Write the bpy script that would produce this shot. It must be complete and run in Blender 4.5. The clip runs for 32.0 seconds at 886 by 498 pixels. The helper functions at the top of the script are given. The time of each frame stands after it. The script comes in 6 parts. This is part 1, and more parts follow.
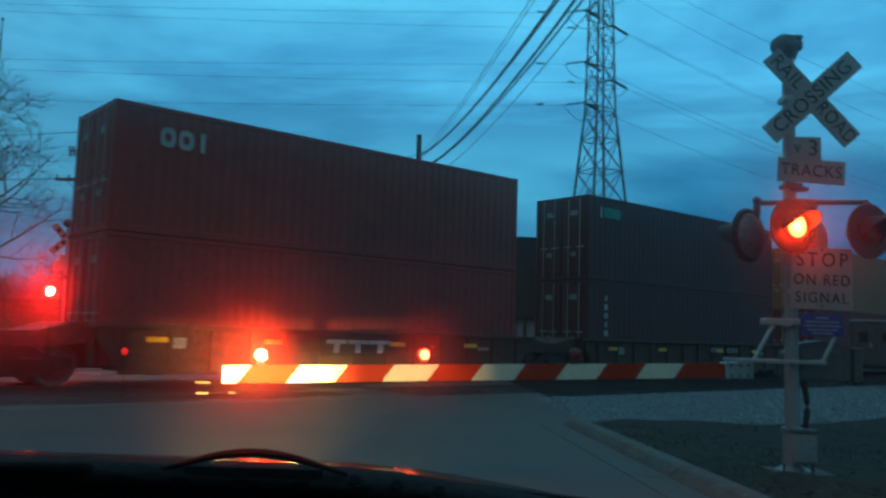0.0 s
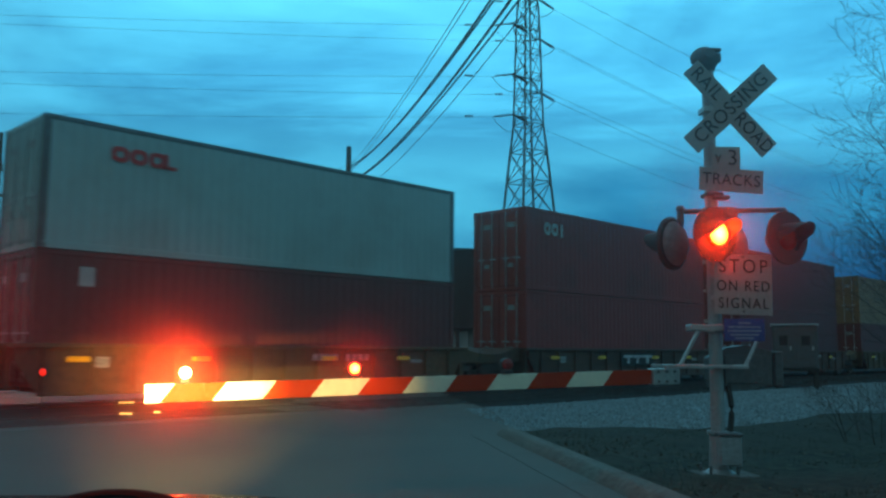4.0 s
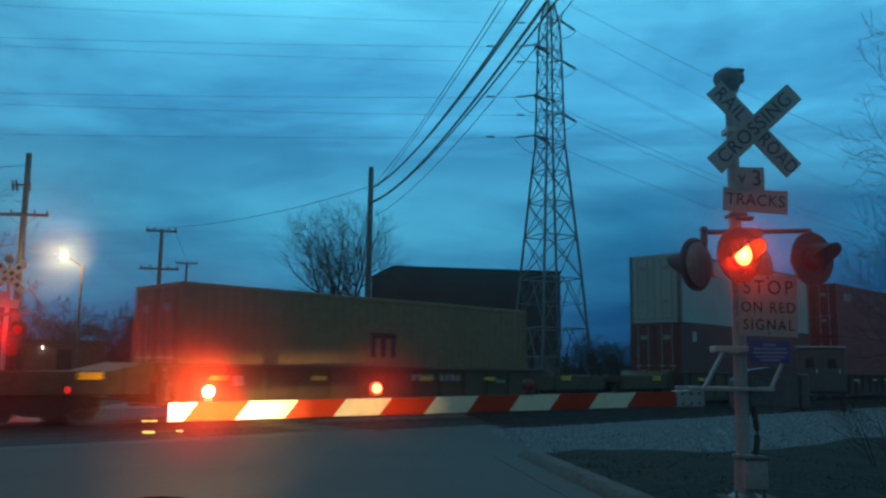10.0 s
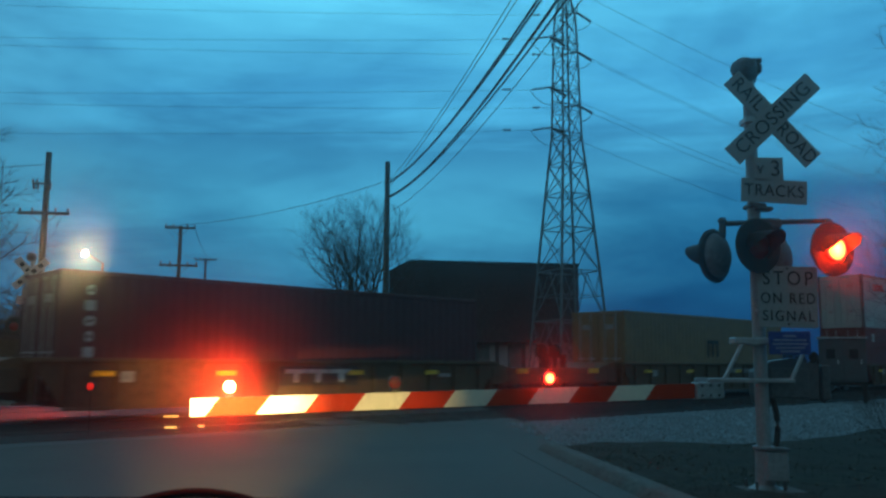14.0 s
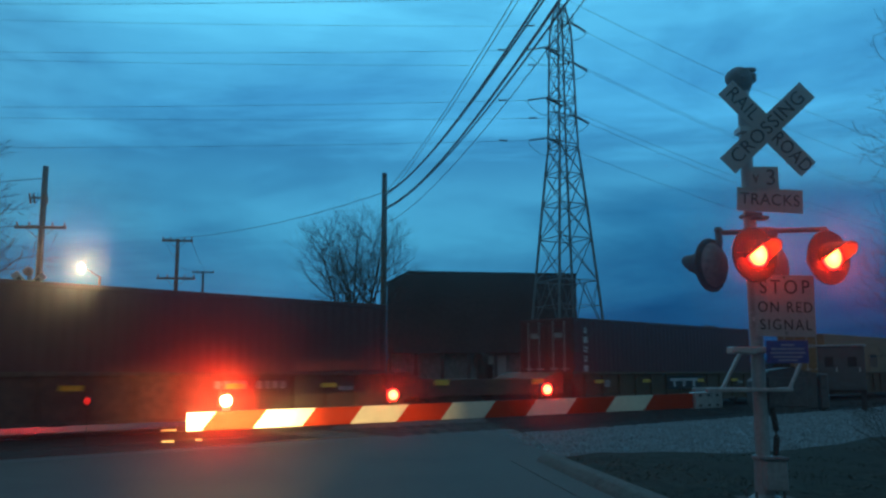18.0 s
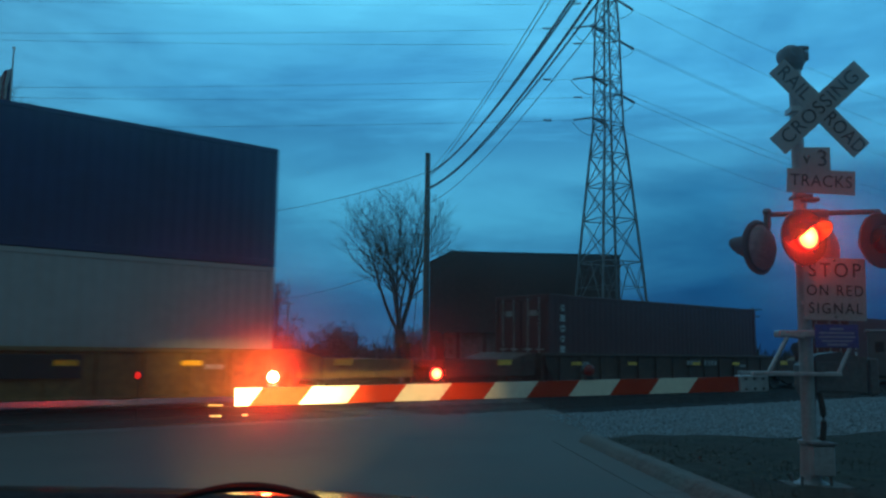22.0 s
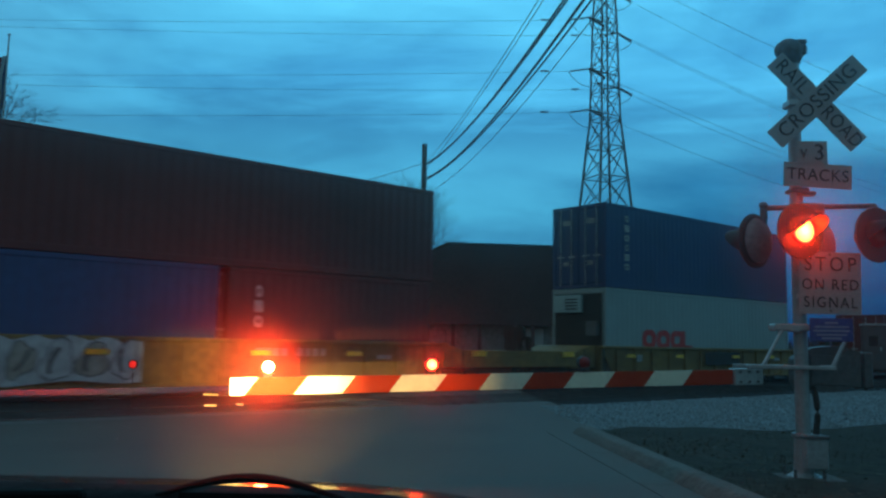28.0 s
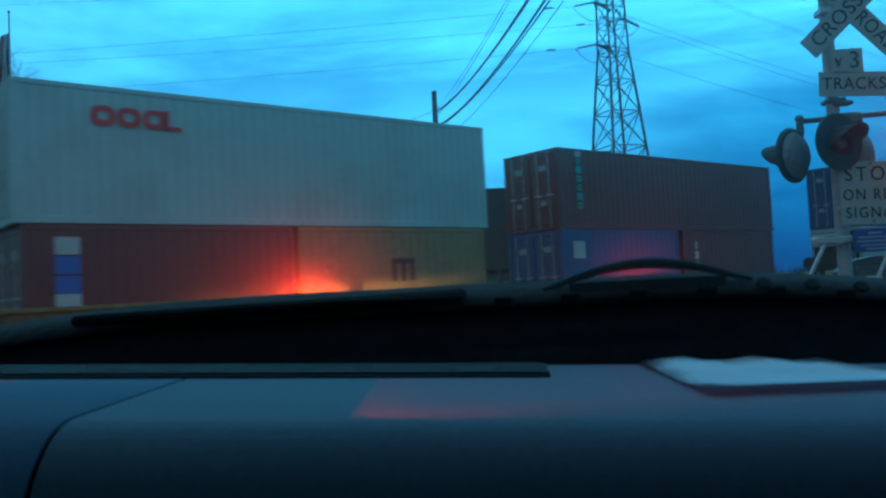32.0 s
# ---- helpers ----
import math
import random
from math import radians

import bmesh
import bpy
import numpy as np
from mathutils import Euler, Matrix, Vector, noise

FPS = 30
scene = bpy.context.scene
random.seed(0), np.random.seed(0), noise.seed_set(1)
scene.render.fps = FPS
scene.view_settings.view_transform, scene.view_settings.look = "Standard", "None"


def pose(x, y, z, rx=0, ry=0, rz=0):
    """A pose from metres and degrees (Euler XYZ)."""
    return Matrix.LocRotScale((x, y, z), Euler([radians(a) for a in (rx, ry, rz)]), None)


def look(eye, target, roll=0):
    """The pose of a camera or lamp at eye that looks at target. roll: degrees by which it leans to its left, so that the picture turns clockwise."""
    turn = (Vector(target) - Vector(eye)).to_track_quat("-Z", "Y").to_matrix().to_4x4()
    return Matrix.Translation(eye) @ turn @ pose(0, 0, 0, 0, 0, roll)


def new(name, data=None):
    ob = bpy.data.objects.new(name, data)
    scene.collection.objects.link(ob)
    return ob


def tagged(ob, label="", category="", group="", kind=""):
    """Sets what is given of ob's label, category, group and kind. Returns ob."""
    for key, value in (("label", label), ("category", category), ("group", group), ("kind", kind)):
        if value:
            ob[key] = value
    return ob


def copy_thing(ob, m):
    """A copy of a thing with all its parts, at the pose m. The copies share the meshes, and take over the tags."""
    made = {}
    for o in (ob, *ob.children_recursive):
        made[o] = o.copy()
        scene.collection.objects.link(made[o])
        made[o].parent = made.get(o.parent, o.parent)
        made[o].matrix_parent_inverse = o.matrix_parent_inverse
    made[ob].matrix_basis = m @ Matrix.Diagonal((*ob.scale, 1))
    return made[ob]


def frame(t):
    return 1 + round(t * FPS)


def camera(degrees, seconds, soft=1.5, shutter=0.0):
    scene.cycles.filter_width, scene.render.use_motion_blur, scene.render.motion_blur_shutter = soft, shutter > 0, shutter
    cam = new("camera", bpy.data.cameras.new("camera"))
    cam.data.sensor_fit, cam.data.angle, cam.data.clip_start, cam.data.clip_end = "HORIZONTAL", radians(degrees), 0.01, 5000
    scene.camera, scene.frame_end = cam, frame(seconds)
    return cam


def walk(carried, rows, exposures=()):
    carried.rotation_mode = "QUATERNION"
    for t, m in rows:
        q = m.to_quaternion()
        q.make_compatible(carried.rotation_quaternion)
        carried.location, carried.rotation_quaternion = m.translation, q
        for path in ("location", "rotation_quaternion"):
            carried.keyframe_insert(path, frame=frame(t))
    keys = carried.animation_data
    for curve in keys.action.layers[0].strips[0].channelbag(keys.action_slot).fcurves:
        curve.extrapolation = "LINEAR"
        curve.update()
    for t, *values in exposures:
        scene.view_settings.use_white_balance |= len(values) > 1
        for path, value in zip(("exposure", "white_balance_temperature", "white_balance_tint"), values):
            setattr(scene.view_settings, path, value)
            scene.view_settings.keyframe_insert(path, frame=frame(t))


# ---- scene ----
# Level crossing at dusk, seen through the windscreen of a waiting car.
# x right, y ahead along the road, z up; the road surface is z = 0.

# ---- camera ----
cam = camera(55.0, 32.0, soft=2.4, shutter=0.9)
PATH = [
    (0, -0.014, -0.026, 1.2917, 0.69, 5.84, -1.70),
    (0.5, -0.011, -0.004, 1.2967, -0.77, 4.93, -0.48),
    (1, -0.010, 0.004, 1.2978, -0.73, 4.33, 0.20),
    (1.5, -0.015, 0.011, 1.2877, -1.09, 4.32, -0.27),
    (2, -0.018, 0.015, 1.2888, -2.01, 5.18, -1.51),
    (2.5, -0.016, 0.011, 1.2914, -2.33, 5.82, -1.19),
    (4.5, 0.013, 0.027, 1.297, -3.95, 6.78, -0.38),
    (5, -0.004, 0.000, 1.2984, 0.03, 5.99, -0.03),
    (5.5, -0.007, -0.002, 1.2988, -0.02, 6.18, 0.12),
    (6, -0.012, -0.000, 1.3001, -0.07, 6.25, -0.00),
    (6.5, 0.003, 0.002, 1.299, -0.14, 6.36, 0.05),
    (7, -0.002, 0.014, 1.2957, -1.00, 6.54, -0.08),
    (7.5, -0.005, 0.010, 1.293, 0.40, 6.18, -1.10),
    (8, -0.015, 0.005, 1.2917, -0.84, 6.58, -0.97),
    (8.5, 0.007, 0.011, 1.300, -0.79, 7.53, -0.03),
    (9, 0.007, 0.006, 1.294, -2.66, 8.16, -0.67),
    (9.5, 0.003, 0.003, 1.297, -2.50, 8.07, -0.83),
    (10, -0.000, 0.015, 1.291, -2.38, 8.07, -0.76),
    (10.5, 0.011, 0.008, 1.300, -2.57, 8.14, -0.32),
    (11, 0.000, 0.005, 1.294, -2.51, 8.28, -0.31),
    (11.5, 0.008, 0.013, 1.300, -2.42, 8.33, -0.51),
    (12, 0.003, 0.003, 1.295, -2.47, 8.46, -0.46),
    (12.5, 0.005, 0.007, 1.296, -2.51, 8.47, -0.47),
    (13, 0.005, -0.003, 1.300, -2.21, 8.54, -0.45),
    (13.5, 0.008, 0.004, 1.301, -1.80, 8.53, -0.32),
    (14, -0.002, -0.004, 1.292, -1.15, 7.64, -0.33),
    (14.5, 0.003, 0.007, 1.298, -0.71, 7.06, -0.23),
    (15, 0.002, -0.000, 1.298, -0.45, 7.20, -0.39),
    (15.5, 0.013, 0.010, 1.300, -1.20, 7.53, 0.06),
    (17.5, 0.007, -0.002, 1.299, -1.28, 8.31, 0.09),
    (18, 0.010, 0.002, 1.302, -1.24, 8.36, 0.15),
    (18.5, 0.008, -0.006, 1.301, -1.25, 8.43, 0.25),
    (19, -0.012, -0.015, 1.2914, 0.48, 6.77, -1.40),
    (19.5, -0.001, 0.001, 1.2988, 0.51, 5.96, -0.86),
    (20, -0.003, 0.016, 1.2979, -0.96, 6.23, 0.17),
    (20.5, -0.014, 0.002, 1.2918, 1.00, 6.02, -1.56),
    (21, -0.007, -0.017, 1.2982, 1.13, 6.78, -0.91),
    (21.5, -0.002, -0.021, 1.2978, 1.68, 6.99, -0.80),
    (22, -0.003, -0.025, 1.2988, 1.55, 7.01, -0.62),
    (22.5, -0.008, -0.013, 1.2986, 1.21, 6.61, -0.63),
    (23, -0.009, -0.015, 1.2985, 1.01, 6.67, -0.75),
    (23.5, -0.011, -0.012, 1.2979, 0.68, 6.78, -0.81),
    (24, -0.011, -0.011, 1.2983, 0.58, 6.83, -0.81),
    (24.5, -0.011, -0.016, 1.2975, 0.57, 6.91, -0.83),
    (25, -0.011, -0.016, 1.2986, 0.75, 6.78, -0.80),
    (25.5, -0.005, -0.030, 1.3010, 1.78, 6.64, -0.80),
    (27.5, -0.008, -0.021, 1.2991, 1.21, 6.36, -1.08),
    (28, -0.008, -0.017, 1.2987, 1.22, 6.42, -1.02),
    (28.5, -0.008, -0.021, 1.2983, 1.28, 6.52, -1.01),
    (29, -0.007, -0.023, 1.2957, 1.39, 6.53, -1.07),
    (29.5, -0.007, -0.023, 1.2971, 1.57, 6.49, -1.43),
    (29.8, -0.022, -0.039, 1.292, 1.57, 6.49, -1.73),
    (29.9, -0.055, 0.000, 1.276, 0.65, 6.30, -2.50),
    (29.967, -0.085, 0.040, 1.263, -1.20, 6.75, -2.90),
    (30.033, -0.115, 0.050, 1.256, -3.00, 7.75, -3.60),
    (30.1, -0.135, 0.045, 1.253, -2.90, 8.05, -4.20),
    (30.2, -0.155, 0.031, 1.252, -2.64, 8.57, -3.93),
    (30.3, -0.172, 0.022, 1.251, -2.75, 8.95, -3.10),
    (30.5, -0.200, 0.009, 1.248, -1.98, 7.58, 0.43),
    (30.8, -0.202, 0.018, 1.233, -1.14, 5.26, 0.87),
    (31, -0.203, 0.039, 1.227, -1.02, 4.58, 1.42),
    (31.3, -0.209, 0.024, 1.219, -0.72, 4.23, 2.81),
    (31.6, -0.234, 0.049, 1.196, 1.77, 2.90, 2.59),
    (32, -0.227, 0.034, 1.205, 2.56, 3.04, 3.04),
]
EXPOSURES = [(0, -0.05, 6500, 10), (1, 0.4, 6650, 4), (2, 0.4, 6700, 2), (2.6, 0.4, 6700, 2), (4.8, 0.25, 6700, 3), (5.3, 0.2, 6700, 5), (6, 0.15, 6600, 7),
             (7, 0.1, 6500, 10), (8, -0.05, 6450, 12), (9, -0.2, 6450, 12), (11, -0.22, 6450, 11), (13, -0.25, 6350, 14), (14, -0.25, 6450, 11), (16, -0.25, 6400, 12),
             (17.5, -0.25, 6250, 16), (18.3, -0.25, 6250, 16), (19, -0.2, 6400, 11), (20, -0.2, 6500, 10), (22, -0.2, 6350, 14), (23, -0.2, 6350, 14), (25, -0.2, 6400, 12),
             (28, 0.0, 6450, 11), (29.5, 0.0, 6400, 12), (30.3, -0.2, 6300, 13), (30.8, 0.05, 6200, 12), (31.3, 0.4, 6100, 9), (32, 0.75, 5800, 7)]
walk(cam, [(t, pose(x, y, z, 90 + pitch, roll, yaw)) for t, x, y, z, yaw, pitch, roll in PATH], EXPOSURES)

# ---- sky and sun ----
world = bpy.data.worlds.new("dusk_sky")
scene.world = world
world.use_nodes = True
wn, wl = world.node_tree.nodes, world.node_tree.links
wn.clear()


def wnode(kind, **settings):
    node = wn.new(kind)
    for key, value in settings.items():
        node.inputs[key].default_value = value
    return node


sky = wn.new("ShaderNodeTexSky")
sky.sky_type, sky.sun_disc = "NISHITA", False
sky.sun_elevation, sky.sun_rotation = radians(-3.0), radians(200)
coords = wn.new("ShaderNodeTexCoord")
split = wn.new("ShaderNodeSeparateXYZ")
wl.new(coords.outputs["Generated"], split.inputs[0])
ramp = wn.new("ShaderNodeValToRGB")
stops = [(0.0, (0.020, 0.090, 0.205)), (0.08, (0.017, 0.115, 0.245)), (0.17, (0.042, 0.27, 0.445)), (0.215, (0.046, 0.285, 0.475)), (0.25, (0.033, 0.22, 0.405)),
         (0.29, (0.062, 0.375, 0.63)), (0.42, (0.098, 0.53, 0.79)), (1.0, (0.26, 0.45, 0.60))]
while len(ramp.color_ramp.elements) < len(stops):
    ramp.color_ramp.elements.new(0.5)
for element, (at, colour) in zip(ramp.color_ramp.elements, stops):
    element.position, element.color = at, (*colour, 1)
# long low cloud banks: noise stretched along the horizon
stretch = wn.new("ShaderNodeMapping")
stretch.inputs["Scale"].default_value = (1.0, 1.0, 5.0)
wl.new(coords.outputs["Generated"], stretch.inputs[0])
clouds = wnode("ShaderNodeTexNoise", Scale=1.45, Detail=8.0, Roughness=0.60, Distortion=0.4)
wl.new(stretch.outputs[0], clouds.inputs["Vector"])
# the layers of the sky wave up and down with the clouds
wave = wn.new("ShaderNodeMath")
wave.operation, wave.inputs[1].default_value = "MULTIPLY_ADD", 0.16
wl.new(clouds.outputs["Fac"], wave.inputs[0])
lower = wn.new("ShaderNodeMath")
lower.operation, lower.inputs[1].default_value = "SUBTRACT", 0.08
wl.new(split.outputs["Z"], lower.inputs[0])
wl.new(lower.outputs[0], wave.inputs[2])
wl.new(wave.outputs[0], ramp.inputs[0])
cloud_ramp = wn.new("ShaderNodeValToRGB")
cloud_ramp.color_ramp.elements[0].position, cloud_ramp.color_ramp.elements[0].color = 0.38, (0.61, 0.68, 0.77, 1)
cloud_ramp.color_ramp.elements[1].position, cloud_ramp.color_ramp.elements[1].color = 0.60, (1.09, 1.08, 1.05, 1)
wl.new(clouds.outputs["Fac"], cloud_ramp.inputs[0])
banks = wn.new("ShaderNodeMixRGB")
banks.blend_type, banks.inputs[0].default_value = "MULTIPLY", 1.0
wl.new(ramp.outputs[0], banks.inputs[1])
wl.new(cloud_ramp.outputs[0], banks.inputs[2])
# a dark bank of cloud low on the right, with a ragged edge
heap = wn.new("ShaderNodeVectorMath")
heap.operation = "DOT_PRODUCT"
heap.inputs[1].default_value = (0.42, 0.90, 0.115)
wl.new(coords.outputs["Generated"], heap.inputs[0])
ragged = wn.new("ShaderNodeMath")
ragged.operation, ragged.inputs[1].default_value = "MULTIPLY_ADD", -0.09
wl.new(clouds.outputs["Fac"], ragged.inputs[0])
wl.new(heap.outputs["Value"], ragged.inputs[2])
bank = wn.new("ShaderNodeMapRange")
bank.interpolation_type = "SMOOTHSTEP"
for socket, value in zip(("From Min", "From Max", "To Min", "To Max"), (0.875, 0.955, 0.0, 1.0)):
    bank.inputs[socket].default_value = value
above = wn.new("ShaderNodeMath")
above.operation, above.inputs[1].default_value, above.inputs[2].default_value = "MULTIPLY_ADD", -1.2, 0.22
wl.new(split.outputs["Z"], above.inputs[0])
capped = wn.new("ShaderNodeMath")
capped.operation, capped.inputs[1].default_value = "MINIMUM", 0.0
wl.new(above.outputs[0], capped.inputs[0])
trimmed = wn.new("ShaderNodeMath")
trimmed.operation = "ADD"
wl.new(ragged.outputs[0], trimmed.inputs[0])
wl.new(capped.outputs[0], trimmed.inputs[1])
wl.new(trimmed.outputs[0], bank.inputs["Value"])
dim = wn.new("ShaderNodeMixRGB")
dim.blend_type, dim.inputs[2].default_value = "MULTIPLY", (0.22, 0.42, 0.56, 1)
wl.new(bank.outputs[0], dim.inputs[0])
wl.new(banks.outputs[0], dim.inputs[1])
# small ragged cloud patches
flatten = wn.new("ShaderNodeMapping")
flatten.inputs["Scale"].default_value, flatten.inputs["Rotation"].default_value = (1.0, 1.0, 2.3), (0, radians(7), 0)
wl.new(coords.outputs["Generated"], flatten.inputs[0])
patches = wnode("ShaderNodeTexNoise", Scale=4.6, Detail=6.0, Roughness=0.58, Distortion=0.6)
wl.new(flatten.outputs[0], patches.inputs["Vector"])
patch_ramp = wn.new("ShaderNodeValToRGB")
patch_ramp.color_ramp.elements[0].position, patch_ramp.color_ramp.elements[0].color = 0.40, (0.84, 0.87, 0.90, 1)
patch_ramp.color_ramp.elements[1].position, patch_ramp.color_ramp.elements[1].color = 0.56, (1.06, 1.05, 1.04, 1)
wl.new(patches.outputs["Fac"], patch_ramp.inputs[0])
ragged_sky = wn.new("ShaderNodeMixRGB")
ragged_sky.blend_type, ragged_sky.inputs[0].default_value = "MULTIPLY", 1.0
wl.new(dim.outputs[0], ragged_sky.inputs[1])
wl.new(patch_ramp.outputs[0], ragged_sky.inputs[2])
# the afterglow stands ahead and to the left; the sky behind is darker
side = wn.new("ShaderNodeVectorMath")
side.operation = "DOT_PRODUCT"
side.inputs[1].default_value = (0.40, 0.917, 0.0)
wl.new(coords.outputs["Generated"], side.inputs[0])
fade = wn.new("ShaderNodeMapRange")
for socket, value in zip(("From Min", "From Max", "To Min", "To Max"), (-0.7, 0.97, 0.31, 1.14)):
    fade.inputs[socket].default_value = value
wl.new(side.outputs["Value"], fade.inputs["Value"])
glow = wn.new("ShaderNodeBackground")
power = wn.new("ShaderNodeMath")
power.operation, power.inputs[1].default_value = "MULTIPLY", 1.29
wl.new(fade.outputs[0], power.inputs[0])
wl.new(power.outputs[0], glow.inputs["Strength"])
veil = wn.new("ShaderNodeMixRGB")
veil.inputs[2].default_value = (0.15, 0.36, 0.41, 1)
grey = wn.new("ShaderNodeMapRange")
for socket, value in zip(("From Min", "From Max", "To Min", "To Max"), (-0.2, 0.7, 0.7, 0.0)):
    grey.inputs[socket].default_value = value
wl.new(side.outputs["Value"], grey.inputs["Value"])
wl.new(grey.outputs[0], veil.inputs[0])
wl.new(ragged_sky.outputs[0], veil.inputs[1])
wl.new(veil.outputs[0], glow.inputs["Color"])
air = wn.new("ShaderNodeBackground")
air.inputs["Strength"].default_value = 0.05
wl.new(sky.outputs[0], air.inputs["Color"])
both = wn.new("ShaderNodeAddShader")
wl.new(glow.outputs[0], both.inputs[0])
wl.new(air.outputs[0], both.inputs[1])
out = wn.new("ShaderNodeOutputWorld")
wl.new(both.outputs[0], out.inputs[0])

sun_data = bpy.data.lights.new("sun", "SUN")
sun_data.energy, sun_data.angle, sun_data.color = 0.06, radians(60), (0.75, 0.87, 1.0)
sun = new("sun", sun_data)
sun.matrix_world = look((-20, -40, 40), (0, 0, 0))

# ---- materials ----
def material(name, colour, rough=0.6, metal=0.0, grain=40.0, amount=0.25, bump=0.15, stains=1.2, stain=0.3, dirt=None, spec=0.5, pieces=0.0):
    """A surface with fine grain, larger stains and relief; pieces: how far one piece's tone differs from the next."""
    m = bpy.data.materials.new(name)
    m.use_nodes = True
    nodes, links = m.node_tree.nodes, m.node_tree.links
    bsdf = nodes["Principled BSDF"]
    bsdf.inputs["Roughness"].default_value, bsdf.inputs["Metallic"].default_value = rough, metal
    bsdf.inputs["Specular IOR Level"].default_value = spec
    tc = nodes.new("ShaderNodeTexCoord")
    fine, wide = nodes.new("ShaderNodeTexNoise"), nodes.new("ShaderNodeTexNoise")
    for node, scale in ((fine, grain), (wide, stains)):
        node.inputs["Scale"].default_value, node.inputs["Detail"].default_value = scale, 5
        links.new(tc.outputs["Object"], node.inputs["Vector"])
    tone = nodes.new("ShaderNodeMapRange")
    tone.inputs["From Min"].default_value, tone.inputs["From Max"].default_value = 0.3, 0.7
    tone.inputs["To Min"].default_value, tone.inputs["To Max"].default_value = 1 - amount, 1 + amount
    links.new(fine.outputs["Fac"], tone.inputs["Value"])
    grained = nodes.new("ShaderNodeMixRGB")
    grained.blend_type, grained.inputs[0].default_value, grained.inputs[1].default_value = "MULTIPLY", 1, (*colour, 1)
    links.new(tone.outputs[0], grained.inputs[2])
    soil = nodes.new("ShaderNodeMixRGB")
    soil.inputs[2].default_value = (*(dirt or [c * 0.45 for c in colour]), 1)
    links.new(grained.outputs[0], soil.inputs[1])
    where = nodes.new("ShaderNodeMapRange")
    where.inputs["From Min"].default_value, where.inputs["From Max"].default_value, where.inputs["To Max"].default_value = 0.45, 0.75, stain
    links.new(wide.outputs["Fac"], where.inputs["Value"])
    links.new(where.outputs[0], soil.inputs[0])
    last = soil
    if pieces:
        info, span = nodes.new("ShaderNodeObjectInfo"), nodes.new("ShaderNodeMapRange")
        span.inputs["To Min"].default_value, span.inputs["To Max"].default_value = 1 - pieces, 1 + pieces
        links.new(info.outputs["Random"], span.inputs["Value"])
        last = nodes.new("ShaderNodeMixRGB")
        last.blend_type, last.inputs[0].default_value = "MULTIPLY", 1
        links.new(soil.outputs[0], last.inputs[1])
        links.new(span.outputs[0], last.inputs[2])
    links.new(last.outputs[0], bsdf.inputs["Base Color"])
    relief = nodes.new("ShaderNodeBump")
    relief.inputs["Strength"].default_value, relief.inputs["Distance"].default_value = bump, 0.02
    links.new(fine.outputs["Fac"], relief.inputs["Height"])
    links.new(relief.outputs[0], bsdf.inputs["Normal"])
    return m


def glowing(name, colour, strength, core=None, radius=1.0):
    m = bpy.data.materials.new(name)
    m.use_nodes = True
    bsdf = m.node_tree.nodes["Principled BSDF"]
    bsdf.inputs["Base Color"].default_value = (*colour, 1)
    bsdf.inputs["Emission Color"].default_value, bsdf.inputs["Emission Strength"].default_value = (*colour, 1), strength
    if core:
        # hotter towards the filament in the middle of the lens
        nodes, links = m.node_tree.nodes, m.node_tree.links
        tc, fit, ball, mix = nodes.new("ShaderNodeTexCoord"), nodes.new("ShaderNodeMapping"), nodes.new("ShaderNodeTexGradient"), nodes.new("ShaderNodeMixRGB")
        fit.inputs["Scale"].default_value = (1 / radius, 1 / radius, 1 / radius)
        ball.gradient_type = "SPHERICAL"
        mix.inputs[1].default_value, mix.inputs[2].default_value = (*colour, 1), (*core, 1)
        links.new(tc.outputs["Object"], fit.inputs[0])
        links.new(fit.outputs[0], ball.inputs[0])
        links.new(ball.outputs["Fac"], mix.inputs[0])
        links.new(mix.outputs[0], bsdf.inputs["Emission Color"])
    return m


ASPHALT = material("asphalt", (0.088, 0.079, 0.070), 0.8, grain=90, amount=0.35, bump=0.4, stains=0.35, stain=0.5, dirt=(0.040, 0.040, 0.040))
CONCRETE = material("kerb_concrete", (0.092, 0.086, 0.077), 0.85, grain=60, amount=0.2, bump=0.3, stains=1.5, stain=0.5, dirt=(0.07, 0.065, 0.055))
KERB = material("grimy_kerb", (0.115, 0.108, 0.096), 0.9, grain=18, amount=0.35, bump=0.4, stains=2.2, stain=0.6, dirt=(0.060, 0.050, 0.040))
SOIL = material("grassy_soil", (0.030, 0.030, 0.021), 0.95, grain=9, amount=0.7, bump=1.0, stains=0.9, stain=0.85, dirt=(0.040, 0.030, 0.021), spec=0.15)
LEAF = material("dry_leaf", (0.10, 0.075, 0.048), 0.85, grain=6, amount=0.6, bump=0, stains=1.5, stain=0.7, dirt=(0.035, 0.026, 0.02))
GRASS = material("winter_grass", (0.030, 0.034, 0.016), 0.9, grain=3, amount=0.4, bump=0, stains=0.4, stain=0.7, dirt=(0.05, 0.044, 0.028))
BALLAST = material("ballast_bed", (0.15, 0.19, 0.21), 0.9, grain=14, amount=0.55, bump=1.0, stains=0.6, stain=0.4, dirt=(0.06, 0.052, 0.045))
DARK_BED = material("oiled_ballast", (0.015, 0.015, 0.016), 0.95, spec=0.08, grain=14, amount=0.5, bump=1.0, stains=0.6, stain=0.5)
STONE = material("ballast_stone", (0.19, 0.245, 0.270), 0.85, grain=12, amount=0.45, bump=0.3, stains=0.9, stain=0.3)
RAIL_RUST = material("rail_rust", (0.05, 0.032, 0.026), 0.7, 0.4, grain=30)
RAIL_HEAD = material("rail_head", (0.55, 0.55, 0.56), 0.22, 1.0, grain=60, amount=0.1, bump=0.05)
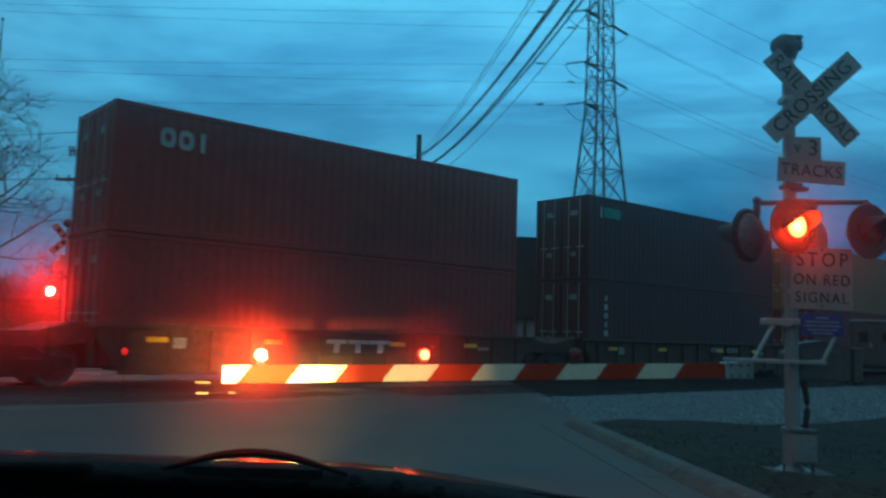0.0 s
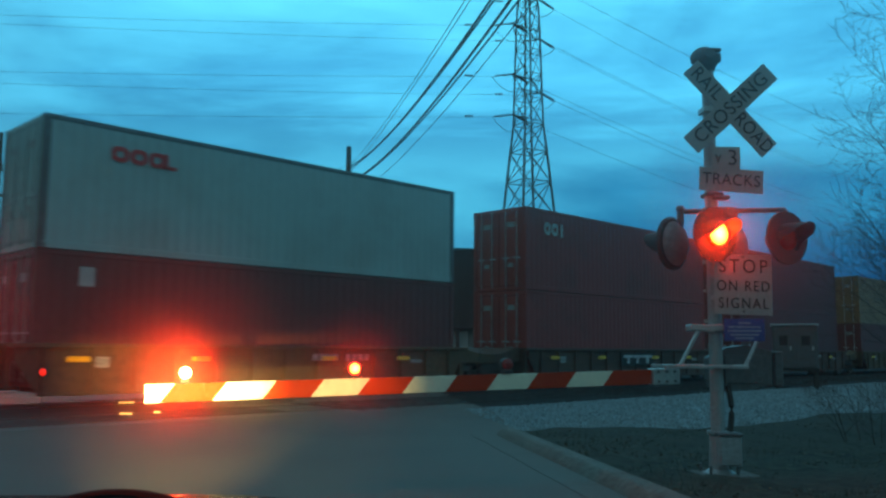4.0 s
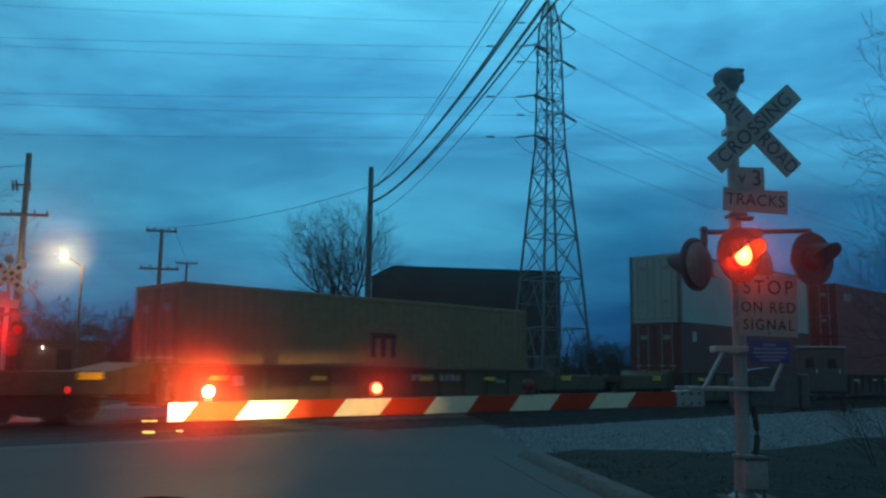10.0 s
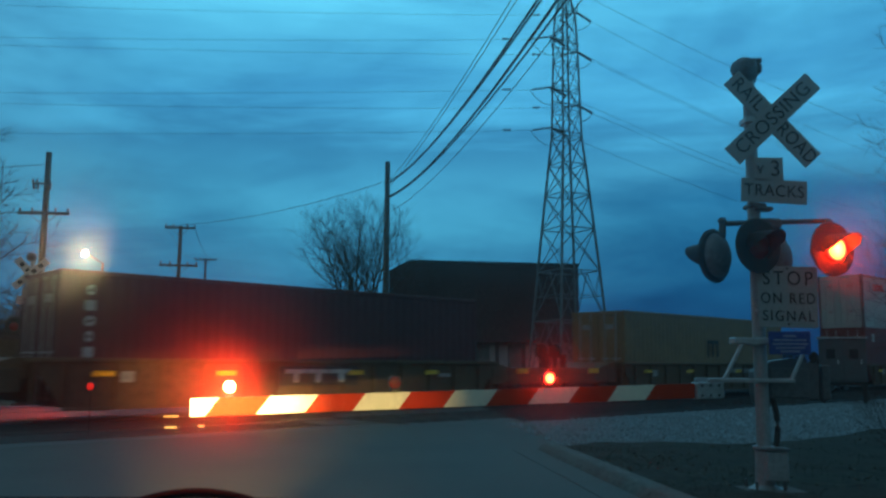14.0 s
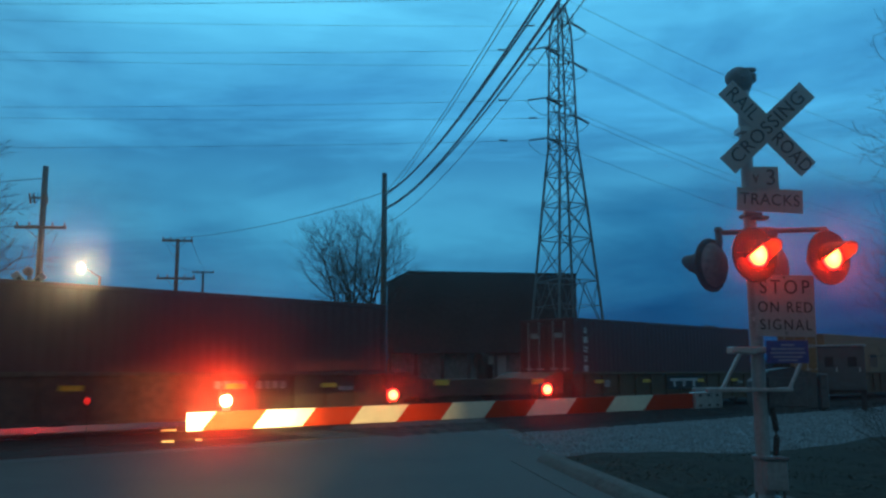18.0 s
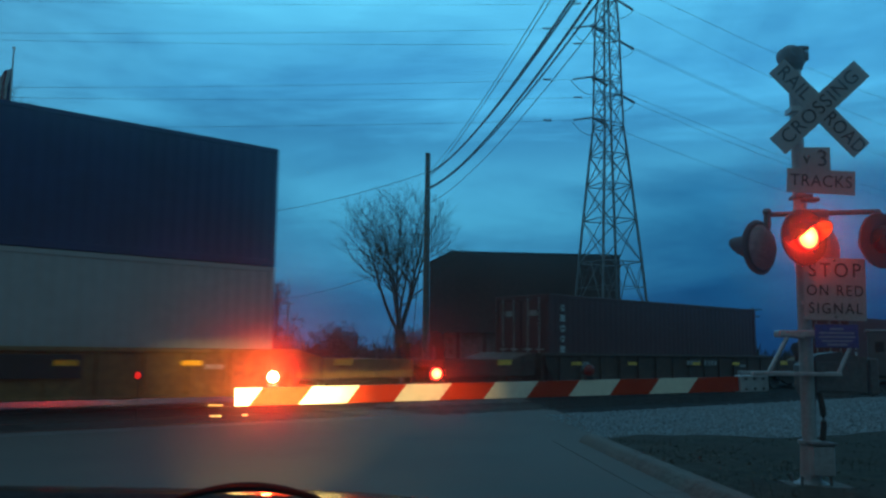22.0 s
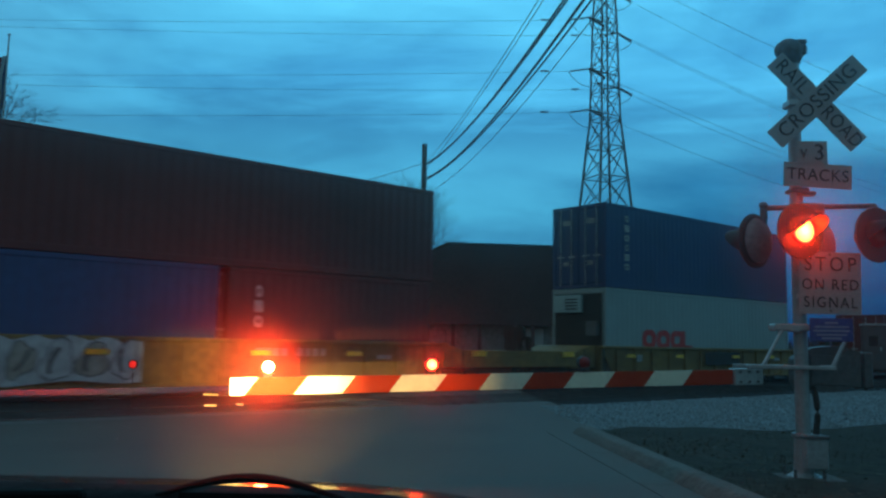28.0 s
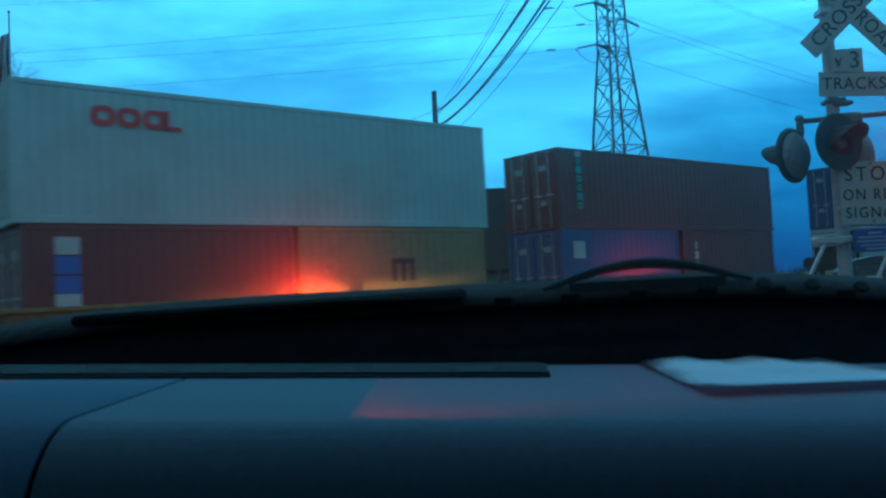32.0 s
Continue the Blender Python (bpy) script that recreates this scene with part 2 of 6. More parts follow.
TIE = material("creosoted_tie", (0.022, 0.019, 0.018), 0.9, spec=0.15, grain=20, pieces=0.3)
DARK_PANEL = material("worn_crossing_panel", (0.030, 0.028, 0.027), 0.75, grain=50, pieces=0.3, stains=0.8, stain=0.5, spec=0.25)
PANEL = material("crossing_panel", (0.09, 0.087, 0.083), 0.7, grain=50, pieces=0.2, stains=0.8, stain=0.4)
GALV = material("galvanised_steel", (0.42, 0.44, 0.45), 0.42, 0.55, grain=25, amount=0.15, bump=0.06, stains=3, stain=0.4, dirt=(0.22, 0.20, 0.18))
SILVER = material("aluminium_paint", (0.30, 0.325, 0.335), 0.45, 0.25, grain=30, amount=0.15, bump=0.08, stains=2, stain=0.55, dirt=(0.13, 0.10, 0.08))
TOWER = material("weathered_tower_steel", (0.17, 0.18, 0.19), 0.6, 0.4, grain=3, stains=0.3)
BLACK = material("flat_black", (0.012, 0.012, 0.013), 0.6, grain=30, bump=0.06)
DISH = material("weathered_grey_paint", (0.17, 0.18, 0.19), 0.6, 0.1, grain=25, stains=5, stain=0.4)
CAST = material("cast_iron_grey", (0.11, 0.115, 0.12), 0.6, 0.3, grain=25, stains=4, stain=0.5, dirt=(0.10, 0.06, 0.04))
WHITE = material("sign_white", (0.315, 0.325, 0.32), 0.45, grain=30, amount=0.1, bump=0.03, stains=5, stain=0.25, dirt=(0.35, 0.33, 0.3))
INK = material("sign_black", (0.015, 0.015, 0.017), 0.5, grain=30, bump=0)
BLUE_SIGN = material("blue_sign", (0.02, 0.05, 0.25), 0.4, grain=30, bump=0.02)
PALE_INK = material("pale_ink", (0.20, 0.25, 0.40), 0.5, bump=0)
ARM_WHITE = material("arm_white", (0.78, 0.73, 0.56), 0.45, grain=25, amount=0.12, bump=0.03, stains=6, stain=0.25)
ARM_RED = material("arm_red", (0.46, 0.032, 0.004), 0.45, grain=25, amount=0.12, bump=0.03, stains=6, stain=0.25, spec=0.05)
RED_GLASS = material("red_lens", (0.22, 0.008, 0.008), 0.15, grain=80, amount=0.2, bump=0.1)
# lamp strengths raised to feed the halos in the windscreen layers
LIT_RED = glowing("lit_red_lamp", (1.0, 0.0030, 0.0015), 85, (1.0, 0.125, 0.015), 0.12)
LIT_GATE = glowing("lit_gate_lamp", (1.0, 0.006, 0.002), 110, (1.0, 0.06, 0.012), 0.050)
LIT_TIP = glowing("lit_tip_lamp", (1.0, 0.012, 0.004), 1350, (1.0, 0.10, 0.02), 0.050)
LIT_FAR = glowing("lit_far_lamp", (1.0, 0.012, 0.008), 1300)
LIT_STREET = glowing("lit_street_lamp", (1.0, 0.74, 0.36), 2200)
DARK_PANE = material("dark_window_glass", (0.02, 0.022, 0.025), 0.12, grain=4, amount=0.1, bump=0.01)
LIT_RED_DOT = glowing("lit_marker_lamp", (1.0, 0.02, 0.012), 0.75)
LIT_WHITE = glowing("lit_white_lamp", (1.0, 0.95, 0.9), 30)
WOOD = material("pole_wood", (0.105, 0.095, 0.085), 0.9, grain=8, amount=0.4, bump=0.3, stains=1)
CABLE = material("cable", (0.015, 0.016, 0.018), 0.6, bump=0)
PORCELAIN = material("insulator", (0.10, 0.06, 0.05), 0.3, bump=0)
BARK = material("bare_bark", (0.055, 0.045, 0.038), 0.95, grain=12, amount=0.4, bump=0.3)
BRUSH = material("bare_brush", (0.060, 0.045, 0.036), 0.95, grain=4, amount=0.5, bump=0)
DARK_CLAD = material("dark_cladding", (0.085, 0.054, 0.056), 0.8, grain=3, amount=0.25, bump=0.1, stains=0.15, stain=0.5)
ROOFING = material("roofing", (0.058, 0.044, 0.050), 0.8, grain=3, stains=0.2)
PALE_WALL = material("pale_wall", (0.22, 0.225, 0.23), 0.8, grain=3, stains=0.3)
TAN_WALL = material("tan_wall", (0.075, 0.062, 0.048), 0.85, grain=4, stains=0.5)
FLAG_RED = material("flag_red", (0.30, 0.03, 0.04), 0.85, bump=0)
FLAG_BLUE = material("flag_blue", (0.03, 0.04, 0.14), 0.85, bump=0)
FLAG_WHITE = material("flag_white", (0.5, 0.5, 0.5), 0.85, bump=0)
CAR_YELLOW = material("well_car_yellow", (0.10, 0.055, 0.022), 0.7, grain=6, amount=0.3, bump=0.1, stains=0.7, stain=0.8, dirt=(0.06, 0.04, 0.025))
# brighter car yellow, with headlamp light put into its colour
CAR_LIT_YELLOW = material("well_car_bright_yellow", (0.21, 0.120, 0.030), 0.7, grain=6, amount=0.3, bump=0.1, stains=0.7, stain=0.7, dirt=(0.09, 0.055, 0.025))
CAR_BROWN = material("well_car_brown", (0.085, 0.04, 0.028), 0.75, grain=6, amount=0.3, bump=0.1, stains=0.7, stain=0.7, dirt=(0.03, 0.022, 0.02))
GRIME = material("bogie_grime", (0.028, 0.022, 0.018), 0.85, grain=12, amount=0.4)
WHEEL = material("wheel_steel", (0.10, 0.085, 0.075), 0.5, 0.6, grain=14)
REFLECT = material("amber_reflector", (0.99, 0.74, 0.20), 0.34, 1.0, bump=0)
RAIL_GLINT = material("clear_reflector", (0.99, 0.92, 0.72), 0.34, 1.0, bump=0)
SPRAY_WHITE = material("spray_white", (0.45, 0.46, 0.47), 0.7, grain=5, stains=2, stain=0.5)
SPRAY_CREAM = material("spray_cream", (0.30, 0.28, 0.24), 0.7, grain=5, stains=2, stain=0.6)
SPRAY_GREY = material("spray_grey", (0.085, 0.085, 0.085), 0.7, grain=5, stains=2, stain=0.5)
SPRAY_PURPLE = material("spray_purple", (0.22, 0.12, 0.22), 0.7, grain=5, stains=2, stain=0.5)
SPRAY_TEAL = material("spray_teal", (0.06, 0.30, 0.27), 0.7, grain=5, stains=2, stain=0.5)
HOOD = material("car_paint_black", (0.008, 0.008, 0.010), 0.09, grain=200, amount=0.1, bump=0.01, stains=3, stain=0.2, spec=0.55)
COWL = material("cowl_plastic", (0.026, 0.026, 0.032), 0.6, spec=0.2, grain=160, amount=0.3, bump=0.15, stains=14, stain=0.5)
TRIM = material("black_trim", (0.008, 0.008, 0.009), 0.85, spec=0.08, grain=120, amount=0.2, bump=0.1)
# blue of the reflected sky is put into the grey vinyl's colour
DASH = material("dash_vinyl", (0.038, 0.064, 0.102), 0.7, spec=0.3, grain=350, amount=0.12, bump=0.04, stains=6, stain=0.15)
DASH_DARK = material("dash_dark", (0.016, 0.018, 0.022), 0.6, grain=350, amount=0.12, bump=0.15)
FRIT = material("black_screen_border", (0.014, 0.014, 0.018), 0.9, spec=0.02, grain=100, amount=0.2, bump=0.0)


def screen_glass(name, halo_layers, gloss):
    """Clear windscreen glass with added layers that scatter light into halos round lamps, each a (share, index) pair.
    """
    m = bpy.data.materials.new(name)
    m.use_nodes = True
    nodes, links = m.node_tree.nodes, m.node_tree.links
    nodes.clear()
    # one fixed normal towards the cabin keeps the halos centred on the lamps
    fixed_normal = nodes.new("ShaderNodeCombineXYZ")
    fixed_normal.inputs[1].default_value = -1.0
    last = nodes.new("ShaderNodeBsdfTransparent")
    for share, index in halo_layers:
        halo_layer, mix = nodes.new("ShaderNodeBsdfRefraction"), nodes.new("ShaderNodeMixShader")
        halo_layer.inputs["IOR"].default_value, halo_layer.inputs["Roughness"].default_value, halo_layer.inputs["Color"].default_value = index, 1.0, (1, 1, 1, 1)
        links.new(fixed_normal.outputs[0], halo_layer.inputs["Normal"])
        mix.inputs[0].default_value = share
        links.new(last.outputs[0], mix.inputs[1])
        links.new(halo_layer.outputs[0], mix.inputs[2])
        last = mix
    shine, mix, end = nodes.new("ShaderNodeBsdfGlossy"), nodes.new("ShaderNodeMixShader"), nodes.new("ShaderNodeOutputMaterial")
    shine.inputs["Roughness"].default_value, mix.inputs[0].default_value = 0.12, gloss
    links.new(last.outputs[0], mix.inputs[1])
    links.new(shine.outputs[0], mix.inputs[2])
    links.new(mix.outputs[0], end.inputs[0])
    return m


# the scattering is added to stand in for glare round the lamps
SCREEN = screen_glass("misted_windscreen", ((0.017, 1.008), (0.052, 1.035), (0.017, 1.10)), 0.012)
PAPER = material("paper", (0.80, 0.88, 0.96), 0.6, grain=30, amount=0.05, bump=0.02)


def paint(name, colour, dirt=None, grainy=0.14):
    return material(name, colour, 0.55, 0.0, grain=7, amount=grainy, bump=0.05, stains=0.55, stain=0.55, dirt=dirt)


BROWN_RED = paint("container_oxide_red", (0.28, 0.031, 0.025), (0.10, 0.025, 0.02))
MAROON = paint("container_maroon", (0.092, 0.014, 0.016))
BROWN = paint("container_brown", (0.125, 0.023, 0.021))
GREY_WHITE = paint("container_grey_white", (0.315, 0.41, 0.41), (0.24, 0.26, 0.24), 0.05)
# a darker tone than GREY_WHITE for one container
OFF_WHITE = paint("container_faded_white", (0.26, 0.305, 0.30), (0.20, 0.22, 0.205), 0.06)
YELLOW = paint("container_yellow", (0.235, 0.132, 0.056), (0.145, 0.085, 0.046))
NAVY = paint("container_navy", (0.009, 0.035, 0.122))
BLUE = paint("container_blue", (0.010, 0.062, 0.175))
LOGO_WHITE = material("logo_white", (0.40, 0.41, 0.40), 0.6, bump=0, stains=3, stain=0.4)
STENCIL = material("door_stencil", (0.30, 0.30, 0.29), 0.6, bump=0, stains=6, stain=0.8, grain=25, amount=0.5)
LOGO_RED = material("logo_red", (0.55, 0.03, 0.03), 0.6, bump=0)
LOGO_DARK = material("logo_dark", (0.02, 0.02, 0.022), 0.6, bump=0)
LOGO_TEAL = material("logo_teal", (0.03, 0.30, 0.26), 0.6, bump=0)
LOGO_BLUE = material("logo_blue", (0.03, 0.10, 0.35), 0.6, bump=0)


# ---- mesh tools ----
def part(name, bm, mat, parent=None, label="", m=None):
    mesh = bpy.data.meshes.new(name)
    bm.to_mesh(mesh)
    bm.free()
    mesh.materials.append(mat)
    ob = new(name, mesh)
    ob.parent = parent
    if m is not None:
        ob.matrix_basis = m
    if label:
        ob["label"] = label
    return ob


def again(ob, m, parent=None):
    """The same mesh once more as an object of its own."""
    twin = new(ob.name.split(".")[0], ob.data)
    twin.parent = parent or ob.parent
    twin.matrix_basis = m
    if "label" in ob:
        twin["label"] = ob["label"]
    return twin


def thing(name, m, label, category, group="", kind=""):
    ob = new(name)
    ob.matrix_basis = m
    return tagged(ob, label, category, group, kind)


def box(bm, x0, x1, y0, y1, z0, z1, bevel=0.0, m=None):
    made = bmesh.ops.create_cube(bm, size=1.0)["verts"]
    for v in made:
        v.co = Vector(((x0 + x1) / 2 + v.co.x * (x1 - x0), (y0 + y1) / 2 + v.co.y * (y1 - y0), (z0 + z1) / 2 + v.co.z * (z1 - z0)))
    if bevel:
        edges = list({e for v in made for e in v.link_edges})
        made = bmesh.ops.bevel(bm, geom=edges, offset=bevel, segments=1, affect="EDGES")["verts"]
    if m is not None:
        bmesh.ops.transform(bm, matrix=m, verts=list(made))
    return bm


def boxed(*args, **kw):
    return box(bmesh.new(), *args, **kw)


def tube(bm, a, b, r0, r1=None, n=8, caps=True):
    a, b = Vector(a), Vector(b)
    r1 = r0 if r1 is None else r1
    turn = (b - a).to_track_quat("Z", "Y")
    rings = []
    for centre, r in ((a, r0), (b, r1)):
        rings.append([bm.verts.new(centre + turn @ Vector((r * math.cos(2 * math.pi * i / n), r * math.sin(2 * math.pi * i / n), 0))) for i in range(n)])
    for i in range(n):
        bm.faces.new((rings[0][i], rings[0][(i + 1) % n], rings[1][(i + 1) % n], rings[1][i]))
    if caps and n > 2:
        bm.faces.new(rings[0][::-1])
        bm.faces.new(rings[1])
    return bm


def sweep(bm, points, radii, n=4):
    """One unbroken rod through the points."""
    rings = []
    for k, p in enumerate(points):
        a, b = Vector(points[max(0, k - 1)]), Vector(points[min(len(points) - 1, k + 1)])
        turn = (b - a).to_track_quat("Z", "Y")
        r = radii[k] if isinstance(radii, (list, tuple)) else radii
        rings.append([bm.verts.new(Vector(p) + turn @ Vector((r * math.cos(6.2832 * i / n), r * math.sin(6.2832 * i / n), 0))) for i in range(n)])
    for low, high in zip(rings, rings[1:]):
        for i in range(n):
            bm.faces.new((low[i], low[(i + 1) % n], high[(i + 1) % n], high[i]))
    return bm


def tubed(*args, **kw):
    return tube(bmesh.new(), *args, **kw)


def lathe(bm, profile, n=20, m=None):
    """A turned form about z from (radius, height) pairs."""
    rings = [[bm.verts.new((r * math.cos(2 * math.pi * i / n), r * math.sin(2 * math.pi * i / n), z)) for i in range(n)] for r, z in profile]
    for low, high in zip(rings, rings[1:]):
        for i in range(n):
            bm.faces.new((low[i], low[(i + 1) % n], high[(i + 1) % n], high[i]))
    if profile[0][0] > 0:
        bm.faces.new(rings[0][::-1])
        bm.faces.new(rings[-1])
    if m is not None:
        bmesh.ops.transform(bm, matrix=m, verts=[v for ring in rings for v in ring])
    return bm


def prism(bm, outline, depth, m=None):
    """An outline in x, z drawn out along y."""
    front = [bm.verts.new((x, 0, z)) for x, z in outline]
    back = [bm.verts.new((x, depth, z)) for x, z in outline]
    n = len(outline)
    bm.faces.new(front)
    bm.faces.new(back[::-1])
    for i in range(n):
        bm.faces.new((front[(i + 1) % n], front[i], back[i], back[(i + 1) % n]))
    if m is not None:
        bmesh.ops.transform(bm, matrix=m, verts=front + back)
    return bm


def lettering(name, words, size, parent, m, mat, wide=1.0, depth=0.003, spacing=1.08):
    """Words in the built-in font, upright in the x, z plane, read from -y, centred on m."""
    curve = bpy.data.curves.new(name, "FONT")
    curve.body, curve.size, curve.extrude, curve.align_x, curve.align_y = words, size, depth, "CENTER", "CENTER"
    curve.offset, curve.space_character = 0.0, spacing
    holder = new(name, curve)
    bpy.context.view_layer.update()
    mesh = bpy.data.meshes.new_from_object(holder.evaluated_get(bpy.context.evaluated_depsgraph_get()))
    bpy.data.objects.remove(holder)
    mesh.transform(Matrix.Rotation(radians(90), 4, "X") @ Matrix.Diagonal((wide, 1, 1, 1)))
    whole = bmesh.new()
    whole.from_mesh(mesh)
    bpy.data.meshes.remove(mesh)
    bmesh.ops.remove_doubles(whole, verts=whole.verts, dist=0.00005)
    left_over = set(whole.verts)
    while left_over:
        island, edge = set(), [left_over.pop()]
        while edge:
            v = edge.pop()
            island.add(v)
            for e in v.link_edges:
                other = e.other_vert(v)
                if other in left_over:
                    left_over.discard(other)
                    edge.append(other)
        one, twin = bmesh.new(), {}
        for v in island:
            twin[v] = one.verts.new(v.co)
        for f in {f for v in island for f in v.link_faces}:
            one.faces.new([twin[v] for v in f.verts])
        part(name, one, mat, parent, "", m)
    whole.free()


# ---- tracks and their frame ----
TURN = 41.6                      # the rails run this many degrees from x towards y
ALONG = Vector((math.cos(radians(TURN)), math.sin(radians(TURN)), 0))
ACROSS = Vector((-ALONG.y, ALONG.x, 0))
TRACKS = (15.45, 19.67, 23.95)   # centre lines, metres from the origin across the rails
TRAIN_TRACK = 19.67


def on_rails(u, v, z=0.0):
    p = ALONG * u + ACROSS * v
    return pose(p.x, p.y, z, 0, 0, TURN)


# ---- ground ----
bm = bmesh.new()
n = 40
grid = [[None] * (n + 1) for _ in range(n + 1)]
for i in range(n + 1):
    for j in range(n + 1):
        x, y = [math.copysign(abs(k / n * 2 - 1) ** 3 * 2500, k / n * 2 - 1) for k in (i, j)]
        grid[i][j] = bm.verts.new((x + 0.0, y + 10, -0.16))
for i in range(n):
    for j in range(n):
        bm.faces.new((grid[i][j], grid[i + 1][j], grid[i + 1][j + 1], grid[i][j + 1]))
tagged(part("ground", bm, SOIL), "flat dull winter ground of soil and short grass", "ground", kind="structure")


# the road runs ahead with a slight lean to the left; the kerb stands along its right edge
def kerb_x(y):
    return 2.30 - 0.085 * (y - 7.3)


def ballast_edge(u):
    f = max(0.0, min(1.0, (u - 11.2) / 2.2))
    return 8.5 - 1.9 * f * f * (3 - 2 * f) + 0.35 * noise.noise(Vector((u * 0.35, 0, 5))) + 0.12 * noise.noise(Vector((u * 1.7, 4, 5)))


bm = bmesh.new()
left, right = [], []
for i in range(61):
    y = -14 + i * 1.5
    left.append(bm.verts.new((kerb_x(y) - 10.2 - (0.12 * max(0, 12 - y)), y, 0)))
    right.append(bm.verts.new((kerb_x(y) + (0.0 if y < 12.9 else min(0.93, 0.26 + 0.125 * (y - 13.0))), y, 0)))
low = [bm.verts.new((v.co.x, v.co.y, -0.16)) for v in right]
for i in range(60):
    bm.faces.new((left[i], right[i], right[i + 1], left[i + 1]))
    bm.faces.new((right[i], low[i], low[i + 1], right[i + 1]))
tagged(part("road", bm, ASPHALT), "worn dark grey asphalt road leading over the crossing", "road", kind="structure")

# gutter pan, kerb stones and the grass verge behind them
kerb = thing("kerb", pose(0, 0, 0), "grey concrete kerb with a gutter along the road", "kerb", kind="structure")
joint = 0.012
for i in range(9):
    y0, y1 = -8.4 + i * 2.4, -8.4 + (i + 1) * 2.4 - joint
    bm = bmesh.new()
    prism(bm, [(-0.09, -0.1), (-0.09, 0.005), (-0.05, 0.05), (0.0, 0.09), (0.04, 0.105), (0.17, 0.11), (0.2, 0.10), (0.2, -0.1)], y1 - y0)
    bmesh.ops.transform(bm, matrix=Matrix.Shear("XZ", 4, (0, 0)) @ Matrix.Translation((kerb_x(y0), y0, 0)), verts=bm.verts)
    for v in bm.verts:
        v.co.x += -0.085 * (v.co.y - y0)
    part("kerb_stone", bm, KERB, kerb)
    bm = bmesh.new()
    prism(bm, [(-0.48, -0.1), (-0.48, 0.006), (-0.10, 0.004), (-0.10, -0.1)], y1 - y0)
    bmesh.ops.transform(bm, matrix=Matrix.Translation((kerb_x(y0), y0, 0)), verts=bm.verts)
    for v in bm.verts:
        v.co.x += -0.085 * (v.co.y - y0)
    part("gutter_slab", bm, CONCRETE, kerb)

# verge: a gently uneven bank of soil up to the ballast
bm = bmesh.new()
cols, rows_v = 60, 66
net = []
for i in range(cols + 1):
    line = []
    for j in range(rows_v + 1):
        y = -8 + j * 0.38
        x = kerb_x(y) + 0.2 + (i / cols) ** 1.6 * 26
        z = 0.055 + 0.030 * noise.noise(Vector((x * 0.9, y * 0.9, 0))) + 0.02 * noise.noise(Vector((x * 3, y * 3, 2)))
        beyond = Vector((x, y, 0)).dot(ACROSS) - ballast_edge(Vector((x, y, 0)).dot(ALONG)) - 0.15
        z -= max(0.0, min(0.14, beyond * 0.30))
        line.append(bm.verts.new((x, y, z if i else 0.085 - max(0.0, min(0.13, (y - 13.3) * 0.3)))))
    net.append(line)
for i in range(cols):
    for j in range(rows_v):
        bm.faces.new((net[i][j], net[i + 1][j], net[i + 1][j + 1], net[i][j + 1]))
tagged(part("verge", bm, SOIL), "uneven soil verge with thin winter grass beside the kerb", "verge", kind="structure")

# ballast shoulder: two flat beds, right and left of the road
for u0, u1 in ((-60, 260),):
    bm = bmesh.new()
    steps = 160
    a_line, b_line, c_line, d_line = [], [], [], []
    for i in range(steps + 1):
        f = i / steps
        u = u0 + (u1 - u0) * f ** 1.6
        edge = ballast_edge(u)
        for line, v, z in ((a_line, edge, -0.06), (b_line, edge + 0.5, -0.012), (c_line, 27.0, -0.012), (d_line, 28.5, -0.1)):
            p = ALONG * u + ACROSS * v
            line.append(bm.verts.new((p.x, p.y, z + 0.006 * noise.noise(Vector((p.x, p.y, 0))))))
    for lo, hi in ((a_line, b_line), (b_line, c_line), (c_line, d_line)):
        for i in range(steps):
            bm.faces.new((lo[i], lo[i + 1], hi[i + 1], hi[i]))
    tagged(part("ballast_bed", bm, BALLAST), "pale grey crushed-stone ballast bed beside the rails", "ballast", kind="structure")

# dark from creosote, with the shade along the track put into the colour
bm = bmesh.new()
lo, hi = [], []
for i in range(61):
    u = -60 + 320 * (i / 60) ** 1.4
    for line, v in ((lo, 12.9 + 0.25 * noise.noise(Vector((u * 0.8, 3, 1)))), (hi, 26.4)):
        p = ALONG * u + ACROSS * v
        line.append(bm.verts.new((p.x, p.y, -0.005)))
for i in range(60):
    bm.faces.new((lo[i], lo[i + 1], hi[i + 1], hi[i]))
tagged(part("track_bed", bm, DARK_BED), "dark ballast between and under the rails, with shade in its colour", "track bed", kind="structure")

# fallen leaves and debris scattered over the verge
rng = random.Random(9)
verts, faces = [], []
for k in range(5200):
    y = 5.5 + 11 * rng.random() ** 1.2
    x = kerb_x(y) + 0.25 + 9.0 * rng.random() ** 1.5
    here = Vector((x, y, 0))
    if here.dot(ACROSS) > ballast_edge(here.dot(ALONG)) + 0.2 or noise.noise(here * 0.8) < -0.15 + 0.3 * rng.random():
        continue
    z = 0.06 + 0.030 * noise.noise(Vector((x * 0.9, y * 0.9, 0))) + 0.02 * noise.noise(Vector((x * 3, y * 3, 2)))
    a, r = rng.random() * 6.28, rng.uniform(0.012, 0.034)
    ca, sa, base = math.cos(a) * r, math.sin(a) * r, len(verts)
    verts += [(x + ca, y + sa, z), (x - sa * 0.6, y + ca * 0.6, z + r * rng.uniform(0.1, 0.7)), (x - ca, y - sa, z + r * rng.uniform(0, 0.4)), (x + sa * 0.6, y - ca * 0.6, z + r * rng.uniform(0.1, 0.6))]
    faces += [(base, base + 1, base + 2), (base, base + 2, base + 3)]
mesh = bpy.data.meshes.new("leaf_litter")
mesh.from_pydata(verts, [], faces)
mesh.materials.append(LEAF)
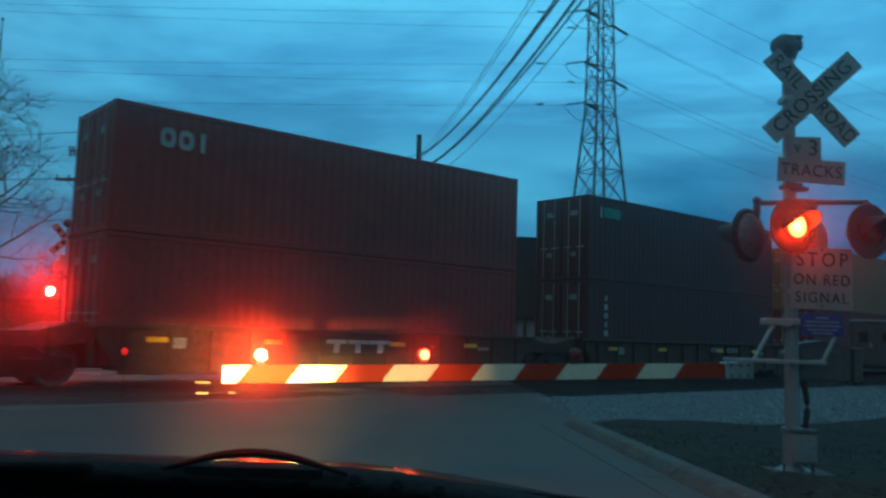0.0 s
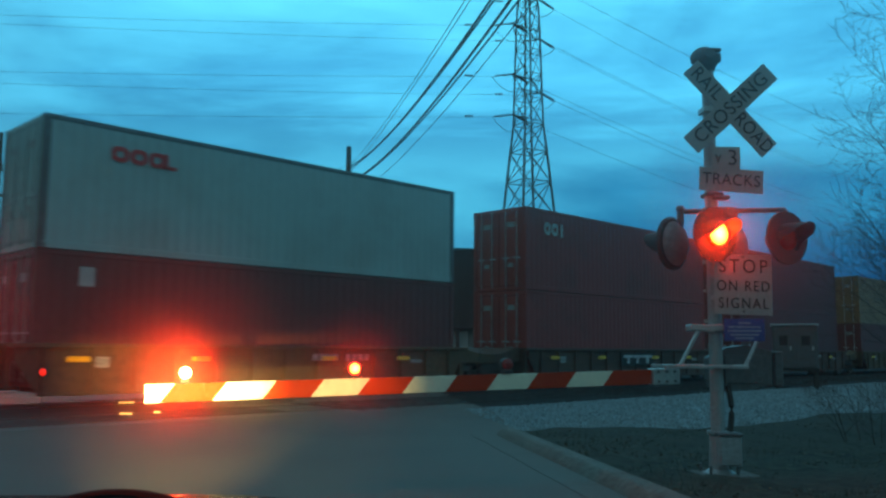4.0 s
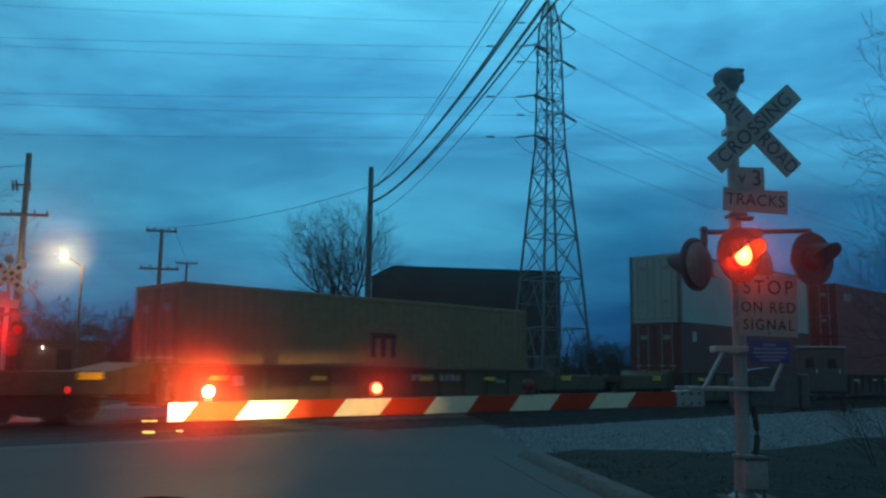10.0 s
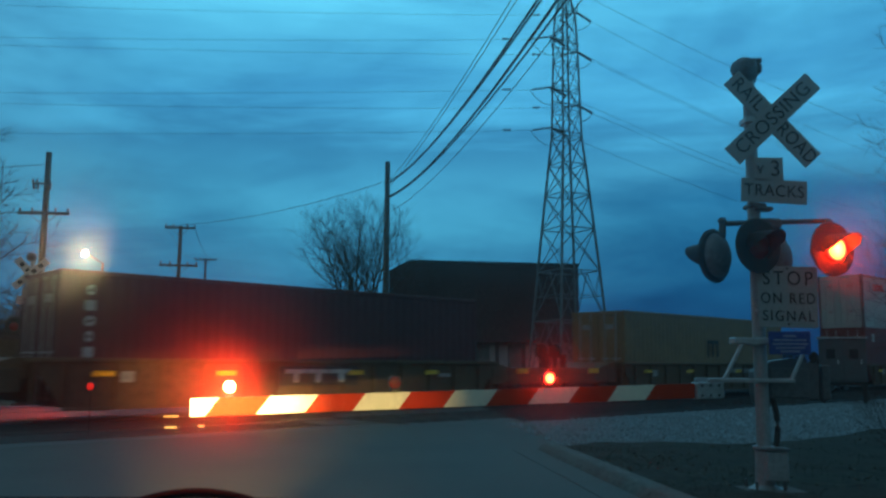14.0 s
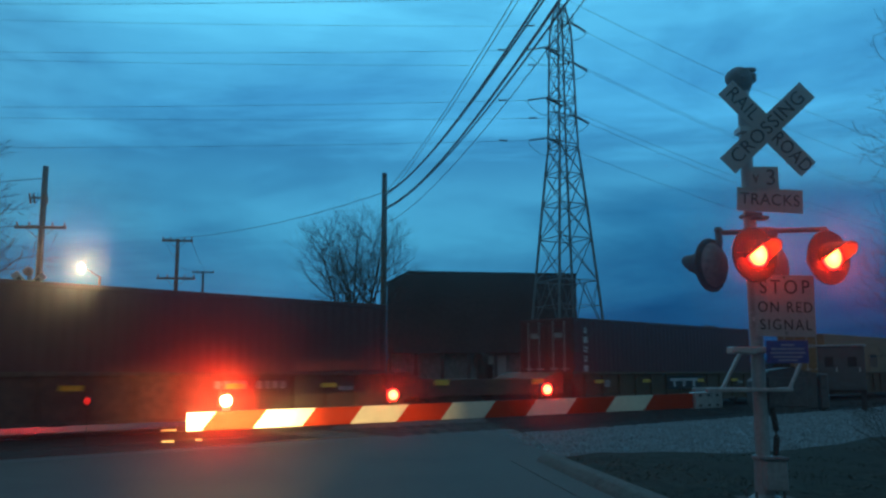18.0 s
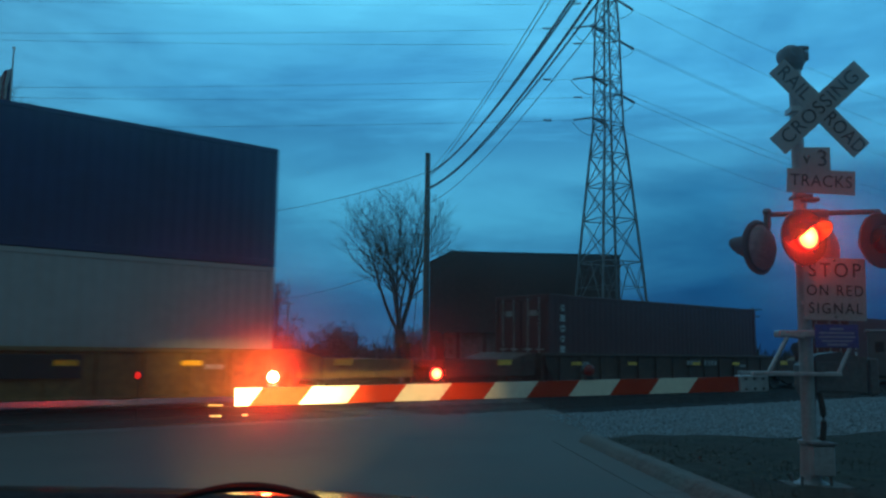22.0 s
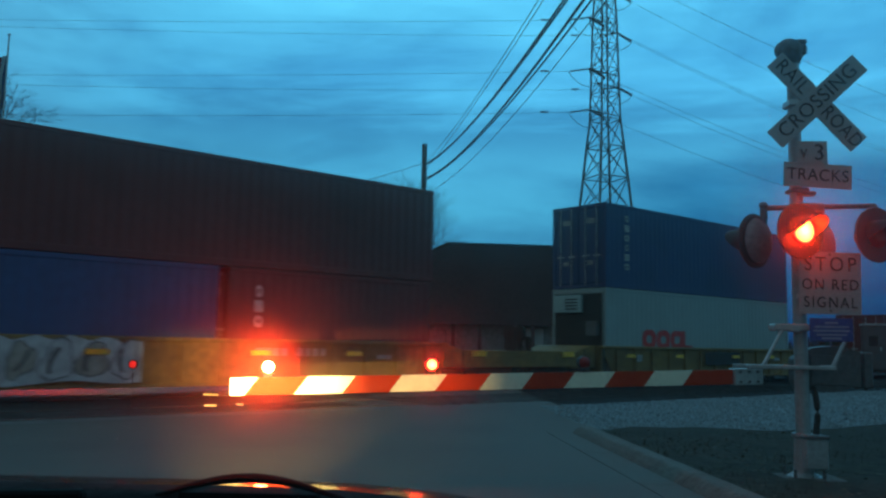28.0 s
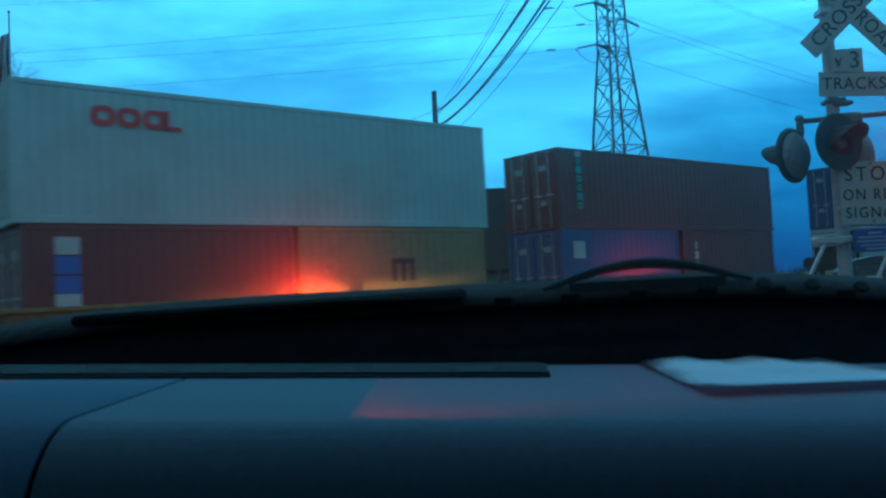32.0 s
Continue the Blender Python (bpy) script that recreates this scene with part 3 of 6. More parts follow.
tagged(new("leaf_litter", mesh), "dry brown fallen leaves scattered over the verge", "leaves", kind="stuff")

# loose stones on the ballast nearest the camera
rng = random.Random(4)
verts, faces = [], []
for k in range(14000):
    u = 9.5 + 30 * rng.random() ** 1.3
    edge = ballast_edge(u)
    v = edge + (12.9 - edge) * rng.random()
    p = ALONG * u + ACROSS * v
    if p.x < kerb_x(p.y) + 0.4:
        continue
    r = 0.020 + 0.030 * rng.random()
    base = len(verts)
    z = -0.005 if v > edge + 0.5 else -0.05 + 0.09 * (v - edge)
    spin = rng.random() * 6.28
    for i in range(4):
        a = spin + i * 1.57 + rng.uniform(-0.4, 0.4)
        verts.append((p.x + r * math.cos(a), p.y + r * math.sin(a), z + rng.uniform(-0.3, 0.5) * r))
    verts.append((p.x + rng.uniform(-0.3, 0.3) * r, p.y, z + r * rng.uniform(0.7, 1.3)))
    faces += [(base + i, base + (i + 1) % 4, base + 4) for i in range(4)]
mesh = bpy.data.meshes.new("ballast_stones")
mesh.from_pydata(verts, [], faces)
mesh.materials.append(STONE)
tagged(new("ballast_stones", mesh), "loose pale grey crushed stones of the ballast", "stones", kind="stuff")

# thin grass on the verge
verts, faces = [], []
for k in range(16000):
    y = 4.5 + 9 * rng.random()
    x = kerb_x(y) + 0.25 + 9 * rng.random() ** 1.3
    if Vector((x, y, 0)).dot(ACROSS) > 8.5 or noise.noise(Vector((x * 1.3, y * 1.3, 9))) < -0.12 + 0.2 * rng.random():
        continue
    a, h = rng.random() * 6.28, rng.uniform(0.02, 0.075)
    w = 0.004
    base = len(verts)
    dx, dy = math.cos(a), math.sin(a)
    verts += [(x - w * dy, y + w * dx, 0.02), (x + w * dy, y - w * dx, 0.02), (x + dx * h * 0.6, y + dy * h * 0.6, 0.045 + h)]
    faces.append((base, base + 1, base + 2))
mesh = bpy.data.meshes.new("grass")
mesh.from_pydata(verts, [], faces)
mesh.materials.append(GRASS)
tagged(new("grass", mesh), "short sparse dull green and straw winter grass", "grass", kind="stuff")


# ---- rails, ties and the crossing surface ----
def rail_bm(length):
    bm = bmesh.new()
    prism(bm, [(-0.07, 0), (0.07, 0), (0.07, 0.012), (0.012, 0.03), (0.012, 0.12), (0.035, 0.13), (0.035, 0.165), (-0.035, 0.165), (-0.035, 0.13), (-0.012, 0.12), (-0.012, 0.03), (-0.07, 0.012)], length)
    return bm


for number, v in enumerate(TRACKS):
    track = thing("railway_track", on_rails(0, v, -0.155), "railway track with steel rails on dark ties crossing the road", "railway track", "tracks of the crossing", "structure")
    for side in (-0.7525, 0.7525):
        part("rail", rail_bm(480), RAIL_RUST, track, "rusty steel rail", pose(240, side, 0, 0, 0, 90))
        head = bmesh.new()
        box(head, -240, 240, side - 0.028, side + 0.028, 0.1655, 0.1675)
        part("rail_head", head, RAIL_HEAD, track, "polished top of the rail")
    if number < 2:
        tie = None
        for i in range(90):
            u = 12.0 + i * 0.55 + (0.0 if i < 60 else 0)
            m = pose(u, 0, 0)
            if tie is None:
                tie = part("tie", boxed(-0.11, 0.11, -1.3, 1.3, 0.02, 0.19 - 0.0, 0.008), TIE, track, "", pose(u, 0, -0.02))
                continue
            again(tie, pose(u, 0.03 * math.sin(i * 7), -0.02), track)
    # panels between and beside the rails where the road crosses
    panel = None
    # only the first track's near outer row is paler
    for y0, y1 in ((-1.5, -0.83), (-0.66, -0.005), (0.005, 0.66), (0.83, 1.5)):
        panel = None
        for i in range(8):
            u = -5.6 + i * 2.15 + (v - 15) * 0.9 - 1.5
            if panel is None:
                panel = part("crossing_panel", boxed(0.008, 2.142, y0, y1, 0.05, 0.158, 0.008), PANEL if number == 0 and y1 < -0.5 else DARK_PANEL, track, "", pose(u, 0, 0))
            else:
                again(panel, pose(u, 0, 0), track)

# dark asphalt between the tracks where the road crosses
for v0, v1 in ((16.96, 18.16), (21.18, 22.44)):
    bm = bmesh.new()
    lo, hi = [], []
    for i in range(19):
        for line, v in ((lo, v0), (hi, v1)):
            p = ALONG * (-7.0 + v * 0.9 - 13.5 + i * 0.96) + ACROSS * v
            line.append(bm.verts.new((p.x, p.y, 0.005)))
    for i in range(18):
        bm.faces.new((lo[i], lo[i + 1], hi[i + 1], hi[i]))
    tagged(part("crossing_infill", bm, DARK_PANEL), "dark asphalt between the rails of the crossing", "asphalt", kind="structure")


# ---- flashing signals ----
FLASH = 0.6036                   # seconds for which each lamp of a pair is lit
FLASHERS = []                    # (lamp part, home pose, phase, how far the bulb draws back)


def flasher(parent, m, phase, scale=1.0, lit=LIT_RED, visor=True, shell=BLACK, rear=False):
    """A railway lamp: round background disc, hooded lens, and a bulb that draws back behind the lens while dark. It faces -y."""
    unit = part("background_disc", lathe(bmesh.new(), [(0.0001, -0.012), (0.262 * scale, -0.012), (0.285 * scale, 0.012), (0.28 * scale, 0.03), (0.0001, 0.02)], 28, Matrix.Rotation(radians(90), 4, "X")), shell, parent, "black round lamp background" if shell is BLACK else "grey back of a round lamp background", m)
    if not rear:
        part("lamp_housing", lathe(bmesh.new(), [(0.0001, 0.20), (0.09 * scale, 0.19), (0.13 * scale, 0.12), (0.14 * scale, 0.0), (0.0001, 0.0)], 20, Matrix.Rotation(radians(-90), 4, "X")), shell, unit, "", pose(0, 0.01, 0))
    else:
        part("back_dish", lathe(bmesh.new(), [(0.0001, 0.085), (0.06, 0.083), (0.13, 0.07), (0.19, 0.045), (0.235, 0.0), (0.0001, 0.0)], 28, Matrix.Rotation(radians(-90), 4, "X")), DISH, unit, "pale grey domed back", pose(0, 0.022, 0))
    part("lens", lathe(bmesh.new(), [(0.0001, 0.035), (0.07 * scale, 0.03), (0.132 * scale, 0.0), (0.0001, -0.001)], 24, Matrix.Rotation(radians(90), 4, "X")), RED_GLASS, unit, "dark red glass lens", pose(0, -0.03, 0))
    if visor:
        bm = bmesh.new()
        n = 14
        for r, flip in ((0.146 * scale, 1), (0.153 * scale, -1)):
            near, far = [], []
            for i in range(n + 1):
                a = radians(-50 + i * 240 / n)
                depth = 0.045 + (0.24 if rear else 0.28) * scale * max(0.0, math.cos(a - radians(50 if rear else 89))) ** (0.8 if rear else 0.42)
                near.append(bm.verts.new((r * math.cos(a), -0.012, r * math.sin(a))))
                far.append(bm.verts.new((r * math.cos(a), -0.012 - depth, r * math.sin(a) - 0.02)))
            for i in range(n):
                quad = (near[i], near[i + 1], far[i + 1], far[i])
                bm.faces.new(quad if flip > 0 else quad[::-1])
        part("visor", bm, BLACK, unit, "black metal hood")
    if phase is not None:
        bulb = part("bulb", lathe(bmesh.new(), [(0.0001, 0.012), (0.07 * scale, 0.01), (0.126 * scale, 0.0), (0.0001, -0.002)], 20, Matrix.Rotation(radians(90), 4, "X")), lit, unit, "glowing red lamp", pose(0, -0.075, 0))
        FLASHERS.append((bulb, -0.075, phase, 0.10))
    return unit


def crossing_signal(name, base, turn, near=True):
    sig = thing(name, base, "silver railway crossing signal mast with crossbuck, red flashers and signs" if near else "distant railway crossing signal mast with crossbuck and red flashers", "crossing signal", "crossing signals")
    part("mast", lathe(bmesh.new(), [(0.075, 0.43), (0.07, 0.5), (0.066, 2.2), (0.062, 4.32)], 16), SILVER, sig, "silver painted steel mast")
    bell = bmesh.new()
    lathe(bell, [(0.0001, 0.10), (0.07, 0.09), (0.12, 0.04), (0.145, -0.02), (0.15, -0.05), (0.05, -0.05), (0.0001, -0.05)], 20, Matrix.Rotation(radians(70), 4, "X"))
    part("bell", bell, CAST, sig, "dark cast crossing bell", pose(-0.04, -0.05, 4.44))
    part("bell_bracket", boxed(-0.07, 0.08, -0.03, 0.05, 4.30, 4.52, 0.01), CAST, sig)
    bm = bmesh.new()
    lathe(bm, [(0.17, 0.02), (0.17, 0.06), (0.10, 0.10), (0.09, 0.43), (0.11, 0.45), (0.11, 0.48), (0.0001, 0.48)], 16)
    part("mast_base", bm, SILVER, sig, "flared silver base casting")
    part("junction_box", boxed(-0.05, 0.17, -0.19, 0.0, 0.15, 0.44, 0.012), SILVER, sig, "silver junction box at the foot")
    part("box_lid", boxed(-0.065, 0.185, -0.205, 0.01, 0.442, 0.475, 0.008), CAST, sig, "rusty lid")
    part("foundation", boxed(-0.28, 0.34, -0.32, 0.22, -0.15, 0.06, 0.03), CONCRETE, sig, "rough concrete foundation")
    for dx, dy in ((-0.14, -0.14), (0.14, -0.14), (-0.14, 0.14), (0.14, 0.14)):
        part("anchor_bolt", tubed((dx, dy, 0.05), (dx, dy, 0.14), 0.016, n=6), CAST, sig)
    # crossbuck: the CROSSING blade in front of the RAIL ROAD blade
    cx, cz = (0.185, 3.86) if near else (0.0, 3.9)
    for angle, y, words in ((47, -0.125, ("RAIL", "ROAD")), (-43, -0.15, ("CROSSING",))):
        blade = part("crossbuck_blade", boxed(-0.61, 0.61, -0.006, 0.006, -0.114, 0.114, 0.004), WHITE, sig, "white crossbuck blade with black letters", pose(cx, y, cz, 0, angle, 0))
        if near:
            if len(words) == 2:
                lettering("letter", words[0], 0.21, blade, pose(-0.36, -0.011, 0), INK, 0.9)
                lettering("letter", words[1], 0.21, blade, pose(0.36, -0.011, 0), INK, 0.82)
            else:
                lettering("letter", words[0], 0.21, blade, pose(0, -0.011, 0), INK, 0.98)
        else:
            for k in range(4):
                part("letter_bar", boxed(-0.45 + k * 0.25, -0.32 + k * 0.25, -0.012, -0.008, -0.06, 0.06), INK, blade)
    part("crossbuck_clamp", boxed(-0.09, cx + 0.05, -0.11, 0.08, cz - 0.03, cz + 0.03, 0.006), GALV, sig)
    plate = part("count_plate", boxed(-0.155, 0.155, -0.006, 0.006, -0.125, 0.125, 0.003), WHITE, sig, "white number plate of the tracks sign", pose(cx - 0.06, -0.12, 3.32))
    plate2 = part("tracks_plate", boxed(-0.345, 0.345, -0.006, 0.006, -0.125, 0.125, 0.003), WHITE, sig, "white tracks sign", pose(cx - 0.01, -0.12, 3.085, 0, 3, 0))
    if near:
        lettering("letter", "3", 0.24, plate, pose(0.07, -0.010, 0), INK)
        lettering("letter", "TRACKS", 0.175, plate2, pose(0, -0.010, 0), INK, 0.92)
    if near:
        part("bell_striker", boxed(0.03, 0.125, -0.10, 0.02, 4.38, 4.49, 0.02), CAST, sig, "dark striker housing of the bell")
        part("bell_striker", boxed(0.02, 0.14, -0.07, 0.0, 4.485, 4.535, 0.015), CAST, sig, "dark striker housing of the bell", pose(0, 0, 0.02))
        part("bell_hub", tubed((-0.04, -0.17, 4.45), (-0.04, -0.12, 4.45), 0.05, n=12), CAST, sig)
        for dx in (-0.065, 0.035):
            part("v_bolt", tubed((dx * 0.55 - 0.006, -0.019, 0.035), (-0.014, -0.019, -0.030), 0.011, n=8), CAST, plate, "dark V-shaped bolt", pose(-0.075, 0, 0))
        part("v_bolt", tubed((-0.014, -0.019, -0.030), (-0.014, -0.019, -0.050), 0.010, n=8), CAST, plate, "dark V-shaped bolt", pose(-0.075, 0, 0))
        part("sign_clamp", boxed(-0.085, 0.10, -0.11, 0.09, 2.92, 2.965, 0.012), CAST, sig, "rusty sign clamp")
        part("sign_clamp", boxed(-0.02, 0.16, -0.13, 0.0, 2.885, 2.925, 0.012), CAST, sig, "rusty sign clamp")
        part("sign_clamp", boxed(-0.085, 0.085, -0.085, 0.085, 3.60, 3.66, 0.012), CAST, sig, "rusty sign clamp")
    # flasher bar
    bm = bmesh.new()
    tube(bm, (-0.34, 0, 2.76), (0.80, 0, 2.80), 0.028, n=10)
    part("crossarm", bm, CAST, sig, "iron arm that carries the lamps")
    for x in (-0.34, 0.16, 0.78):
        part("arm_fitting", lathe(bmesh.new(), [(0.03, -0.16), (0.04, -0.1), (0.035, 0.0), (0.05, 0.03), (0.03, 0.06)], 10), CAST, sig, "", pose(x, 0, 2.76))
    part("arm_hub", boxed(-0.09, 0.26, -0.09, 0.09, 2.70, 2.81, 0.02), CAST, sig, "cast hub of the lamp arm")
    if near:
        flasher(sig, pose(-0.05, -0.17, 2.50, 0, 0, turn), 1)
        flasher(sig, pose(0.74, -0.12, 2.48, 0, 0, turn), 0)
        flasher(sig, pose(-0.42, 0.0, 2.42, 0, 0, 180 + 38), None, shell=BLACK, rear=True)
        flasher(sig, pose(0.27, 0.10, 2.41, 0, 0, 180 + 38), None, shell=BLACK, rear=True)
    else:
        flasher(sig, pose(-0.36, -0.1, 2.30, 0, 0, turn), 1, lit=LIT_FAR, visor=False)
        flasher(sig, pose(0.36, -0.1, 2.30, 0, 0, turn), 0, lit=LIT_FAR, visor=False)
    return sig


signal = crossing_signal("crossing_signal", pose(3.435, 8.75, 0), 20)
stop = part("stop_sign", boxed(-0.31, 0.31, -0.004, 0.004, -0.315, 0.315, 0.003), WHITE, signal, "white STOP ON RED SIGNAL sign", pose(0.265, -0.12, 1.985, 0, 1, 0))
lettering("letter", "STOP", 0.205, stop, pose(0.0, -0.008, 0.185), INK, 0.88, spacing=1.34)
lettering("letter", "ON RED", 0.155, stop, pose(0.0, -0.008, -0.02), INK, 0.86, spacing=1.22)
lettering("letter", "SIGNAL", 0.155, stop, pose(0.0, -0.008, -0.20), INK, 0.86, spacing=1.25)
for x, z in ((0.0, 0.29), (0.0, -0.28)):
    part("sign_bolt", tubed((x, -0.012, z), (x, -0.003, z), 0.014, n=8), CAST, stop)
part("sign_strap", boxed(-0.06, 0.30, -0.10, -0.08, 1.83, 1.87), GALV, signal)
notice = part("blue_notice", boxed(-0.215, 0.215, -0.004, 0.004, -0.115, 0.115, 0.003), BLUE_SIGN, signal, "small blue notice with pale writing", pose(0.25, -0.15, 1.515))
for i, (w, z) in enumerate(((0.13, 0.07), (0.34, 0.03), (0.36, -0.01), (0.30, -0.05), (0.2, -0.085))):
    part("writing_bar", boxed(-w / 2, w / 2, -0.008, -0.005, z - 0.010, z + 0.010), PALE_INK, notice)

# gate mechanism on the mast
gear = bmesh.new()
prism(gear, [(-0.02, 1.0), (-0.02, 1.22), (0.12, 1.33), (0.34, 1.36), (0.62, 1.30), (0.60, 0.98), (0.40, 0.90), (0.02, 0.90)], 0.26)
part("gate_machine", gear, CAST, signal, "grey steel gate machine housing", pose(0, 0.03, 0))
part("machine_door", boxed(0.1, 0.5, 0.012, 0.028, 0.96, 1.26, 0.006), CAST, signal)
part("gate_bracket", boxed(-0.58, 0.30, -0.13, -0.07, 1.115, 1.155, 0.006), GALV, signal, "galvanised gate support arm")
part("gate_bracket", boxed(-0.58, 0.30, 0.30, 0.36, 1.115, 1.155, 0.006), GALV, signal, "galvanised gate support arm")
for a, b in (((-0.42, -0.1, 1.14), (-0.22, -0.1, 1.50)), ((0.27, -0.1, 1.14), (0.40, -0.1, 1.40)), ((-0.05, -0.1, 1.50), (-0.28, -0.1, 1.53)), ((0.15, -0.1, 1.14), (0.27, -0.1, 1.14))):
    part("brace", tubed(a, b, 0.022, n=8), GALV, signal, "bright galvanised brace")
part("brace_collar", boxed(-0.30, 0.07, -0.12, 0.06, 1.50, 1.57, 0.012), GALV, signal)
for k in range(2):
    part("counterweight", boxed(0.55 + 0.12 * k, 0.65 + 0.12 * k, 0.10, 0.22, 0.93, 1.30, 0.015), CAST, signal, "heavy steel counterweight")
bm = sweep(bmesh.new(), [(0.115 + 0.035 * math.sin(i * 0.43), 0.0, 0.95 - i * 0.072) for i in range(8)], 0.030, 10)
part("conduit", bm, RAIL_RUST, signal, "dark rusty cable conduit")

# the lowered arm, from its tip over the road to the machine
TIP, ROOT = Vector((-1.98, 7.30, 0.91)), Vector((2.80, 8.72, 1.03))
reach = (ROOT - TIP).length
heading = math.degrees(math.atan2(ROOT.y - TIP.y, ROOT.x - TIP.x))
lift = math.degrees(math.atan2(ROOT.z - TIP.z, Vector((ROOT.x - TIP.x, ROOT.y - TIP.y)).length))
arm = thing("gate_arm", pose(*TIP, 0, -lift, heading), "lowered red and white striped crossing gate arm with red lamps", "gate arm")
edges = [0.0] + [0.18 + 0.4225 * k for k in range(12)]
edges = [e for e in edges if e < reach - 0.2] + [reach - 0.07]
for k, (a, b) in enumerate(zip(edges, edges[1:])):
    ha, hb = 0.076 - 0.004 * a / reach, 0.076 - 0.004 * b / reach
    skew_a, skew_b = (0.0 if k == 0 else 0.06), (0.0 if k == len(edges) - 2 else 0.06)
    part("stripe_panel", prism(bmesh.new(), [(a - skew_a, -ha), (b - skew_b, -hb), (b + skew_b, hb), (a + skew_a, ha)], 0.03), ARM_RED if k % 2 else ARM_WHITE, arm, "red stripe" if k % 2 else "white stripe")
part("arm_tube", boxed(0.02, reach, 0.032, 0.06, -0.04, 0.04), GALV, arm)
part("arm_socket", boxed(reach - 0.06, reach + 0.27, -0.02, 0.09, -0.085, 0.085, 0.01), GALV, arm, "galvanised socket of the arm")
for k in range(6):
    part("socket_bolt", tubed((reach + 0.0 + 0.10 * (k % 3), -0.035, -0.05 + 0.10 * (k // 3)), (reach + 0.0 + 0.10 * (k % 3), -0.018, -0.05 + 0.10 * (k // 3)), 0.014, n=6), CAST, arm)
for s, phase in ((0.32, None), (1.78, 1), (3.30, 0)):
    lamp = part("gate_lamp", boxed(-0.045, 0.045, -0.02, 0.06, 0.075, 0.115, 0.008), BLACK, arm, "small red gate lamp", pose(s, 0, 0))
    part("lamp_body", lathe(bmesh.new(), [(0.0001, -0.03), (0.055, -0.03), (0.062, 0.0), (0.062, 0.05), (0.0001, 0.05)], 16, Matrix.Rotation(radians(90), 4, "X")), BLACK, lamp, "", pose(0, 0.05, 0.165))
    part("lens", lathe(bmesh.new(), [(0.0001, 0.02), (0.04, 0.014), (0.056, 0.0), (0.0001, -0.001)], 16, Matrix.Rotation(radians(90), 4, "X")), RED_GLASS, lamp, "red lens", pose(0, 0.0, 0.165))
    bulb = part("bulb", lathe(bmesh.new(), [(0.0001, 0.020), (0.035, 0.014), (0.049, 0.0), (0.0001, -0.001)], 16, Matrix.Rotation(radians(90), 4, "X")), LIT_GATE if phase is not None else LIT_TIP, lamp, "glowing red lamp", pose(0, -0.025, 0.165))
    if phase is not None:
        FLASHERS.append((bulb, -0.025, phase, 0.085))

far_at = Vector((-12.0, 26.0, 0))
crossing_signal("crossing_signal", pose(far_at.x, far_at.y, 0, 0, 0, 12), -12, near=False)

# made-up lamp and stake for a steady red dot of unknown source
marker = thing("marker_lamp", pose(-5.908, 15.3, 0), "dim red dot of light on an added thin stake", "marker lamp")
part("stake", tubed((0, 0.03, -0.1), (0, 0.03, 0.851), 0.006, n=6), GRIME, marker)
part("lamp_body", lathe(bmesh.new(), [(0.0001, -0.03), (0.075, -0.03), (0.085, 0.0), (0.085, 0.05), (0.0001, 0.05)], 16, Matrix.Rotation(radians(90), 4, "X")), BLACK, marker, "", pose(0, 0.05, 0.851))
part("lens", lathe(bmesh.new(), [(0.0001, 0.03), (0.045, 0.022), (0.062, 0.0), (0.0001, -0.001)], 16, Matrix.Rotation(radians(90), 4, "X")), LIT_RED_DOT, marker, "dim red lens", pose(0, -0.001, 0.851))

# relay case behind the mast
case = thing("relay_case", pose(14.7, 30.0, 0, 0, 0, -24), "grey metal railway relay case on dark legs beside the track", "relay case")
part("cabinet", boxed(-0.75, 0.75, -0.5, 0.5, 0.72, 2.22, 0.02), CAST, case)
part("cabinet_roof", boxed(-0.80, 0.80, -0.56, 0.56, 2.225, 2.28, 0.012), GALV, case, "pale overhanging roof")
for x in (-0.365, 0.365):
    door = part("cabinet_door", boxed(x - 0.34, x + 0.34, -0.522, -0.503, 0.80, 2.14, 0.006), CAST, case)
    part("louvre", boxed(x - 0.16, x + 0.12, -0.53, -0.5225, 1.52, 1.86), BLACK, door, "dark louvre")
    part("door_handle", boxed(x + 0.18, x + 0.24, -0.56, -0.5225, 1.34, 1.50, 0.008), GALV, door, "pale door handle")
for x in (-0.66, 0.66):
    for y in (-0.42, 0.42):
        part("leg", boxed(x - 0.06, x + 0.06, y - 0.06, y + 0.06, -0.1, 0.72), GRIME, case)
part("case_base", boxed(-0.74, 0.74, -0.48, 0.48, 0.62, 0.715), GRIME, case)

def retro_face(x0, x1, y, z0, z1, rows=2):
    """A sheet of mirrored corner cubes in rows of triangles: it sends light back to where it comes from. It faces -y."""
    bm = bmesh.new()
    tall = (z1 - z0) / rows
    s = tall * 2 / math.sqrt(3)
    for r in range(rows):
        low, high = z0 + r * tall, z0 + (r + 1) * tall
        x, up = x0, True
        while x + s <= x1 + s * 0.5:
            a, b = (low, high) if up else (high, low)
            tri = [(x, a), (x + s, a), (x + s / 2, b)]
            apex = bm.verts.new((x + s / 2, y + s / math.sqrt(6), a + (b - a) / 3))
            rim = [bm.verts.new((px, y, pz)) for px, pz in tri]
            for k in range(3):
                bm.faces.new((rim[k], rim[(k + 1) % 3], apex))
            x, up = x + s / 2, not up
    return bm


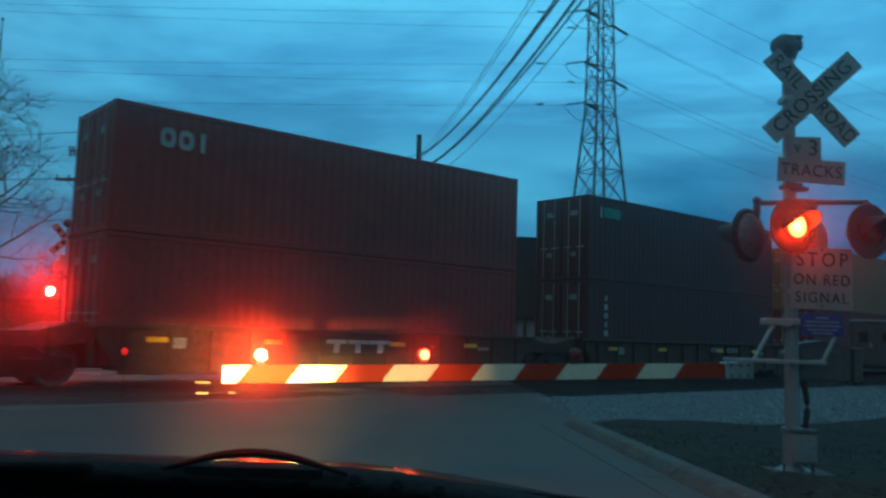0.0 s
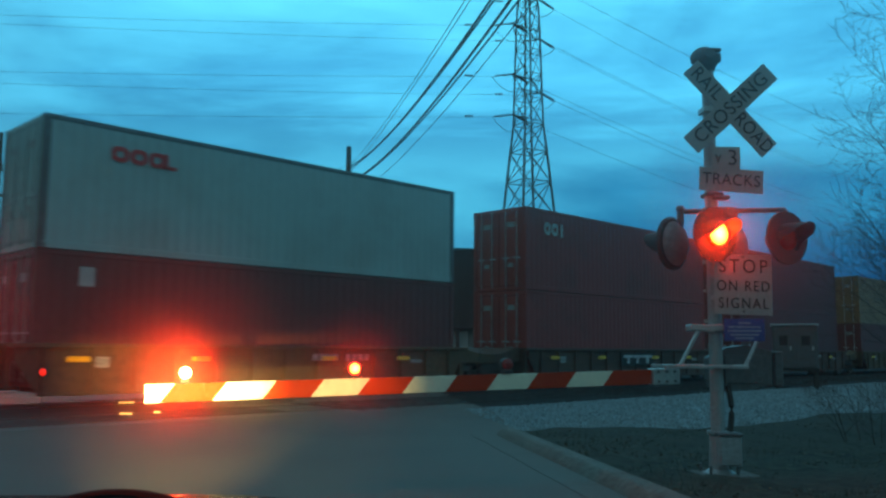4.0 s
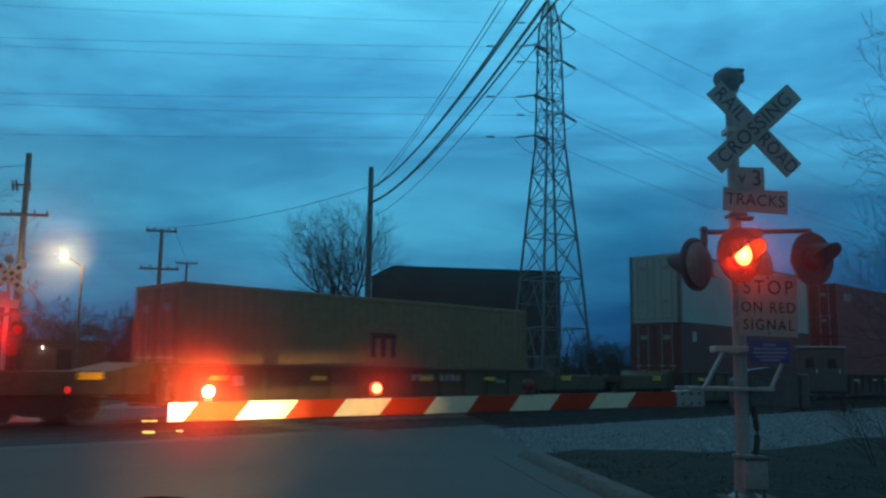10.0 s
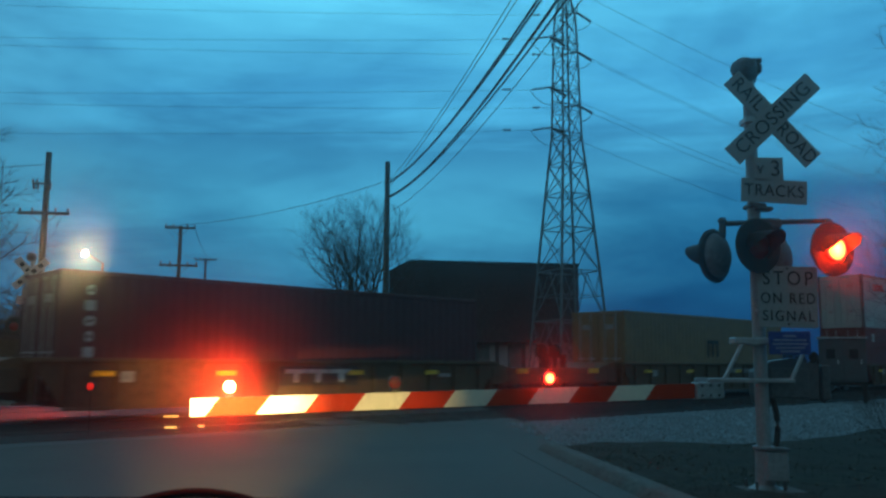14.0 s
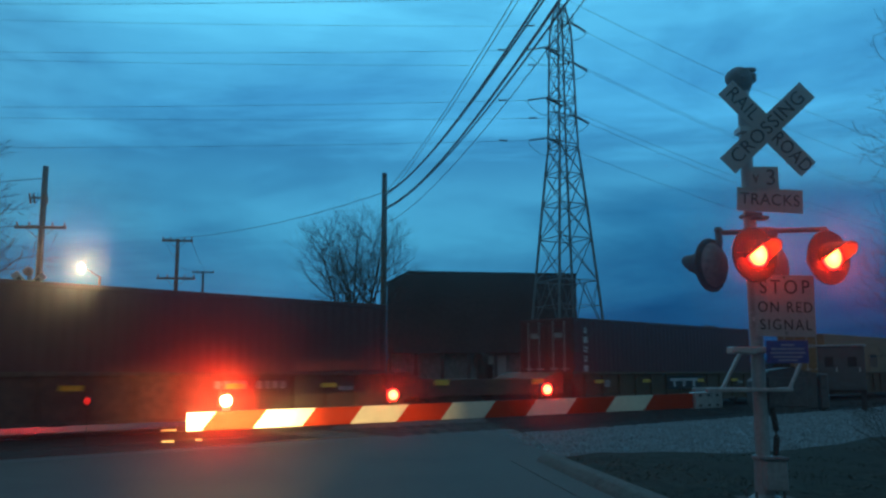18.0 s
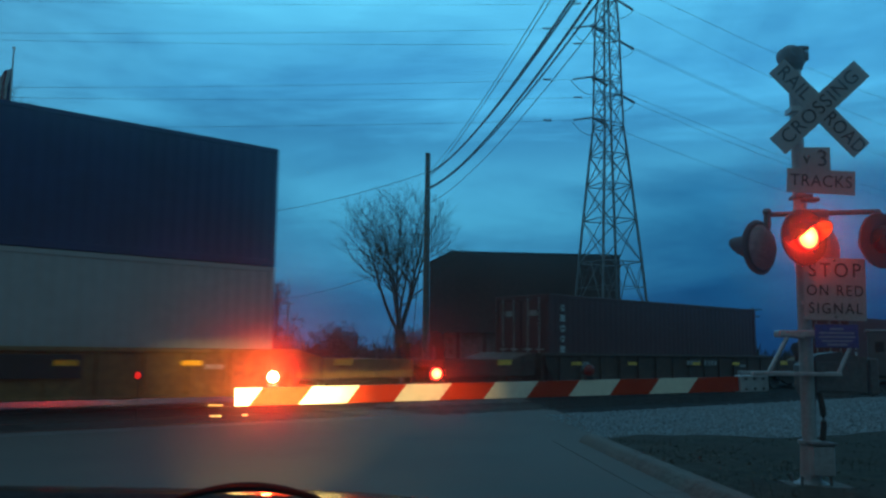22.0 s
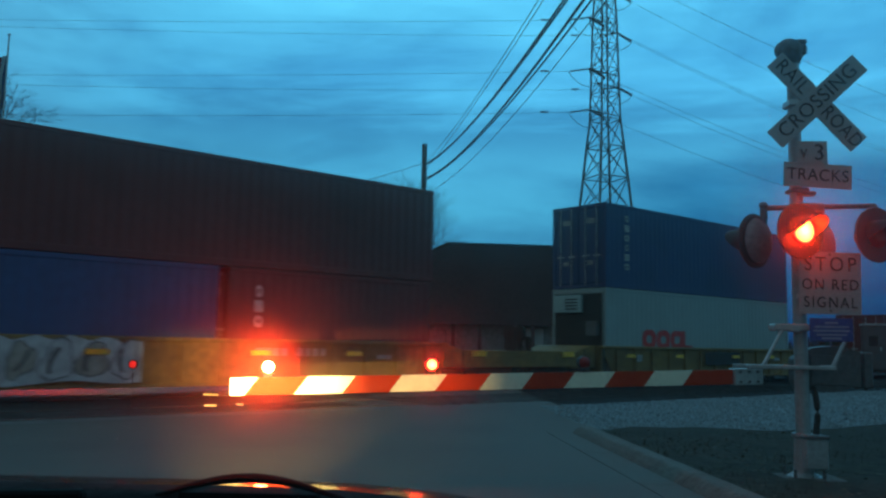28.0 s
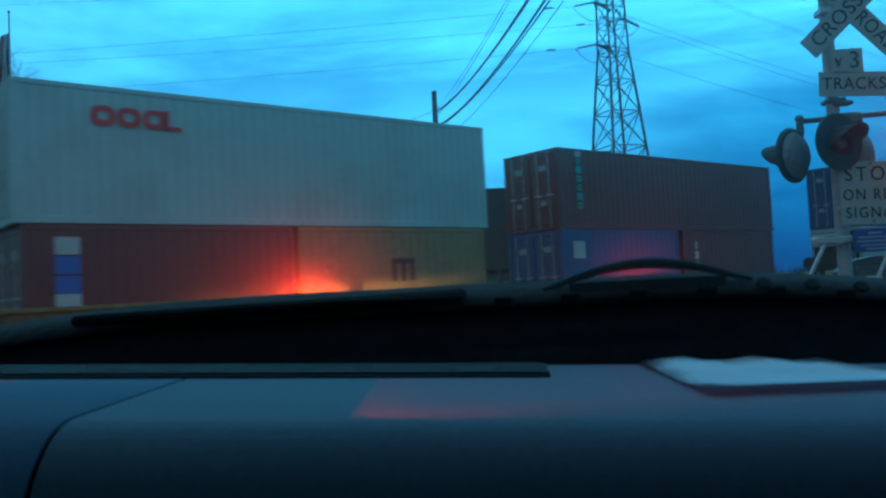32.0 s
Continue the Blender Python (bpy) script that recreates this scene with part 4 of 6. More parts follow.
# added low plates that stand in for headlamp glints on the rails
for at, w in (((-4.95, 16.95, 0.0), 0.24), ((-4.47, 17.36, 0.0), 0.13), ((-5.84, 20.0, 0.02), 0.34)):
    plate = thing("rail_reflector", pose(*at, 0, 0, 8), "low added plate standing in for a glint on a rail", "reflector", "rail reflectors")
    part("reflector_face", retro_face(-w / 2, w / 2, -0.012, 0.005, 0.045), RAIL_GLINT, plate, "mirrored face that makes the glint")
    part("backing", boxed(-w / 2 - 0.01, w / 2 + 0.01, 0.001, 0.03, -0.03, 0.05, 0.004), RAIL_RUST, plate)


# ---- pylon ----
TOWER_AT = Vector((12.6, 75, 0))
# ends of the six short arms from the tower's axis: three towards the road, three behind
TIPS = [(-1.7, -2.0, z) for z in (22.0, 25.7, 30.4)] + [(1.5, 2.0, z) for z in (25.3, 30.5, 34.4)]


def strut(bm, a, b, r):
    tube(bm, a, b, r, n=4, caps=False)


def pylon(base):
    tower = thing("transmission_tower", base, "tall grey lattice steel transmission tower", "transmission tower")
    levels = [(0, 2.65), (5.0, 2.29), (9.4, 1.97), (13.2, 1.67), (16.3, 1.42), (19.1, 1.19), (21.6, 0.98), (24.0, 0.92), (26.3, 0.87), (28.6, 0.82), (30.9, 0.77), (33.0, 0.68), (35.3, 0.3)]
    legs = [bmesh.new() for _ in range(4)]
    corners = ((-1, -1), (1, -1), (1, 1), (-1, 1))
    for (z0, w0), (z1, w1) in zip(levels, levels[1:]):
        face = bmesh.new()
        for (ax, ay), (bx, by) in zip(corners, corners[1:] + corners[:1]):
            lo_a, lo_b, hi_a, hi_b = (ax * w0, ay * w0, z0), (bx * w0, by * w0, z0), (ax * w1, ay * w1, z1), (bx * w1, by * w1, z1)
            r = 0.05 if z0 < 20 else 0.04
            strut(face, hi_a, hi_b, r)
            mid = [(p + q) / 2 for p, q in zip(hi_a, hi_b)]
            if z0 < 9:
                strut(face, lo_a, mid, r)
                strut(face, lo_b, mid, r)
                for lo, hi in ((lo_a, hi_a), (lo_b, hi_b)):
                    half = [(p + q) / 2 for p, q in zip(lo, hi)]
                    inner = [(p + q) / 2 for p, q in zip(lo, mid)]
                    strut(face, half, inner, 0.03)
                    strut(face, hi, inner, 0.03)
                strut(face, [(p + q) / 2 for p, q in zip(lo_a, mid)], [(p + q) / 2 for p, q in zip(lo_b, mid)], 0.03)
            else:
                strut(face, lo_a, hi_b, r)
                strut(face, lo_b, hi_a, r)
        part("lattice_bay", face, TOWER, tower)
    for leg, (sx, sy) in zip(legs, corners):
        sweep(leg, [(sx * w, sy * w, z) for z, w in levels], [0.12 if z < 20 else 0.09 for z, w in levels])
        part("leg", leg, TOWER, tower)
    for x, y, z in TIPS:
        bm = bmesh.new()
        tip = Matrix.Rotation(radians(-24), 3, "Z") @ Vector((x, y, z))
        sx, sy = math.copysign(0.85, tip.x), math.copysign(0.85, tip.y)
        for foot in ((sx, sy), (sx, -sy), (-sx, sy)):
            strut(bm, (*foot, z - 0.1), tip, 0.05)
        strut(bm, (sx, sy, z + 1.2), tip, 0.05)
        part("crossarm", bm, TOWER, tower)
    bm = bmesh.new()
    strut(bm, (0, 0, 35.2), (0, 0, 36.4), 0.06)
    part("peak", bm, TOWER, tower)
    return tower


pylon(pose(*TOWER_AT, 0, 0, 24))


def cable(points, sag, r, name="power_line", label="thin overhead power line", n=18):
    bm = bmesh.new()
    (ax, ay, az), (bx, by, bz) = points
    sweep(bm, [(ax + (bx - ax) * i / n, ay + (by - ay) * i / n, az + (bz - az) * i / n - sag * 4 * i / n * (1 - i / n)) for i in range(n + 1)], r)
    return tagged(part(name, bm, CABLE), label, "cable", "overhead cables")


def string_of_discs(a, b):
    bm = bmesh.new()
    a, b = Vector(a), Vector(b)
    turn = (b - a).to_track_quat("Z", "Y").to_matrix().to_4x4()
    profile = []
    length = (b - a).length
    k = int(length / 0.16)
    for i in range(k):
        profile += [(0.05, i * 0.16), (0.14, i * 0.16 + 0.04), (0.05, i * 0.16 + 0.09)]
    lathe(bm, profile, 8, Matrix.Translation(a) @ turn)
    return tagged(part("insulator_string", bm, PORCELAIN), "dark strain insulator string on the tower arm", "insulator", "tower insulators")


RISES = (1.85, 1.76, 2.95, 3.7, 4.85, 4.9)
for (x, y, z), rise in zip(TIPS, RISES):
    tip = TOWER_AT + Vector((x, y, z))
    l_out, r_out = tip + Vector((-1.85, 0.05, -0.25)), tip + Vector((1.6, 1.1, -0.45))
    string_of_discs(tip, l_out)
    string_of_discs(tip, r_out)
    cable((l_out, l_out + Vector((-150, 0, rise))), 1.6, 0.013)
    cable((r_out, r_out + Vector((150, 105, 4))), 7.5, 0.017)
    string_of_discs(l_out + Vector((-1.7, 0, 0.02)), l_out + Vector((-2.5, 0, 0.02)))
    bm = bmesh.new()
    sweep(bm, [l_out.lerp(r_out, i / 8) + Vector((0, 0, -4.4 * i / 8 * (1 - i / 8))) for i in range(9)], 0.025)
    tagged(part("jumper_cable", bm, CABLE), "slack jumper cable under the tower arm", "cable", "overhead cables")
peak = TOWER_AT + Vector((0, 0, 36.2))
cable((peak, peak + Vector((-150, 0, 2))), 2.0, 0.022)
cable((peak, peak + Vector((150, 105, 3))), 6, 0.022)


# ---- wooden poles and their cables ----
def utility_pole(base, height, arms=(), r=0.16, label="tall dark wooden utility pole", lean=0.0):
    pole = thing("utility_pole", base @ pose(0, 0, 0, 0, lean, 0), label, "utility pole", "utility poles")
    part("shaft", tubed((0, 0, -0.4), (0, 0, height), r, r * 0.72, 10), WOOD, pole)
    for z, half in arms:
        part("crossarm", boxed(-half, half, -0.22, -0.10, z - 0.07, z + 0.07, 0.01), WOOD, pole)
        for x in (-half * 0.92, -half * 0.45, half * 0.45, half * 0.92):
            part("pin_insulator", lathe(bmesh.new(), [(0.02, 0), (0.05, 0.03), (0.04, 0.12), (0.06, 0.16), (0.0001, 0.2)], 8), PORCELAIN, pole, "", pose(x, -0.16, z + 0.07))
        for sx in (-1, 1):
            part("arm_brace", tubed((sx * half * 0.55, -0.2, z - 0.05), (0, -0.17, z - 0.6), 0.018, n=5), CAST, pole)
    return pole


utility_pole(pose(-2.15, 45, 0), 12.05, (), 0.19)
utility_pole(pose(6.4, -7, 0), 12.2, (), 0.19)
utility_pole(pose(-18.5, 41, 0, 0, 0, 4), 11.4, ((8.35, 1.2),), 0.19, "wooden utility pole with crossarms")
utility_pole(pose(-16.3, 56, 0, 0, 0, 8), 10.2, ((10.05, 0.98), (7.55, 1.22)), 0.16, "wooden utility pole with two crossarms")
utility_pole(pose(-24.7, 95, 0, 0, 0, 8), 12.75, ((12.6, 1.2),), 0.16, "far wooden utility pole with a crossarm")
utility_pole(pose(-31.3, 140, 0, 0, 0, 8), 12.5, ((12.3, 1.2),), 0.16, "far wooden utility pole with a crossarm")
utility_pole(pose(-40, 190, 0, 0, 0, 8), 12.3, ((12.1, 1.2),), 0.16, "far wooden utility pole with a crossarm")
utility_pole(pose(49.9, 150, 0, 0, 0, 10), 9.9, ((9.5, 1.6), (8.3, 1.2)), 0.2, "far wooden utility pole with two crossarms")
bracket = thing("pole_bracket", pose(-18.5, 41, 0), "iron bracket with transformer fuses on the wooden pole", "bracket")
part("bar", boxed(-0.55, 0.35, -0.3, -0.2, 9.75, 9.82), CAST, bracket)
for x in (-0.5, -0.3, 0.3):
    part("fuse", tubed((x, -0.25, 9.5), (x - 0.08, -0.25, 10.0), 0.05, n=6), PORCELAIN, bracket)

TOP = Vector((-2.15, 44.9, 0))
END = Vector((6.4, -7, 0))
for dx, za, zb, sag, r in ((-0.14, 10.93, 11.12, 2.15, 0.034), (-0.03, 10.81, 10.88, 1.91, 0.028), (0.03, 10.12, 11.42, 2.29, 0.040), (0.22, 10.02, 11.23, 2.09, 0.028), (-0.13, 10.93, 11.50, 1.36, 0.013), (0.07, 10.51, 11.35, 0.96, 0.013), (0.365, 9.23, 11.39, 2.03, 0.013)):
    cable((TOP + Vector((0, 0, za)), END + Vector((dx * 2, 0, zb))), sag, r, "service_cable", "thick black overhead service cable", 26)
for dx in (-0.9, 0.9):
    if dx < 0:
        cable((Vector((-2.2, 45, 11.0)), Vector((-16.3 + dx, 55.9, 10.2))), 0.5, 0.014)
    cable((Vector((-16.3 + dx, 55.9, 10.2)), Vector((-24.7 + dx, 94.9, 12.7))), 0.8, 0.016)
cable((Vector((-2.15, 45, 6.5)), Vector((-24.7, 95, 7.2))), 0.9, 0.014)
cable((Vector((-18.5, 41, 8.5)), Vector((-60, 47, 9.5))), 0.6, 0.015)
cable((Vector((-18.5, 41, 10.8)), Vector((-60, 47, 11.5))), 0.6, 0.015)
for dx in (0.35, 0.6, 0.9):
    cable((Vector((-2.15, 45, 10.2)), Vector((-2.15 - dx * 3.2, 49, 0))), 0.0, 0.02, "guy_wire", "slanting guy wire of the utility pole")

# street lamp
lamp_post = thing("street_lamp", pose(-17.1, 45, 0), "street lamp with a glaring warm white head on a thin pole", "street lamp")
part("pole", tubed((0, 0, -0.2), (0, 0, 6.45), 0.09, 0.06, 10), WOOD, lamp_post)
part("bracket_arm", tubed((0, 0, 6.4), (-0.85, -0.3, 6.95), 0.030, n=8), GRIME, lamp_post)
part("head", lathe(bmesh.new(), [(0.0001, 0.14), (0.10, 0.12), (0.17, 0.02), (0.17, -0.02), (0.0001, -0.02)], 14), GALV, lamp_post, "", pose(-0.85, -0.3, 6.98))
part("bulb", lathe(bmesh.new(), [(0.0001, 0.0), (0.11, -0.02), (0.12, -0.10), (0.07, -0.16), (0.0001, -0.19)], 14), LIT_STREET, lamp_post, "glaring warm white lamp", pose(-0.85, -0.3, 6.95))


# ---- bare trees ----
def bare_tree(name, seed, height, spread, stems, depth, trunk_r, thin=0.008, lean=0.27, jitter=0.16, fork=0.0, twigs=0, clear=0.26):
    """Stems and their branches as smooth tapering rods; side branches leave at an angle and bend upwards."""
    rng, twig_rng = random.Random(seed), random.Random(seed + 500)
    trunk, crown = bmesh.new(), bmesh.new()

    def branch(bm, p, d, length, r, level):
        steps = 7 if level == 0 else (5 if level < 3 else 3)
        points, radii, dirs = [p], [r], [d]
        for k in range(steps):
            pull = Vector((0, 0, 0.10 if level else 0.04))
            d = (d + pull + Vector((rng.uniform(-1, 1), rng.uniform(-1, 1), rng.uniform(-0.6, 0.6))) * jitter).normalized()
            p = p + d * (length / steps)
            points.append(p)
            dirs.append(d)
            radii.append(max(thin * 0.6, r * (1 - 0.82 * (k + 1) / steps)))
        sweep(bm, points, radii, 6 if level < 1 else (4 if level < 3 else 3))
        if level >= depth:
            for k in range(twigs):
                at = points[1].lerp(points[-1], twig_rng.random())
                way = (dirs[-1] + Vector((twig_rng.uniform(-1, 1), twig_rng.uniform(-1, 1), twig_rng.uniform(-0.5, 0.9))) * 0.8).normalized()
                bend = Vector((twig_rng.uniform(-1, 1), twig_rng.uniform(-1, 1), twig_rng.uniform(-1, 1))) * 0.12
                span = length * twig_rng.uniform(0.5, 1.0)
                sweep(bm, [at, at + (way + bend) * span * 0.5, at + way * span], [thin * 0.55, thin * 0.45, thin * 0.25], 3)
            return
        count = (9, 7, 6, 5, 4)[level]
        for k in range(count):
            low = clear if level == 0 else 0.18
            f = low + (0.97 - low) * (k + rng.random() * 0.8) / count
            i = min(steps - 1, int(f * steps))
            at = points[i].lerp(points[i + 1], f * steps - i)
            axis = dirs[i]
            side = axis.cross(Vector((rng.uniform(-1, 1), rng.uniform(-1, 1), rng.uniform(-1, 1))))
            if side.length < 0.05:
                continue
            out = (axis * rng.uniform(0.55, 0.95) + side.normalized() * spread * rng.uniform(0.8, 1.3)).normalized()
            branch(crown, at, out, length * rng.uniform(0.42, 0.60) * (1.12 - 0.55 * f), max(thin, radii[i] * 0.55), level + 1)

    if fork:
        foot = [Vector((0.05 * math.sin(k * 1.3), 0, -0.2 + (fork + 0.3) * k / 5)) for k in range(6)]
        sweep(trunk, foot, [trunk_r * (1.75 - 0.14 * k) for k in range(6)], 8)
    for s in range(stems):
        a = s * 6.28 / max(stems, 1) + rng.random()
        tilt = 0.03 if stems == 1 else lean * (0.35 + 0.65 * (s % 2))
        branch(trunk, Vector((math.cos(a) * 0.3 * (stems > 1 and not fork), math.sin(a) * 0.3 * (stems > 1 and not fork), fork * (0.8 + 0.06 * (s % 4)) - 0.2 * (not fork))), Vector((math.cos(a) * tilt, math.sin(a) * tilt, 1)).normalized(), (height - fork) * rng.uniform(0.80, 0.95), trunk_r, 0)
    return trunk, crown


def plant(name, m, label, seed, height, spread, stems, depth, trunk_r, category="tree", group="bare trees", mat=BARK, thin=0.008, lean=0.27, jitter=0.16, fork=0.0, twigs=0, clear=0.26):
    tree = thing(name, m, label, category, group)
    trunk, crown = bare_tree(name, seed, height, spread, stems, depth, trunk_r, thin, lean, jitter, fork, twigs, clear)
    part("trunk", trunk, mat, tree)
    part("crown", crown, mat, tree, "leafless crown of fine twigs")
    return tree


plant("bare_tree", pose(-4.75, 60, 0), "leafless spreading tree forking into several upright limbs", 21, 12.4, 0.85, 7, 2, 0.145, thin=0.008, lean=0.62, jitter=0.10, fork=2.7, twigs=9, clear=0.35)
plant("bare_tree", pose(-23.5, 38, 0), "large leafless tree with a dense twiggy crown", 8, 13.2, 1.05, 4, 3, 0.20, thin=0.009, lean=0.50, jitter=0.14, twigs=6)
scrub = [plant("bare_tree", pose(-22.0 + 3.2 * k, 66 + 9 * (k % 2), 0), "low leafless scrub tree", 20 + k, 5.6 + 0.9 * k, 0.9, 4, 3, 0.06, mat=BRUSH, thin=0.016, lean=0.45, jitter=0.14) for k in range(3)]
rng = random.Random(11)
for k in range(52):
    x = -56 + 56 * rng.random() if k < 42 else rng.uniform(24, 70)
    y = 68 + 45 * rng.random()
    size = 1.1 if x < -25 - 0.1 * (y - 80) else 0.6
    copy_thing(scrub[k % 3], pose(x, y, -0.1 - rng.random() * 0.5, 0, 0, rng.random() * 360) @ Matrix.Scale(size, 4))
for x, y in ((13.6, 68), (15.2, 74), (17.0, 70), (18.6, 76), (20.6, 72)):
    copy_thing(scrub[int(y) % 3], pose(x, y, -0.2, 0, 0, x * 40) @ Matrix.Scale(0.62, 4))
plant("bare_tree", pose(11.5, 14.6, 0), "slender leafless tree beside the tracks", 52, 7.6, 0.9, 5, 3, 0.05, thin=0.0045, lean=0.42, jitter=0.12)
plant("bare_shrub", pose(9.7, 14.2, 0), "tall leafless wispy shrub beside the tracks", 31, 4.6, 0.9, 5, 3, 0.026, "shrub", "bare shrubs", BRUSH, 0.0030)
plant("bare_shrub", pose(6.75, 11.6, 0), "leafless wispy shrub beside the tracks", 37, 1.5, 0.9, 7, 2, 0.010, "shrub", "bare shrubs", BRUSH, 0.0022)
plant("bare_shrub", pose(10.6, 14.8, 0), "leafless wispy shrub beside the tracks", 33, 2.7, 0.9, 5, 3, 0.015, "shrub", "bare shrubs", BRUSH, 0.0022)
plant("bare_tree", pose(13.6, 18.5, 0), "thin leafless tree reaching high over the verge", 35, 9.0, 0.55, 1, 4, 0.07, thin=0.003)

# far hedge that closes the view at ground level
bm = bmesh.new()
rng = random.Random(2)
for k in range(2600):
    a = radians(rng.uniform(28, 140))
    d = rng.uniform(120, 240)
    p = Vector((math.cos(a) * d, math.sin(a) * d, -0.2))
    h = rng.uniform(1.8, 3.9) * (1 + 0.5 * noise.noise(p * 0.03))
    q = p + Vector((rng.uniform(-1, 1), 0, h))
    tube(bm, p, q, 0.22, 0.03, 3, caps=False)
    tube(bm, p.lerp(q, 0.4), p + Vector((rng.uniform(-2, 2), 0, h * 0.85)), 0.14, 0.02, 3, caps=False)
    tube(bm, p.lerp(q, 0.3), p + Vector((rng.uniform(-2.2, 2.2), 0, h * 0.7)), 0.14, 0.02, 3, caps=False)
tagged(part("far_woods", bm, BRUSH), "far belt of leafless scrub along the horizon", "woods", kind="stuff")


# ---- buildings ----
shed = thing("industrial_building", pose(6.4, 95, 0, 0, 0, -3), "dark clad industrial building with a shallow roof and pale openings below", "building")
part("wall", prism(bmesh.new(), [(-10.6, 3.6), (10.6, 3.6), (10.6, 12.2), (-8.2, 12.6), (-10.6, 11.3)], 22), DARK_CLAD, shed)
part("roof", prism(bmesh.new(), [(-10.7, 11.35), (-8.25, 12.65), (10.7, 12.25), (10.7, 12.4), (-8.2, 12.82), (-10.9, 11.45)], 22.4), ROOFING, shed, "", pose(0, -0.2, 0))
part("base_wall", boxed(-10.4, 10.4, 1.2, 21.5, 0, 3.6), PALE_WALL, shed, "pale recessed ground storey")
for k in range(8):
    part("pillar", boxed(-10.5 + k * 2.95, -10.1 + k * 2.95, 0.1, 0.5, 0, 3.6), DARK_CLAD, shed)
for k in range(14):
    part("cladding_rib", boxed(-10.0 + k * 1.5, -9.9 + k * 1.5, -0.06, 0.0, 3.7, 11.2), DARK_CLAD, shed)
# added white panels paint the bright light in the gaps below
for x0, x1 in ((0.7, 2.7), (4.6, 6.8)):
    part("loading_door", boxed(x0, x1, 1.08, 1.19, 0.25, 3.3, 0.03), FLAG_WHITE, shed, "white panel for a bright gap below the building")
part("yard_lamp", boxed(6.0, 6.25, -0.25, -0.02, 10.6, 10.8), CAST, shed)
store = thing("low_building", pose(-27.5, 58, 0, 0, 0, 20), "low tan building with a flat roof and a dark window", "building")
part("wall", boxed(-7, 7, 0, 8, 0, 2.7), TAN_WALL, store)
part("roof", boxed(-7.3, 7.3, -0.3, 8.3, 2.7, 2.95), ROOFING, store)
window = part("window", boxed(3.9, 4.9, -0.05, -0.005, 0.85, 2.35), BLACK, store, "window frame")
part("pane", boxed(3.97, 4.83, -0.07, -0.052, 0.92, 2.28), DARK_PANE, window, "dark window pane")
part("door", boxed(0.5, 1.5, -0.06, -0.005, 0, 2.1), BLACK, store)
wall_lamp = part("wall_lamp", boxed(2.9, 3.1, -0.2, 0, 2.45, 2.6), GALV, store)
part("bulb", boxed(2.93, 3.07, -0.19, -0.05, 2.40, 2.448), LIT_WHITE, wall_lamp, "small white lamp")
for k, (x, y, z) in enumerate(((-14.2, 55, 1.08), (-10.2, 55, 0.8))):
    post = thing("yard_light", pose(x, y, 0), "small white light on a short post across the tracks", "light", "yard lights")
    part("post", tubed((0, 0, -0.2), (0, 0, z), 0.05, n=6), BLACK, post)
    part("lamp", lathe(bmesh.new(), [(0.0001, 0.07), (0.06, 0.03), (0.06, -0.03), (0.0001, -0.06)], 10), LIT_WHITE, post, "small white lamp", pose(0, 0, z + 0.1))
high = thing("yard_light", pose(-24.4, 90, 0), "small white light on a tall thin post", "light", "yard lights")
part("post", tubed((0, 0, -0.2), (0, 0, 7.3), 0.06, n=6), BLACK, high)
part("lamp", lathe(bmesh.new(), [(0.0001, 0.07), (0.06, 0.03), (0.06, -0.03), (0.0001, -0.06)], 10), LIT_WHITE, high, "small white lamp", pose(0, 0, 7.4))

# flag on a tall pole
flag_pole = thing("flagpole", pose(-22.5, 40, 0), "tall thin flagpole with a drooping striped flag", "flagpole")
part("pole", tubed((0, 0, -0.2), (0, 0, 16.0), 0.07, 0.04, 10), GALV, flag_pole)
part("finial", lathe(bmesh.new(), [(0.0001, 0.0), (0.08, 0.06), (0.08, 0.12), (0.0001, 0.18)], 10), GALV, flag_pole, "", pose(0, 0, 16.0))
for k in range(7):
    bm = bmesh.new()
    a, b = 0.05 + 0.10 * k, 0.05 + 0.10 * (k + 1)
    last = None
    for i in range(13):
        z = 15.2 - i * 0.31
        ring = [bm.verts.new((-x + 0.03 * math.sin(i * 0.9 + x * 9), 0.10 * math.sin(x * 14 + i * 0.35), z - x * 0.9)) for x in (a, b)]
        if last:
            bm.faces.new((last[0], last[1], ring[1], ring[0]))
        last = ring
    bmesh.ops.solidify(bm, geom=bm.faces[:], thickness=0.012)
    part("flag_stripe", bm, (FLAG_RED, FLAG_WHITE)[k % 2] if k else FLAG_BLUE, flag_pole, "hanging fold of the flag")


# ---- the train ----
WIDTH, LENGTH = 2.438, 12.3
MOVING = []                      # (thing, place along the rails at 0 s, height)


def corrugated(x0, x1, y, z0, z1, out):
    """A pressed steel side wall in the x, z plane; out: the side on which it shows."""
    bm = bmesh.new()
    pitch = 0.278
    count = max(2, round((x1 - x0) / pitch))
    step = (x1 - x0) / count
    line = []
    for i in range(count):
        x = x0 + i * step
        line += [(x, 0), (x + step * 0.26, 0), (x + step * 0.50, 0.010), (x + step * 0.76, 0.010)]
    line.append((x1, 0))
    top = [bm.verts.new((x, y - out * dip, z1)) for x, dip in line]
    low = [bm.verts.new((x, y - out * dip, z0)) for x, dip in line]
    for i in range(len(line) - 1):
        quad = (low[i], low[i + 1], top[i + 1], top[i])
        bm.faces.new(quad if out < 0 else quad[::-1])
    return bm


SHELLS = {}


